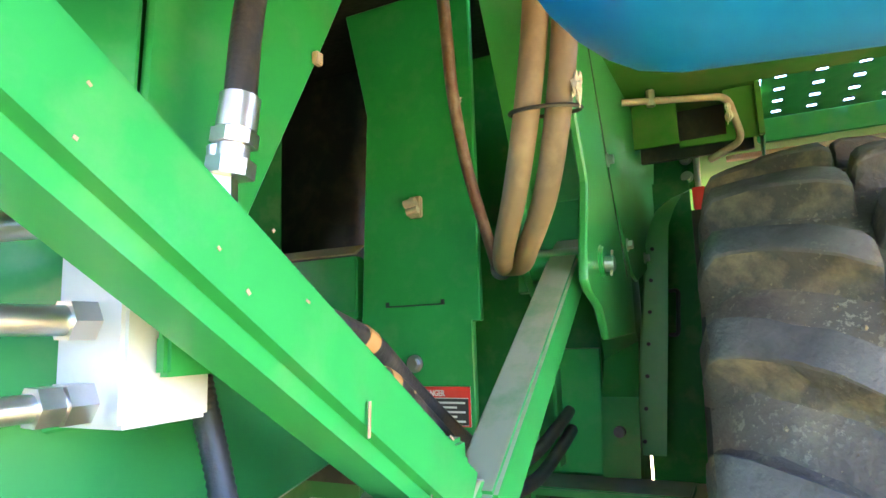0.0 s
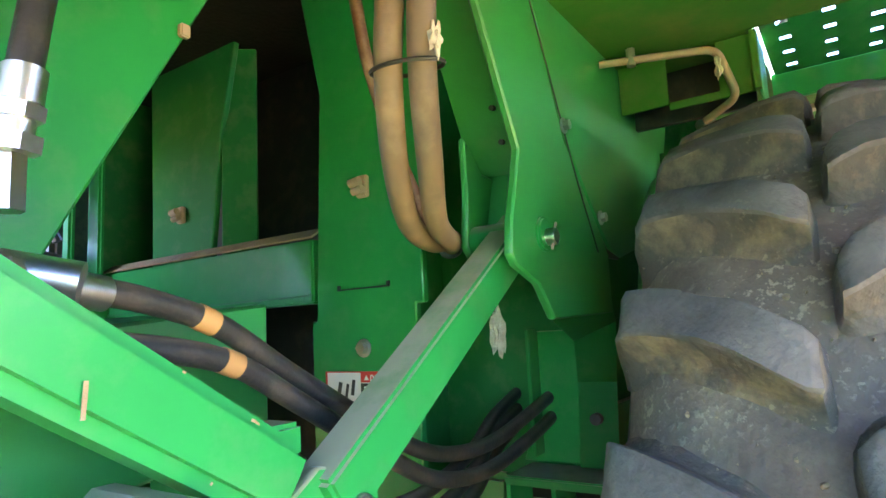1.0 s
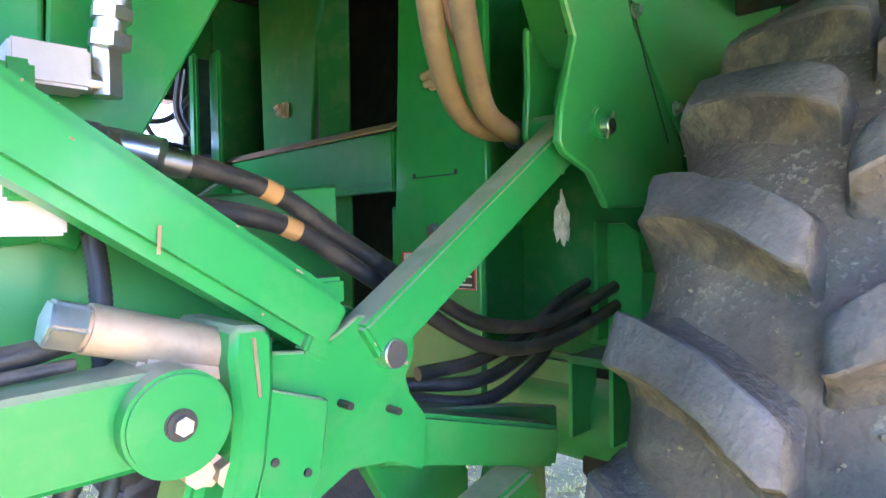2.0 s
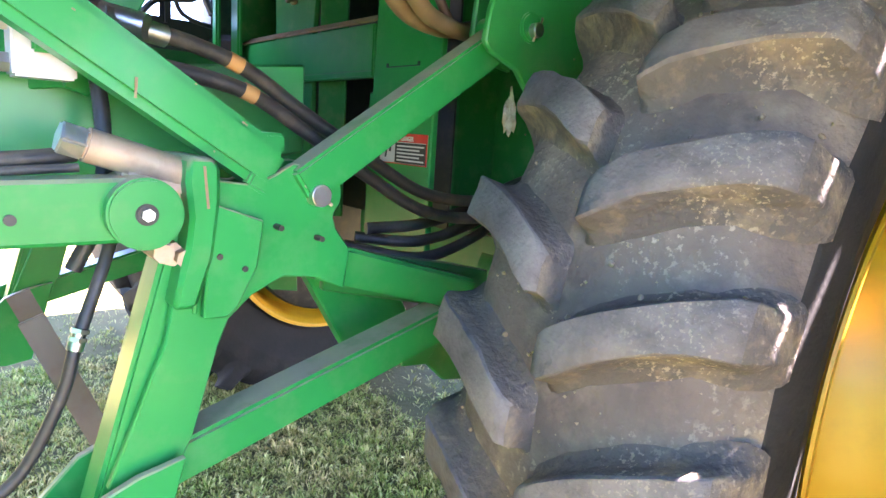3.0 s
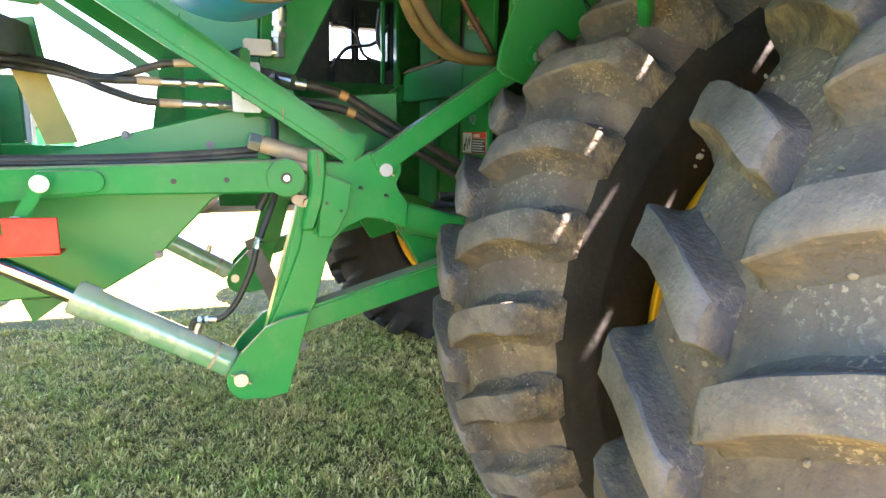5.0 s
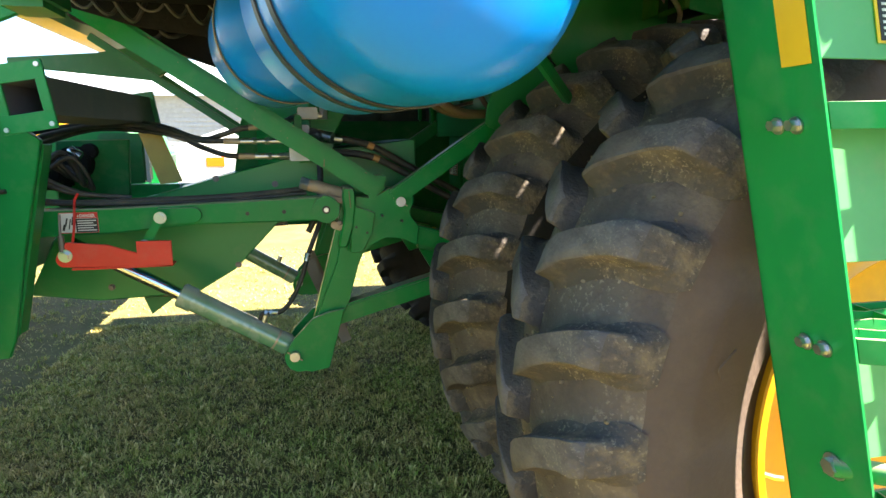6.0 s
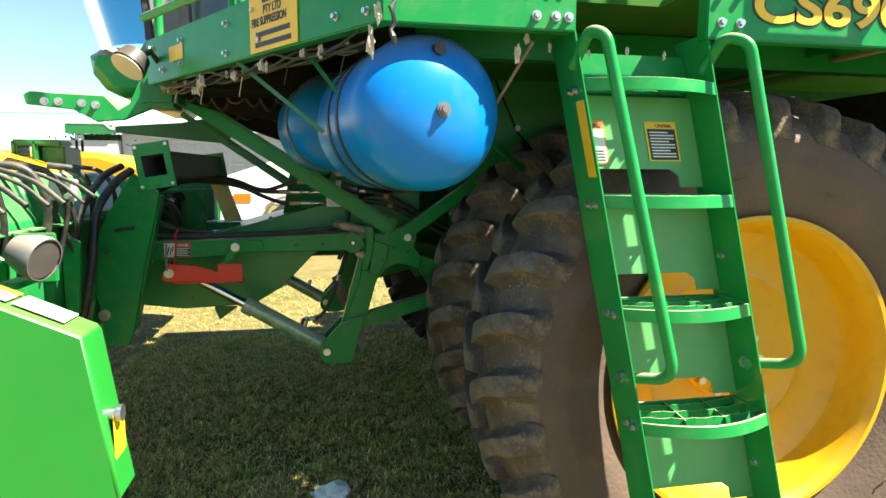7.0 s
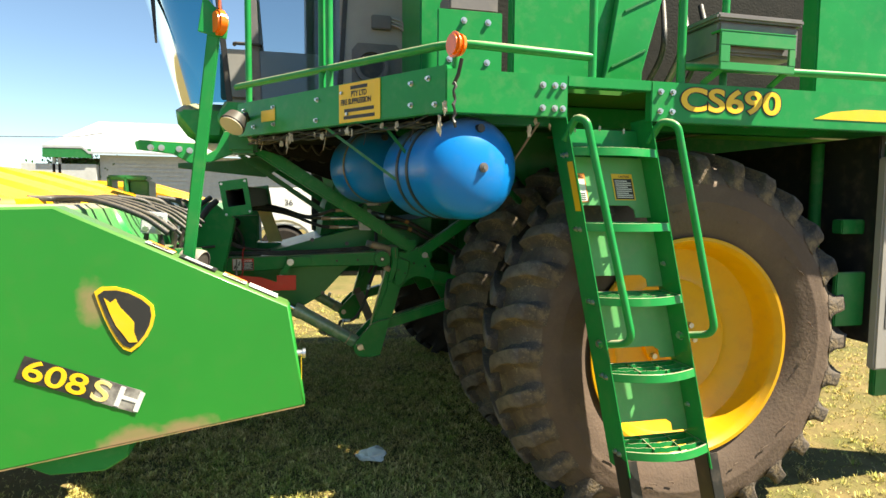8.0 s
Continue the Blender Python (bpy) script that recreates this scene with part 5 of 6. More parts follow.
def row_units():
    t = thing("row_units", "green row-unit covers of the header with yellow hoods", "header")
    for k in (0, 1, 2, 3, 7, 8):
        y = -1.70 + 0.62 * k
        cover = part("cover", plate([(-0.74, 1.40), (-0.80, 1.50), (-0.84, 1.600), (-1.10, 1.60), (-1.9, 1.45), (-1.9, 0.8), (-0.80, 0.8), (-0.74, 1.1)], y, y + 0.56, 0.02), GREEN, t)
        part("cover_flange", box(-0.83, -0.70, y + 0.02, y + 0.54, 1.375, 1.385, 0.003), GREEN, cover)
        part("cover_rib", plate([(-0.735, 1.36), (-0.66, 1.30), (-0.68, 1.0), (-0.735, 0.95)], y + 0.10, y + 0.12, 0.003), GREEN, cover)
        part("hood", plate([(-0.98, 1.605), (-1.20, 1.675), (-1.58, 1.785), (-2.4, 1.80), (-2.8, 1.6), (-2.8, 1.0), (-1.2, 1.3)], y + 0.06, y + 0.5, 0.05), YELLOW, t, "yellow plastic hood")
    part("side_board", plate([(-0.366, 1.565), (-0.264, 1.565), (-0.246, 1.515), (-0.17, 1.295), (-0.275, 1.285), (-0.347, 1.512)], 1.0, 1.02, 0.002), PLANK, t, "pale yellow board at the row unit side")
    part("board_bracket", box(-0.74, -0.18, 0.985, 1.045, 1.235, 1.285, 0.004), GREEN, t)
    return t


# ---- cab ----
def cab():
    t = thing("cab", "green and glass operator cab with dark pillars", "cab")
    Y = 0.20
    part("base", plate([(-0.50, 2.26), (-0.56, 2.14), (-0.50, 2.02), (0.22, 2.02), (0.22, 2.26)], Y - 0.02, 1.94, 0.02), GREEN, t)
    part("nose", plate([(-0.49, 2.26), (-0.82, 2.26), (-0.86, 2.16), (-0.74, 2.0), (-0.52, 2.0)], Y + 0.20, 1.74, 0.05), GREEN, t)
    part("front_post", bar((-0.475, Y, 2.24), (-0.60, Y, 3.6), 0.035, 0.04, 0.006), BLACK, t, "dark window post")
    part("door_post", bar((-0.30, Y, 2.24), (-0.36, Y, 3.6), 0.05, 0.05, 0.006), GREY_PLASTIC, t)
    part("door_handle", tube(rounded_path([(-0.44, Y - 0.02, 2.60), (-0.44, Y - 0.06, 2.60), (-0.28, Y - 0.06, 2.60), (-0.28, Y - 0.02, 2.60)], 0.02), 0.011, 8), BLACK, t)
    part("rear_post", bar((0.215, Y, 2.24), (0.30, Y, 3.6), 0.03, 0.05, 0.006), BLACK, t)
    part("side_glass", plate([(-0.30, 2.24), (0.21, 2.24), (0.29, 3.6), (-0.36, 3.6)], Y + 0.012, Y + 0.018, 0), GLASS, t, "tinted side glass").visible_shadow = False
    # the curved corner of the windscreen
    bm = bmesh.new()
    rows = []
    for k in range(9):
        a = radians(90 * k / 8)
        rows.append([bm.verts.new((-0.48 - 0.36 * math.sin(a) - rake * 0.42 * (0.45 + 0.55 * math.sin(a)), Y + 0.55 * (1 - math.cos(a)), 2.24 + 1.36 * rake)) for rake in (0, 1)])
    for a, b in zip(rows, rows[1:]):
        bm.faces.new((a[0], b[0], b[1], a[1]))
    part("windscreen", bm, GLASS_BLUE, t, "tinted curved windscreen").visible_shadow = False
    part("roof", box(-1.15, 0.8, Y - 0.15, 2.0, 3.6, 3.82, 0.06), GREEN, t)
    part("rear_panel", box(0.225, 0.735, Y - 0.01, 1.9, 2.16, 3.6, 0.02), GREY_PANEL, t, "grey moulded panel")
    part("inlet_recess", plate([(0.30, 2.40), (0.30, 2.62), (0.34, 2.67), (0.60, 2.67), (0.63, 2.63), (0.63, 2.40)], Y - 0.016, Y - 0.011, 0.002), GREY_PLASTIC, t)
    part("inlet", lathe([(0.115, -0.012), (0.115, -0.03), (0.088, -0.03), (0.085, 0.04), (0.001, 0.04)], 32, Matrix.Translation((0.43, Y - 0.01, 2.52))), GREY_PLASTIC, t, "round air inlet")
    part("inlet_core", rod((0.43, Y - 0.012, 2.52), (0.43, Y - 0.018, 2.52), 0.08, 28), BLACK, t)
    jb = part("junction_box", box(0.43, 0.56, Y - 0.05, Y - 0.011, 2.76, 2.85, 0.006), GREY_PLASTIC, t, "grey junction box")
    for k in range(3):
        part("cable", tube(smooth_path([(0.56, Y - 0.03, 2.84 - 0.02 * k), (0.64, Y - 0.05, 2.80 - 0.02 * k), (0.70, Y - 0.04, 2.66), (0.71, Y - 0.03, 2.5)]), 0.008, 8), GREY_PANEL, jb)
    part("seat", joined(box(-0.20, 0.12, 0.7, 1.3, 2.45, 2.62, 0.05), box(0.02, 0.18, 0.7, 1.3, 2.5, 3.3, 0.05)), GREY_PLASTIC, t)
    part("console", box(-0.55, 0.2, 0.35, 0.55, 2.26, 2.62, 0.04), GREY_PANEL, t)
    part("far_post", bar((-0.30, 1.85, 2.24), (-0.40, 1.85, 3.6), 0.06, 0.05, 0.006), GREY_PLASTIC, t)
    part("wiper", joined(bar((-1.0, 0.45, 3.3), (-0.93, 0.35, 2.62), 0.012, 0.012, 0), bar((-0.96, 0.42, 3.3), (-0.93, 0.35, 2.62), 0.012, 0.012, 0)), BLACK, t)
    return t


def upper_body():
    t = thing("upper_body", "tall green body panels behind the cab", "machine body")
    part("side_panel", box(0.64, 0.80, -0.40, 1.6, 2.15, 4.2, 0.01), GREEN, t)
    part("service_plate", box(0.60, 0.93, -1.02, -1.0, 2.15, 2.56, 0.004), GREEN, t)
    part("body_panel", box(1.0, 1.75, -0.98, -0.9, 2.15, 4.2, 0.01), GREEN, t)
    part("engine_panel", box(2.84, 4.4, -1.02, -0.9, 2.15, 3.3, 0.01), GREEN, t)
    # Near-black box: shade of the open engine bay put into its colour
    part("engine_bay", box(1.0, 4.4, 0.02, 2.2, 2.345, 3.6, 0.01), SHADE_BLACK, t)
    ribbed = part("ribbed_panel", plate([(1.45, 2.155), (1.70, 2.155), (1.715, 2.31), (1.83, 2.73), (1.95, 3.2), (1.75, 3.2), (1.565, 2.70), (1.50, 2.30)], -1.03, -0.99, 0.006), GREEN, t, "green panel with slanted ribs")
    for x, z in ((1.53, 2.33), (1.60, 2.62), (1.70, 2.93)):
        part("rib", bar((x, -1.034, z), (x + 0.20, -1.034, z + 0.10), 0.012, 0.008, 0.002), GREEN_DARK, ribbed)
    for x, z in ((0.731, 2.51), (0.855, 2.508), (0.852, 2.313), (0.66, 2.32)):
        part("service_bolt", hex_bolt((x, -1.02, z), r=0.011), ZINC, t)
    part("filter_box", box(0.66, 0.915, -1.0, -0.8, 2.562, 2.66, 0.01), GREY_PLASTIC, t, "grey filter box")
    for x in (1.64, 1.87):
        part("stay_post", rod((x, -1.47, 2.16), (x, -1.47, 3.3), 0.017, 12), GREEN, t)
    for k in range(5):
        part("engine_pipe", tube(smooth_path([(2.0 + 0.15 * k, -0.1, 2.4), (2.05 + 0.14 * k, -0.25, 2.6), (2.0 + 0.16 * k, -0.3, 2.75), (2.1 + 0.15 * k, -0.15, 3.0)]), 0.02 + 0.006 * (k % 2), 10), STEEL if k % 2 else HOSE, t)
    return t


def side_box():
    t = thing("side_box", "grey sheet-metal box low on the machine side", "box")
    part("body", box(2.98, 3.5, -1.38, -1.325, 0.72, 1.88, 0.01), GREY_PANEL, t)
    part("recess", box(3.03, 3.2, -1.383, -1.379, 0.95, 1.35, 0.003), GREY_PLASTIC, t)
    part("skirt", box(2.80, 3.0, -1.28, -1.25, 0.95, 1.25, 0.006), GREEN_DARK, t)
    return t


def toolbox():
    t = thing("toolbox", "grey plastic toolbox in a green bracket on the platform", "toolbox")
    part("bin", box(1.735, 2.165, -1.60, -1.34, 2.285, 2.43, 0.012), GREY_PLASTIC, t)
    lid = part("lid", box(1.72, 2.18, -1.615, -1.32, 2.431, 2.462, 0.01), GREY_PLASTIC, t)
    part("lid_grip", box(1.88, 2.02, -1.55, -1.40, 2.463, 2.475, 0.005), GREY_PLASTIC, lid)
    bracket = part("bracket", joined(box(1.725, 2.12, -1.632, -1.620, 2.318, 2.375, 0.003), box(1.725, 2.12, -1.632, -1.620, 2.21, 2.245, 0.003), box(1.725, 1.775, -1.632, -1.620, 2.245, 2.318, 0.002), box(2.085, 2.12, -1.632, -1.620, 2.245, 2.318, 0.002)), GREEN_LIT_DUSTY, t, "dusty green bracket frame with a long slot")
    part("bracket_lip", box(1.722, 2.123, -1.632, -1.56, 2.376, 2.384, 0.003), GREEN_LIT_DUSTY, bracket)
    for x, d in ((1.765, -0.055), (2.10, -0.03)):
        part("bracket_leg", bar((x + d, -1.53, 2.162), (x, -1.622, 2.235), 0.030, 0.010, 0.003), GREEN, bracket)
    return t


def shed():
    t = tagged(new("shed"), "white corrugated shed with a low gable roof and open end bay", "shed")
    wall = part("wall", box(-9.3, 12, 30.0, 38, 0, 3.75, 0), SHED, t, "white corrugated wall")
    for k in range(16):
        part("wall_rib", box(-8.6, 12, 29.94, 29.998, 0.1 + 0.22 * k, 0.2 + 0.22 * k, 0.0), SHED, wall)
    part("low_wall", box(-12.6, -9.35, 29.5, 30.4, 0, 3.25, 0), SHED, t)
    bm = bmesh.new()
    v = [bm.verts.new(q) for q in ((-11.6, 29.3, 4.0), (-10.1, 33, 5.6), (12.5, 33, 5.6), (12.5, 29.3, 3.75), (-9.6, 29.3, 3.75), (-9.9, 29.3, 4.02), (-11.6, 37, 4.0))]
    bm.faces.new((v[4], v[1], v[2], v[3]))
    bm.faces.new((v[0], v[1], v[4], v[5]))
    bm.faces.new((v[0], v[6], v[1]))
    g = bmesh.ops.extrude_face_region(bm, geom=bm.faces[:])
    bmesh.ops.translate(bm, vec=(0, 0, 0.12), verts=[q for q in g["geom"] if isinstance(q, bmesh.types.BMVert)])
    bmesh.ops.recalc_face_normals(bm, faces=bm.faces)
    part("roof", bm, ROOF, t, "pale metal roof")
    part("fascia", box(-11.6, -9.5, 29.32, 29.4, 3.55, 3.98, 0), GREEN_DARK, t)
    part("bay_shade", box(-11.3, -9.35, 30.45, 30.6, 2.4, 3.6, 0), TIMBER, t)
    for x in (-11.25, -11.0):
        part("bay_post", box(x, x + 0.12, 29.5, 29.62, 0, 3.7, 0), SHED, t)
    return t


def distant_bush():
    rng = np.random.default_rng(3)
    bm = bmesh.new()
    for _ in range(700):
        c = Vector((-10.3 + 0.8 * rng.normal(), 30.2 + 0.1 * rng.normal(), 3.2 + 0.25 * rng.normal()))
        m = Matrix.Translation(c) @ Euler(rng.uniform(0, 6, 3)).to_matrix().to_4x4()
        bm.faces.new([bm.verts.new(m @ Vector(q)) for q in ((-0.1, 0, 0), (0, -0.05, 0), (0.1, 0, 0), (0, 0.05, 0))])
    t = tagged(new("bush"), "green leafy bush showing behind the open bay", "bush")
    part("crown", bm, LEAF, t)
    part("trunk", rod((-10.3, 30.25, 0), (-10.3, 30.25, 3.0), 0.08, 8, 0.05), TIMBER, t)


def power_line():
    t = tagged(new("power_line"), "thin overhead cable to the shed with a pole", "cable")
    part("cable", tube(smooth_path([(-40, 34, 5.5), (-25, 31, 4.6), (-12, 30, 4.55), (-9, 29.4, 4.75)]), 0.02, 5), BLACK, t)
    part("pole", rod((-40, 34, 0), (-40, 34, 6), 0.12, 8), TIMBER, t)


ground_sheet()
wheel("outer front wheel with muddy lugged tyre and yellow rim", -1.050, phase=-5.4, dusty=True)
wheel("inner front wheel with muddy lugged tyre and yellow rim", -0.188, phase=-2.2, dish=0.10)
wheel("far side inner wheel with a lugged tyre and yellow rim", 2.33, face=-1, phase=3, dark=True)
wheel("far side outer wheel with a lugged tyre and yellow rim", 3.2, face=1, phase=1, detail=False)
MIRROR = Matrix.Translation((0, 2.14, 0)) @ Matrix.Diagonal((1, -1, 1, 1))
copy_thing(linkage(), MIRROR)["label"] = "green lift linkage on the far side of the machine"
copy_thing(lift_cylinder(), MIRROR)
lock_bracket()
feeder()
duct()
front_mount()
chassis()
_, D, N = platform()
platform_sign(D, N)
ladder()
A = Vector((0.675, -1.54, 1.765))
AX = Vector((-0.20, 0.98, 0.0)).normalized()
tank("round-ended blue steel tank strapped under the platform", A, A + AX * 0.72)
tank("second blue steel tank behind the first under the platform", A + AX * 1.16 + Vector((0, 0, 0.062)), A + AX * 1.71 + Vector((0, 0, 0.062)), 0.22, (0.13,), TAN_HOSE)
header()
marker_post()
platform_lamp()
row_units()
cab()
upper_body()
toolbox()
side_box()
shed()
distant_bush()
power_line()
grass_blades()


# ---- hydraulics ----
def crimp(a, b, r):
    """A hose end: a crimped steel sleeve with two nuts."""
    a, b = Vector(a), Vector(b)
    return joined(rod(a, a.lerp(b, 0.45), r * 1.25, 16, bevel=0.002), rod(a.lerp(b, 0.45), a.lerp(b, 0.62), r * 1.45, 6), rod(a.lerp(b, 0.62), a.lerp(b, 0.80), r, 14), rod(a.lerp(b, 0.80), b, r * 1.5, 6))


def hose(name, label, points, r, mat=None, ends=(), bands=(), ribs=0.0, n=10):
    t = thing(name, label, "hose")
    path = smooth_path(points, n)
    part("line", tube(path, r, 14, ribs), mat or HOSE, t)
    for a, b in ends:
        part("fitting", crimp(a, b, r), ZINC, t, "zinc-plated hose fitting")
    for s in bands:
        i = int(s * (len(path) - 1))
        d = (path[i + 1] - path[i]).normalized()
        part("band", rod(path[i] - d * 0.014, path[i] + d * 0.014, r * 1.07, 16), ORANGE_BAND, t, "orange label band")
    return t


def valve_block():
    t = thing("valve_block", "grey aluminium valve block bolted to the feeder", "valve block")
    t.matrix_basis = pose(0, -0.03, 0)
    part("block", box(0.375, 0.462, 0.47, 0.555, 1.407, 1.560, 0.004), ALLOY, t)
    part("upper_block", box(0.415, 0.50, 0.50, 0.56, 1.585, 1.635, 0.004), ALLOY, t)
    part("mount_ear", joined(box(0.40, 0.432, 0.452, 0.468, 1.47, 1.60, 0.006), box(0.40, 0.56, 0.452, 0.468, 1.445, 1.48, 0.004)), GREEN, t)
    part("ear_bolt", hex_bolt((0.416, 0.452, 1.495), r=0.015, h=0.02), ZINC, t)
    for z, x0 in ((1.428, 0.232), (1.492, 0.175)):
        part("sleeve", rod((x0 - 0.003, 0.509, z), (x0 - 0.070, 0.504, z + 0.001), 0.0135, 16, bevel=0.002), RUSTY, t, "brown worn hose sleeve")
        part("ferrule", joined(rod((x0 - 0.002, 0.512, z), (x0 + 0.052, 0.512, z), 0.0135, 16, bevel=0.002), rod((x0 + 0.052, 0.512, z), (x0 + 0.066, 0.512, z), 0.0165, 6)), ZINC, t, "zinc-plated ferrule")
        part("fitting", joined(rod((x0 + 0.066, 0.512, z), (x0 + 0.10, 0.512, z), 0.0105, 14), rod((x0 + 0.10, 0.512, z), (x0 + 0.118, 0.512, z), 0.0165, 6), rod((x0 + 0.118, 0.512, z), (0.355, 0.512, z), 0.012, 14), rod((0.353, 0.512, z), (0.377, 0.512, z), 0.0175, 6)), ZINC, t, "zinc-plated fitting")
    part("sleeve", rod((0.272, 0.515, 1.552), (0.207, 0.510, 1.549), 0.0125, 16, bevel=0.002), RUSTY, t, "brown worn hose sleeve")
    part("fitting", joined(rod((0.271, 0.515, 1.552), (0.35, 0.52, 1.57), 0.012, 14), rod((0.35, 0.52, 1.57), (0.42, 0.53, 1.60), 0.014, 6)), ZINC, t, "zinc-plated fitting")
    part("elbow", joined(rod((0.49, 0.53, 1.60), (0.53, 0.53, 1.60), 0.015, 12), rod((0.525, 0.53, 1.585), (0.525, 0.53, 1.65), 0.019, 6), rod((0.525, 0.53, 1.65), (0.525, 0.53, 1.68), 0.014, 12)), ZINC, t)
    part("side_port", joined(rod((0.46, 0.50, 1.525), (0.50, 0.48, 1.518), 0.026, 6), rod((0.50, 0.48, 1.518), (0.56, 0.44, 1.504), 0.022, 16)), ZINC, t)
    return t


valve_block()
hose("pressure_hose", "black hydraulic hose with an orange band, dusty", [(0.575, 0.437, 1.502), (0.65, 0.445, 1.490), (0.745, 0.450, 1.460), (0.87, 0.46, 1.39), (1.05, 0.47, 1.295), (1.22, 0.47, 1.215), (1.42, 0.47, 1.195), (1.62, 0.46, 1.235), (1.80, 0.455, 1.28)], 0.0152,
     ends=(((0.60, 0.441, 1.497), (0.50, 0.432, 1.51)),), bands=(0.236,))
hose("return_hose", "black hydraulic hose with an orange band, dusty", [(0.50, 0.415, 1.445), (0.62, 0.425, 1.440), (0.744, 0.430, 1.415), (0.86, 0.44, 1.355), (1.03, 0.45, 1.26), (1.20, 0.45, 1.175), (1.40, 0.455, 1.15), (1.62, 0.455, 1.185), (1.80, 0.45, 1.235)], 0.0152, bands=(0.25,))
for points in ([(0.165, 0.474, 1.429), (0.105, 0.470, 1.436), (0.0, 0.53, 1.472), (-0.06, 0.60, 1.497), (-0.16, 0.72, 1.525), (-0.30, 0.80, 1.545), (-0.44, 0.66, 1.548), (-0.53, 0.42, 1.50), (-0.57, 0.24, 1.45)],
               [(0.108, 0.475, 1.493), (0.03, 0.50, 1.494), (-0.05, 0.59, 1.508), (-0.16, 0.70, 1.543), (-0.30, 0.78, 1.565), (-0.44, 0.63, 1.56), (-0.52, 0.38, 1.52), (-0.57, 0.22, 1.48)],
               [(0.212, 0.481, 1.549), (0.17, 0.48, 1.543), (0.10, 0.49, 1.520), (0.03, 0.53, 1.503), (-0.05, 0.62, 1.515), (-0.16, 0.74, 1.553), (-0.30, 0.82, 1.58), (-0.46, 0.68, 1.57), (-0.60, 0.42, 1.53)]):
    hose("feed_hose", "black hydraulic hose running to the header", points, 0.0115)
for k in range(2):
    hose("mount_hose", "thin black hose looping behind the header mount", [(-0.60, 0.35, 1.42 - 0.02 * k), (-0.535, 0.30, 1.365 - 0.02 * k), (-0.45, 0.31, 1.315 - 0.012 * k), (-0.36, 0.345, 1.285), (-0.24, 0.352, 1.274)], 0.009)
hose("upright_hose", "black hydraulic hose with a crimped steel end", [(0.527, 0.475, 1.72), (0.545, 0.48, 1.84), (0.575, 0.48, 1.97), (0.62, 0.47, 2.14)], 0.0175, ends=(((0.530, 0.476, 1.735), (0.525, 0.486, 1.645)),))
hose("ribbed_conduit", "black ribbed conduit hanging by the valve block", [(0.492, 0.50, 1.47), (0.50, 0.485, 1.40), (0.50, 0.46, 1.32), (0.485, 0.42, 1.20), (0.44, 0.42, 1.10)], 0.0125, ribs=0.10, n=22)
hose("arm_hose", "black hose lying along the lift arm", [(0.44, 0.36, 1.296), (0.36, 0.35, 1.285), (0.1, 0.34, 1.268), (-0.2, 0.33, 1.262), (-0.5, 0.33, 1.262), (-0.66, 0.30, 1.30)], 0.013)
hose("arm_line", "thin black line lying along the lift arm", [(0.44, 0.335, 1.276), (0.1, 0.325, 1.256), (-0.3, 0.32, 1.252), (-0.62, 0.32, 1.262)], 0.007)
hose("cylinder_hose", "black hose from the lift cylinder up to the crank", [(0.222, 0.365, 0.735), (0.232, 0.36, 0.762), (0.258, 0.35, 0.766), (0.306, 0.34, 0.770), (0.355, 0.34, 0.815), (0.406, 0.34, 0.919), (0.429, 0.345, 0.998), (0.472, 0.37, 1.103), (0.50, 0.40, 1.17)], 0.010, ends=(((0.30, 0.341, 0.769), (0.245, 0.354, 0.767)), ((0.425, 0.344, 0.985), (0.436, 0.348, 1.02))))
for k in range(2):
    t = hose("cooling_hose", "thick tan dust-covered hose hanging from above", [(0.80 + 0.012 * k, 0.20 - 0.041 * k, 2.13), (0.845 + 0.012 * k, 0.235 - 0.041 * k, 1.92), (0.867 + 0.02 * k, 0.262 - 0.041 * k, 1.79), (0.935 + 0.03 * k, 0.31 - 0.040 * k, 1.685), (1.05 + 0.03 * k, 0.375 - 0.034 * k, 1.618), (1.19 + 0.02 * k, 0.43 - 0.03 * k, 1.605), (1.37, 0.50, 1.63 - 0.01 * k)], 0.0195, TAN_HOSE)
    part("grommet", rod((1.345, 0.492, 1.625 - 0.01 * k), (1.375, 0.502, 1.631 - 0.01 * k), 0.026, 14, bevel=0.003), BLACK, t, "black rubber grommet")
t = thing("cable_tie", "black cable tie round the tan hoses", "cable tie")
part("loop", tube([Vector((0.876, 0.238, 1.783)) + 0.052 * math.cos(a) * Vector((0.25, -0.95, 0)) + 0.03 * math.sin(a) * Vector((0.95, 0.25, 0.1)) for a in np.linspace(0, 2 * math.pi, 25)], 0.003, 6), BLACK, t)
hose("brake_line", "brown braided line behind the tan hoses", [(0.99, 0.455, 2.2), (1.04, 0.465, 2.03), (1.08, 0.475, 1.93), (1.16, 0.485, 1.80), (1.28, 0.48, 1.62)], 0.012, COPPER)
for k in range(3):
    hose("axle_hose", "dusty black hose curving into the axle", [(1.10, 0.55 + 0.05 * k, 1.12 - 0.03 * k), (1.25, 0.52, 1.13 - 0.045 * k), (1.45, 0.53, 1.17 - 0.045 * k), (1.62, 0.56, 1.225 - 0.04 * k), (1.80, 0.58, 1.265 - 0.04 * k)], 0.015)


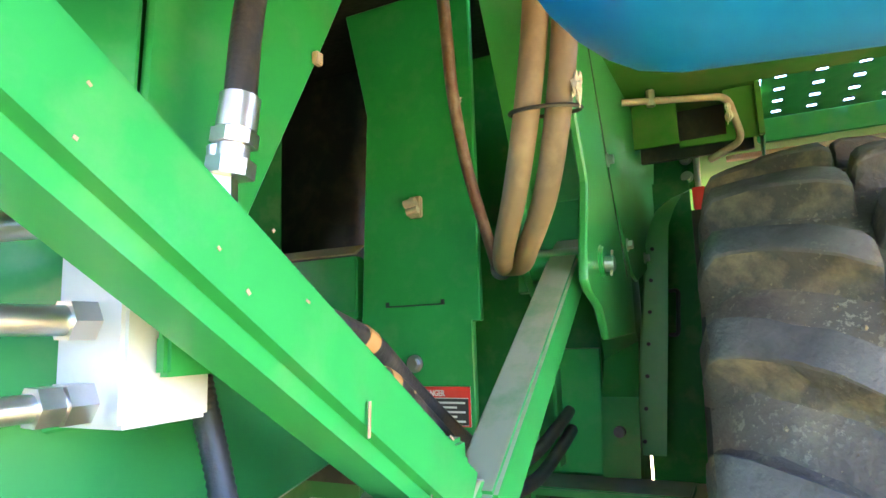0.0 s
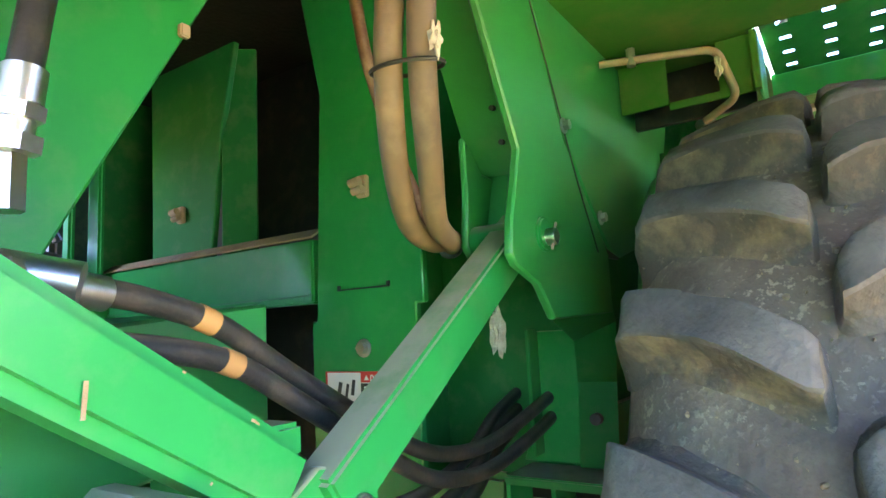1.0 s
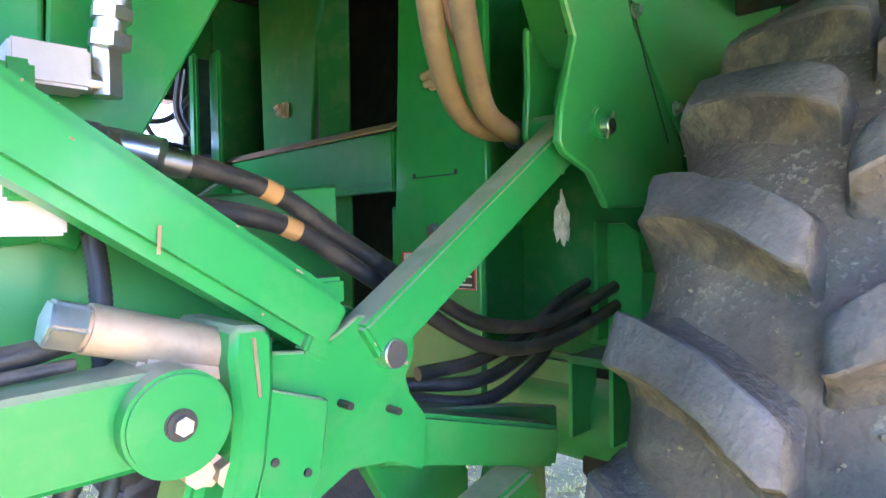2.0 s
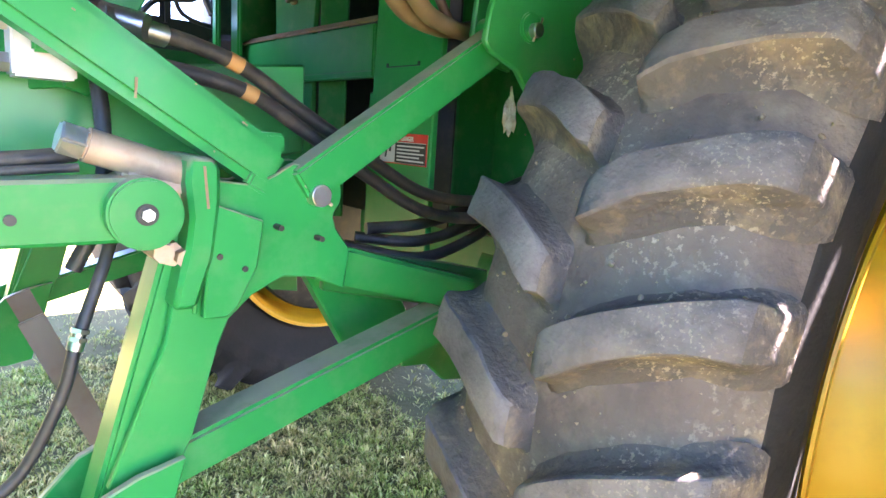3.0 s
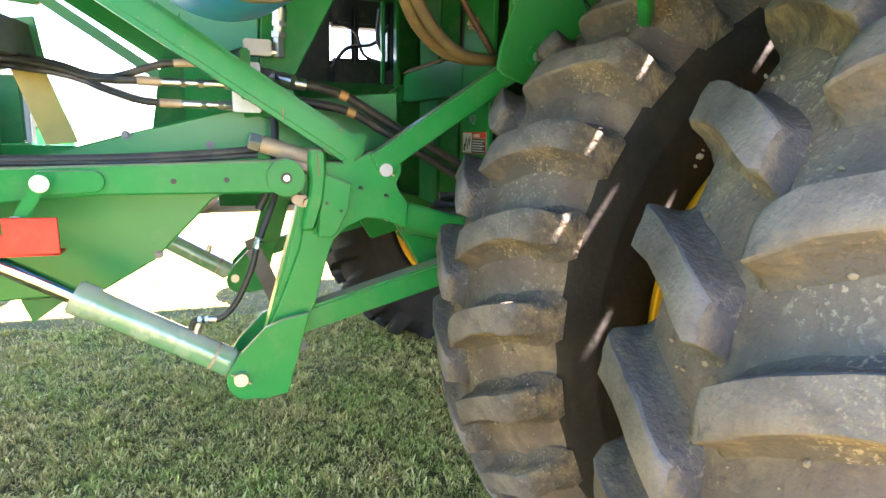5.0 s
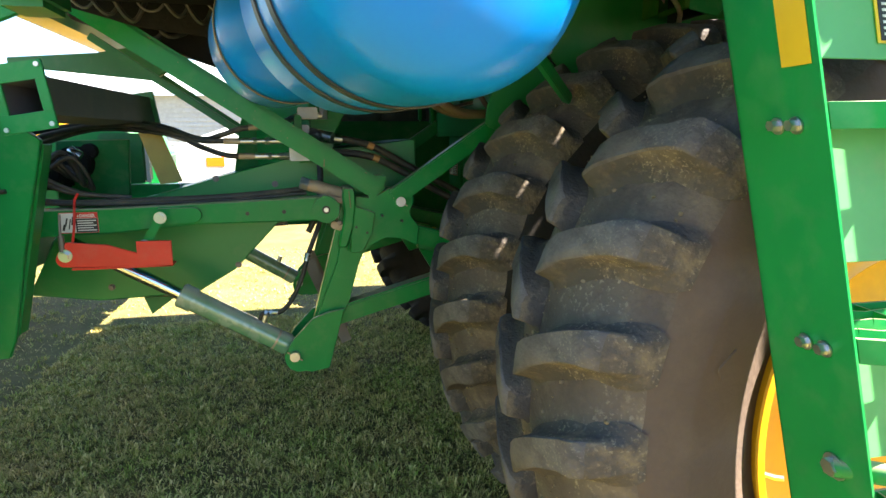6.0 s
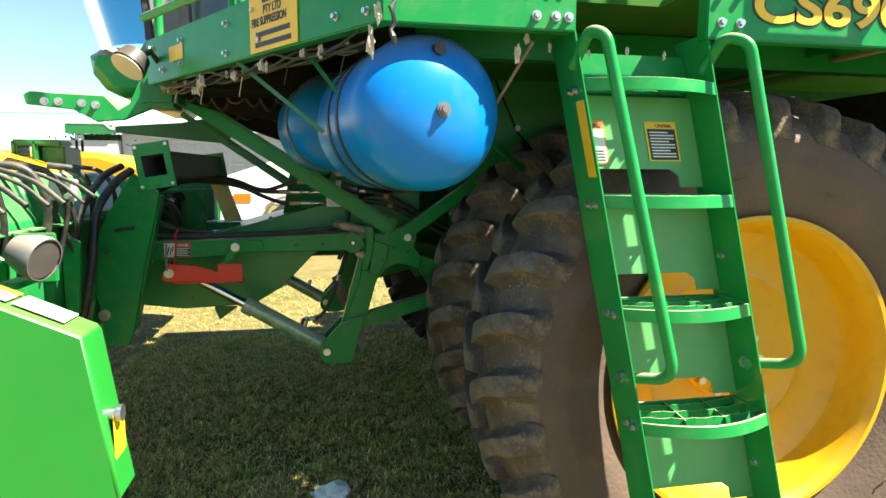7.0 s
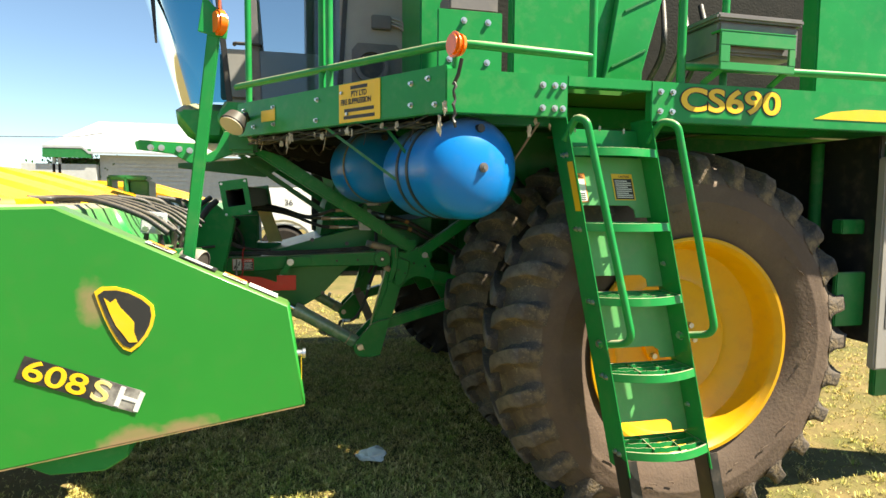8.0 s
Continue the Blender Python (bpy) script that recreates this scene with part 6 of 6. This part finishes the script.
# ---- labels, clips and lint ----
def danger_label(m, w, h, name="danger_label"):
    t = thing(name, "white, red and black danger label with a warning picture", "label")
    part("ground", sheet(m, 0, w, 0, h, 0.0005), WHITE, t)
    part("head", sheet(m, w * 0.42, w * 0.985, h * 0.72, h * 0.97, 0.002, 0.0008), SIGN_RED, t, "red heading")
    part("field", sheet(m, w * 0.42, w * 0.985, h * 0.04, h * 0.70, 0.002, 0.0008), INK, t, "black text field")
    part("border", joined(sheet(m, 0, w, 0, h * 0.03, 0.002, 0.0009), sheet(m, 0, w, h * 0.97, h, 0.002, 0.0009), sheet(m, 0, w * 0.02, 0, h, 0.002, 0.0009), sheet(m, w * 0.98, w, 0, h, 0.002, 0.0009)), SIGN_RED, t)
    words("DANGER", m @ pose(w * 0.53, h * 0.765, 0.003), h * 0.21, WHITE, t, wide=0.78, bold=0.0004)
    part("triangle", moved(plate([(w * 0.46, h * 0.78), (w * 0.515, h * 0.78), (w * 0.4875, h * 0.9)], -0.0036, -0.003, 0), m @ pose(0, 0, 0, -90)), WHITE, t)
    for k in range(5):
        part("text_bar", sheet(m, w * 0.46, w * (0.95 - 0.08 * (k % 2)), h * (0.11 + 0.115 * k), h * (0.16 + 0.115 * k), 0.003, 0.0006), WHITE, t)
    for x0, x1, z0, z1 in ((0.06, 0.16, 0.15, 0.45), (0.13, 0.20, 0.35, 0.75), (0.22, 0.27, 0.2, 0.7), (0.30, 0.36, 0.4, 0.8)):
        part("picture_bar", moved(box(0, w * (x1 - x0) * 0.6, 0, h * (z1 - z0), 0.002, 0.0028, 0), m @ pose(w * x0, h * z0, 0, 0, 0, -18 + 30 * x0)), INK, t)
    return t


danger_label(facing((1.288, 0.805, 1.275), (0, -1, 0)), 0.25, 0.085)
danger_label(facing((1.338, 1.56, 1.28), (0, -1, 0)), 0.20, 0.10)
danger_label(facing((-0.486, 0.2872, 1.147), (1, 0, 0.0)), 0.136, 0.080)


def panel_clip(y, z, x=1.288):
    t = thing("panel_clip", "rusty spring clip on the front panel", "clip")
    part("spring", joined(box(x - 0.014, x, y - 0.016, y + 0.016, z - 0.025, z + 0.025, 0.003), rod((x - 0.03, y - 0.012, z + 0.008), (x - 0.03, y + 0.016, z + 0.004), 0.010, 10), rod((x - 0.026, y - 0.016, z - 0.010), (x - 0.026, y + 0.012, z - 0.014), 0.009, 10)), RUSTY, t)
    return t


panel_clip(0.673, 1.768)
panel_clip(1.435, 1.82, 1.338)
t = thing("panel_bolt", "zinc-plated bolt in the front panel", "bolt")
part("head", hex_bolt((1.289, 0.690, 1.410), (-1, 0, 0), 0.014), ZINC, t)
t = thing("panel_slot", "pressed slot across the front panel", "slot")
part("line", joined(box(1.2865, 1.2895, 0.616, 0.759, 1.540, 1.543, 0), box(1.286, 1.2895, 0.611, 0.619, 1.540, 1.552, 0), box(1.286, 1.2895, 0.755, 0.763, 1.540, 1.552, 0)), INK, t)


def tuft(at, size, seed, long=2.2):
    """A ragged tuft of cotton lint."""
    rng = random.Random(seed)
    bm = bmesh.new()
    bmesh.ops.create_icosphere(bm, subdivisions=3, radius=size)
    for v in bm.verts:
        k = 0.55 + 0.75 * noise.noise(v.co * (1.6 / size) + Vector((seed, 0, 0))) + 0.4 * rng.random()
        v.co = Vector((v.co.x * k, v.co.y * k, v.co.z * k * long)) + Vector(at)
    t = thing("lint_tuft", "ragged tuft of dirty cotton lint", "lint", "lint caught on the machine")
    part("fibre", bm, LINT, t)


for k, (at, s, lg) in enumerate((((1.50, 0.47, 1.43), 0.017, 4.0), ((0.873, 0.19, 1.81), 0.010, 2.6), ((0.905, 0.20, 1.93), 0.008, 2.0), ((1.20, 0.52, 1.97), 0.012, 0.6), ((1.26, 0.275, 2.10), 0.012, 3.0), ((1.84, 0.0, 2.05), 0.010, 4.0),
                                  ((-0.33, -0.22, 1.98), 0.012, 2.6), ((-0.27, -0.30, 1.97), 0.010, 2.8), ((-0.10, -0.62, 1.95), 0.014, 2.4), ((0.05, -0.85, 1.94), 0.011, 2.2), ((0.16, -1.02, 1.95), 0.012, 2.0), ((0.48, -1.56, 1.93), 0.012, 3.5),
                                  ((0.50, -1.57, 2.00), 0.010, 3.0), ((0.90, -1.48, 1.93), 0.012, 2.4), ((0.92, -1.50, 1.97), 0.008, 2.4), ((-0.15, -0.50, 1.93), 0.010, 2.8), ((-0.38, -0.18, 2.02), 0.02, 1.3), ((0.30, -1.20, 1.96), 0.009, 2.0))):
    tuft(at, s, k + 1, lg)


def litter():
    t = thing("litter", "crumpled white scrap lying on the grass", "litter")
    bm = bmesh.new()
    bmesh.ops.create_icosphere(bm, subdivisions=3, radius=0.07)
    for v in bm.verts:
        n3 = noise.noise_vector(v.co * 22)
        v.co = Vector((v.co.x * 1.3, v.co.y, max(v.co.z, -0.02) * 0.45)) + n3 * 0.03 + Vector((0.36, -0.30, 0.045))
    part("scrap", bm, WHITE, t, smooth=20)


litter()


# ---- underside of the platform ----
def underside():
    t = thing("step_grating", "perforated green walkway strip under the platform edge", "grating")
    bm = bmesh.new()
    x0, x1, y0, y1, z = 1.882, 2.30, -1.49, -0.09, 2.15
    nx, ny = 4, 14
    hx, hy = 0.013, 0.019
    for i in range(nx):
        for j in range(ny):
            ax, bx = x0 + (x1 - x0) * i / nx, x0 + (x1 - x0) * (i + 1) / nx
            ay, by = y0 + (y1 - y0) * j / ny, y0 + (y1 - y0) * (j + 1) / ny
            cx, cy = (ax + bx) / 2, (ay + by) / 2
            o = [bm.verts.new(q) for q in ((ax, ay, z), (bx, ay, z), (bx, by, z), (ax, by, z))]
            h = [bm.verts.new((cx + hx * c, cy + hy * s, z + 0.004)) for c, s in ((-0.7, -0.7), (0.7, -0.7), (0.7, 0.7), (-0.7, 0.7))]
            for k in range(4):
                bm.faces.new((o[k], o[(k + 1) % 4], h[(k + 1) % 4], h[k]))
    bmesh.ops.remove_doubles(bm, verts=bm.verts, dist=1e-5)
    part("tread", bm, GREEN, t)
    part("riser_beam", box(2.301, 2.322, -1.49, -0.08, 2.072, 2.155, 0.003), GREEN, t)
    part("edge_angle", box(2.42, 2.46, -1.48, 0.02, 2.06, 2.075, 0.002), RUSTY, t, "dusty edge angle")
    part("hanger_sheet", box(1.90, 1.908, 0.135, 0.262, 2.0, 2.134, 0.001), DECK, t)
    part("hanger_sheet", box(1.90, 1.908, -0.08, 0.01, 1.985, 2.134, 0.001), DECK, t)
    part("hanger_lip", box(1.90, 1.908, 0.01, 0.135, 1.985, 2.005, 0.001), DECK, t)
    part("hanger_flange", box(1.88, 1.90, -0.085, -0.07, 1.985, 2.134, 0.001), DECK, t)
    # Black sheet added for the darkness seen through the hanger's hole
    part("hanger_hollow", box(2.02, 2.04, -0.06, 0.26, 1.985, 2.134, 0.001), BLACK, t)
    part("hung_plate", box(2.50, 2.51, 0.125, 0.30, 1.985, 2.134, 0.003), GREEN_SHADED, t)
    for z in (2.035, 2.105):
        part("plate_bolt", hex_bolt((2.50, 0.16, z), (-1, 0, 0), 0.016), ZINC, t)
    part("hanger", plate([(1.91, 2.145), (1.90, 1.98), (2.02, 1.955), (2.06, 2.0), (2.06, 2.145)], -0.085, -0.078, 0.002), GREEN, t)
    return t


underside()


def bent_rod():
    t = thing("bent_rod", "rusty bent steel rod hung under the platform", "rod")
    part("rod", tube(rounded_path([(1.75, 0.265, 2.097), (1.838, 0.0, 2.092), (1.90, -0.03, 1.98), (1.95, 0.06, 1.95)], 0.03), 0.010, 10), RUSTY, t)
    part("clip", rod((1.775, 0.19, 2.08), (1.775, 0.19, 2.125), 0.012, 8), ZINC, t)
    return t


bent_rod()


def axle_shield():
    t = thing("axle_shield", "narrow green guard strip with rivets beside the wheel, light put into its colour", "guard")
    bm = bmesh.new()
    rows = [[bm.verts.new(q) for q in ((a, b, z), (c, d, z), (c + 0.006, d + 0.006, z), (a + 0.006, b + 0.006, z))] for a, b, c, d, z in
            ((2.0, 0.334, 2.0, 0.254, 1.10), (2.0, 0.30, 2.0, 0.225, 1.42), (2.0, 0.262, 2.0, 0.200, 1.72), (2.0, 0.245, 1.99, 0.192, 1.78), (2.02, 0.225, 1.985, 0.170, 1.83), (2.05, 0.18, 2.0, 0.145, 1.872), (2.06, 0.14, 2.01, 0.118, 1.885))]
    for a, b in zip(rows, rows[1:]):
        for k in range(4):
            bm.faces.new((a[k], a[(k + 1) % 4], b[(k + 1) % 4], b[k]))
    bm.faces.new(rows[0][::-1])
    bm.faces.new(rows[-1])
    bmesh.ops.recalc_face_normals(bm, faces=bm.faces)
    # The strip's brightness is painted in by the paler green
    part("strip", bm, GREEN_LIT, t)
    for k in range(7):
        z = 1.14 + 0.095 * k
        part("rivet", rod((1.998, 0.316 - 0.115 * (z - 1.1), z), (1.992, 0.316 - 0.115 * (z - 1.1), z), 0.006, 8), BLACK, t)
    part("grab", tube(rounded_path([(2.0, 0.215, 1.45), (1.97, 0.19, 1.45), (1.97, 0.18, 1.58), (2.0, 0.205, 1.58)], 0.015), 0.006, 8), BLACK, t)
    part("backing", box(2.30, 2.32, 0.145, 0.338, 0.60, 1.98, 0.003), GREEN_SHADED, t)
    return t


t = thing("reflector", "small red reflector above the wheel", "reflector")
part("lens", box(2.46, 2.47, 0.10, 0.145, 1.90, 1.985, 0.003), RED, t)
part("stem", rod((2.475, 0.122, 1.93), (2.475, 0.122, 2.14), 0.012, 10), ZINC, t)
axle_shield()


# ---- nose of the platform ----
def floodlight():
    t = thing("floodlight", "round dusty work light in a black housing", "work light")
    c, d = Vector((-0.39, -0.42, 2.06)), Vector((-0.42, -0.50, -0.75)).normalized()
    part("housing", rod(c - d * 0.02, c + d * 0.05, 0.055, 24, 0.072, bevel=0.004), BLACK, t)
    part("lens", rod(c + d * 0.051, c + d * 0.056, 0.066, 28), LENS, t, "dusty clear lens")
    part("stalk", tube([c, c - d * 0.05 + Vector((0.03, 0.02, 0.0)), (-0.33, -0.25, 2.06)], 0.012, 8), BLACK, t)
    return t


floodlight()


def nose_bracket():
    t = thing("nose_bracket", "bright green bolted bracket arm at the platform nose", "bracket")
    part("arm", plate([(-1.01, 1.96), (-0.98, 1.975), (-0.66, 1.965), (-0.60, 1.90), (-0.55, 1.93), (-0.50, 2.04), (-0.44, 2.05), (-0.44, 1.91), (-0.58, 1.85), (-0.70, 1.84), (-0.80, 1.895), (-1.0, 1.915)], 0.05, 0.075, 0.004), GREEN, t)
    part("arm_top", plate([(-1.01, 1.97), (-0.66, 1.965), (-0.60, 1.90), (-0.60, 1.895), (-0.66, 1.955), (-1.01, 1.96)], 0.076, 0.22, 0.002), GREEN, t)
    part("knuckle", box(-0.46, -0.30, -0.12, 0.10, 1.90, 2.05, 0.02), GREEN_DARK, t)
    for x in (-0.92, -0.86, -0.76, -0.70):
        part("bracket_bolt", hex_bolt((x, 0.05, 1.93 - 0.12 * max(0, x + 0.8)), r=0.013), ZINC, t)
    part("rear_arm", plate([(-0.95, 1.86), (-0.30, 1.80), (-0.10, 1.93), (-0.35, 1.97), (-0.55, 1.93), (-0.95, 1.90)], 1.15, 1.19, 0.004), GREEN_DARK, t)
    return t


nose_bracket()
t = thing("nose_label", "yellow reflective label on the platform nose", "label")
part("strip", sheet(facing(CORNER + D * 1.37 + Vector((0, 0, 2.05)) + N * 0.001, -D), 0, 0.135, 0, 0.06), SIGN_YELLOW, t)

# straps that hang the tanks
t = thing("tank_hanger", "thin dusty green straps from the platform to the tanks", "hanger")
for a, b in (((0.06, -0.85, 1.99), (0.36, -1.22, 1.72)), ((0.30, -1.15, 1.99), (0.43, -1.26, 1.80))):
    part("strap", bar(a, b, 0.014, 0.003, 0.001), GREEN_DARK, t)
t = thing("hanger_prop", "thin grey prop rod behind the ladder", "rod")
part("rod", bar((0.95, -1.47, 1.97), (0.84, -1.33, 1.74), 0.009, 0.009, 0.002), STEEL, t)


# ---- dark machinery under the cab, shade put into its black ----
def cab_machinery():
    t = thing("cab_machinery", "dusty machinery and cables under the cab floor, shade put into the black", "machinery")
    part("casing", plate([(-0.44, 2.13), (-0.44, 1.97), (-0.15, 1.88), (0.20, 1.76), (0.40, 1.80), (0.40, 2.13)], 0.46, 0.545, 0.01), SHADE_BLACK, t)
    part("side_tray", box(-0.40, 0.30, 0.306, 0.45, 2.02, 2.10, 0.01), SHADE_BLACK, t)
    part("side_plate", plate([(-0.44, 2.13), (-0.40, 1.985), (-0.15, 1.915), (0.10, 1.885), (0.30, 1.85), (0.33, 2.13)], 0.302, 0.308, 0.002), SHADE_BLACK, t)
    for k in range(9):
        x = -0.40 + 0.08 * k
        part("loose_wire", tube(smooth_path([(x, 0.27, 2.13), (x + 0.03, 0.25, 2.02 - 0.01 * (k % 4)), (x + 0.09, 0.26, 1.97 - 0.02 * (k % 3)), (x + 0.15, 0.28, 2.05)]), 0.005 + 0.002 * (k % 3), 7), HOSE if k % 3 else STEEL, t)
    for k in range(6):
        x = -0.36 + 0.12 * k
        part("cable", tube(smooth_path([(x, 0.38, 2.02), (x + 0.05, 0.36, 1.94 - 0.02 * (k % 3)), (x + 0.13, 0.40, 1.92 - 0.03 * (k % 2)), (x + 0.20, 0.42, 2.0)]), 0.008 + 0.003 * (k % 2), 8), HOSE, t)
    for k, x in enumerate((-0.30, -0.05, 0.12)):
        part("canister", rod((x, 0.42, 1.99), (x + 0.11, 0.42, 1.985), 0.035, 14, bevel=0.005), SHADE_BLACK if k else STEEL, t)


cab_machinery()


# ---- header plumbing ----
def header_plumbing():
    rng = random.Random(8)
    for k in range(8):
        y = -1.45 + 0.145 * k + 0.05 * rng.random()
        hose("header_hose", "dusty hydraulic hose lying over the row units", [(-1.20 + 0.15 * rng.random(), y + 0.3 * rng.random(), 1.622), (-0.98, y + 0.16 * rng.random(), 1.618 + 0.015 * rng.random()), (-0.82, y, 1.615), (-0.66, y - 0.02, 1.56), (-0.56, y - 0.04, 1.50 - 0.03 * rng.random())], 0.007 + 0.004 * rng.random())
    for x, y, z in ((-0.666, -1.19, 1.522), (-0.70, -0.39, 1.527)):
        t = thing("manifold", "grey aluminium manifold with steel fittings", "manifold")
        part("block", moved(box(-0.05, 0.05, -0.022, 0.022, -0.046, 0.046, 0.004), pose(x, y, z, 0, 6, 10)), ALLOY, t)
        for s, u in ((-0.025, -0.02), (0.028, -0.025), (0.03, 0.02)):
            part("fitting", rod((x + s, y - 0.022, z + u), (x + s, y - 0.05, z + u - 0.003), 0.012, 6), ZINC, t)
        part("hose_tail", tube(smooth_path([(x - 0.03, y, z - 0.045), (x - 0.04, y + 0.01, z - 0.12), (x - 0.01, y + 0.02, z - 0.2), (x + 0.02, y + 0.05, z - 0.3)]), 0.010, 8), HOSE, t)
        part("hose_tail", tube(smooth_path([(x + 0.02, y, z - 0.045), (x + 0.03, y + 0.02, z - 0.14), (x + 0.0, y + 0.06, z - 0.24), (x - 0.05, y + 0.1, z - 0.34)]), 0.010, 8), HOSE, t)
    for k in range(6):
        t = thing("hose_clamp", "dark hose clamp on the row unit cover", "clamp")
        part("body", box(-1.16 + 0.02 * k, -1.06 + 0.02 * k, -1.62 + 0.2 * k, -1.56 + 0.2 * k, 1.60, 1.63, 0.008), GREY_PLASTIC, t)
    t = thing("hose_guard", "dark green arched guard box over the header hoses", "guard")
    part("arch", joined(box(-1.30, -1.27, 0.55, 0.72, 1.58, 1.775, 0.01), box(-1.20, -1.17, 0.55, 0.72, 1.58, 1.775, 0.01), box(-1.30, -1.05, 0.55, 0.72, 1.745, 1.778, 0.01)), GREEN_DARK, t)
    part("box", box(-1.169, -1.05, 0.60, 0.84, 1.60, 1.744, 0.008), GREEN_DARK, t)
    for k in range(5):
        y = -0.95 + 0.27 * k + 0.06 * math.sin(k * 2.2)
        hose("frame_hose", "black hose hanging behind the row units", [(-0.86, y, 1.63), (-0.74, y + 0.03, 1.60), (-0.70 + 0.01 * (k % 3), y + 0.05, 1.48), (-0.72, y + 0.08, 1.30), (-0.76, y + 0.05, 1.12)], 0.011 + 0.004 * (k % 2))
    t = thing("header_light", "round grey work light on the header frame", "work light")
    c, d = Vector((-0.50, -1.12, 1.33)), Vector((0.90, -0.32, -0.28)).normalized()
    part("housing", lathe([(0.012, 0.10), (0.05, 0.085), (0.068, 0.03), (0.072, 0.0), (0.068, -0.012), (0.064, -0.012)], 28, Matrix.Translation(c) @ frame_of((0, 0, 0), -d, (0, 0, 1))[0] @ pose(0, 0, 0, 90)), GREY_PLASTIC, t)
    part("lens", rod(c - d * 0.004, c + d * 0.008, 0.064, 28, bevel=0.003), STEEL, t, "dusty lens")
    part("bracket", joined(box(-0.62, -0.50, -1.02, -1.0, 1.24, 1.40, 0.004), box(-0.62, -0.56, -1.14, -1.0, 1.24, 1.26, 0.003)), GREEN, t)
    hose("drop_hose", "thick black hose dropping behind the header", [(-0.55, 0.02, 1.61), (-0.60, -0.06, 1.55), (-0.66, -0.14, 1.42), (-0.68, -0.18, 1.2), (-0.73, -0.18, 0.95), (-0.80, -0.16, 0.80)], 0.019)
    hose("drop_hose", "thick black hose dropping behind the header", [(-0.58, -0.02, 1.63), (-0.64, -0.12, 1.57), (-0.70, -0.22, 1.42), (-0.73, -0.26, 1.2), (-0.78, -0.26, 0.95), (-0.84, -0.24, 0.80)], 0.016)
    t = thing("header_structure", "dark green main structure of the header", "header")
    part("beam", box(-0.98, -0.80, -1.75, 2.6, 0.92, 1.10, 0.01), GREEN_DARK, t)
    part("upright", box(-0.90, -0.80, -0.05, 0.05, 0.95, 1.55, 0.01), GREEN_DARK, t)


header_plumbing()


# ---- distance ----
def vehicle():
    t = thing("parked_vehicle", "white parked vehicle with a black tyre and an orange lamp", "vehicle")
    part("body", plate([(-2.2, 0.45), (-2.2, 1.25), (-1.5, 1.55), (-0.6, 1.85), (0.4, 1.87), (4.6, 1.87), (4.6, 0.45), (0.35, 0.45), *arc(-0.25, 0.56, 0.60, -5, 185, 12), (-0.85, 0.45)], 9.0, 10.8, 0.05), CAR_WHITE, t)
    for x, y in ((-0.25, 9.14), (3.2, 9.14), (-0.25, 10.66), (3.2, 10.66)):
        w = part("wheel", lathe([(0.28, -0.12), (0.46, -0.13), (0.52, -0.08), (0.52, 0.08), (0.46, 0.13), (0.28, 0.12)], 36, Matrix.Translation((x, y, 0.52))), SIDEWALL, t)
        part("hub_cap", lathe([(0.29, -0.10), (0.2, -0.06), (0.001, -0.05)], 28, Matrix.Translation((x, y, 0.52))), STEEL, w)
    part("side_lamp", box(-1.28, -0.98, 8.985, 8.998, 1.08, 1.24, 0.004), ORANGE, t, "orange lamp")
    words("36", pose(-0.22, 8.993, 1.50, 90), 0.17, INK, t, "fleet_number")
    return t


vehicle()


# ---- loose wiring along the platform nose ----
def cable_loom():
    t = thing("cable_loom", "sagging dark cable loom tied under the platform edge", "cables")
    rng = random.Random(21)
    a, b = Vector((0.46, -1.44, 1.985)), Vector((-0.34, -0.26, 1.985))
    for k in range(6):
        path = []
        for i in range(13):
            u = i / 12
            sag = 0.035 * abs(math.sin(math.pi * (u * 3.0 + 0.17 * k))) + 0.012 * rng.random()
            path.append(a.lerp(b, u) + Vector((0.018 * (k % 3), 0.014 * k, -sag)))
        part("cable", tube(smooth_path(path, 4), 0.004 + 0.0025 * rng.random(), 7), HOSE if k % 3 else BLACK, t)
    for u in (0.08, 0.3, 0.52, 0.75, 0.93):
        q = a.lerp(b, u) + Vector((0.02, 0.03, 0.02))
        part("tie", tube(smooth_path([q, q + Vector((0.01, 0, -0.04)), q + Vector((-0.006, 0.012, -0.085 - 0.05 * rng.random()))]), 0.0022, 5), LINT if u > 0.5 else BLACK, t)
    return t


cable_loom()
for k in range(8):
    u = (k + 0.5 + 0.3 * math.sin(k * 4.1)) / 8
    q = Vector((0.48, -1.50, 1.965)).lerp(Vector((-0.36, -0.24, 1.965)), u)
    tuft(q + Vector((0.012 * math.sin(k * 2.7), 0.03 + 0.02 * math.cos(k * 1.9), -0.012 * (k % 3))), 0.005 + 0.004 * (k % 4 == 1), 40 + k, 1.8 + 1.4 * (k % 3))
for k in range(5):
    tuft((1.0 + 0.12 * k, -1.47, 1.955 - 0.01 * (k % 2)), 0.006, 70 + k, 2.4)
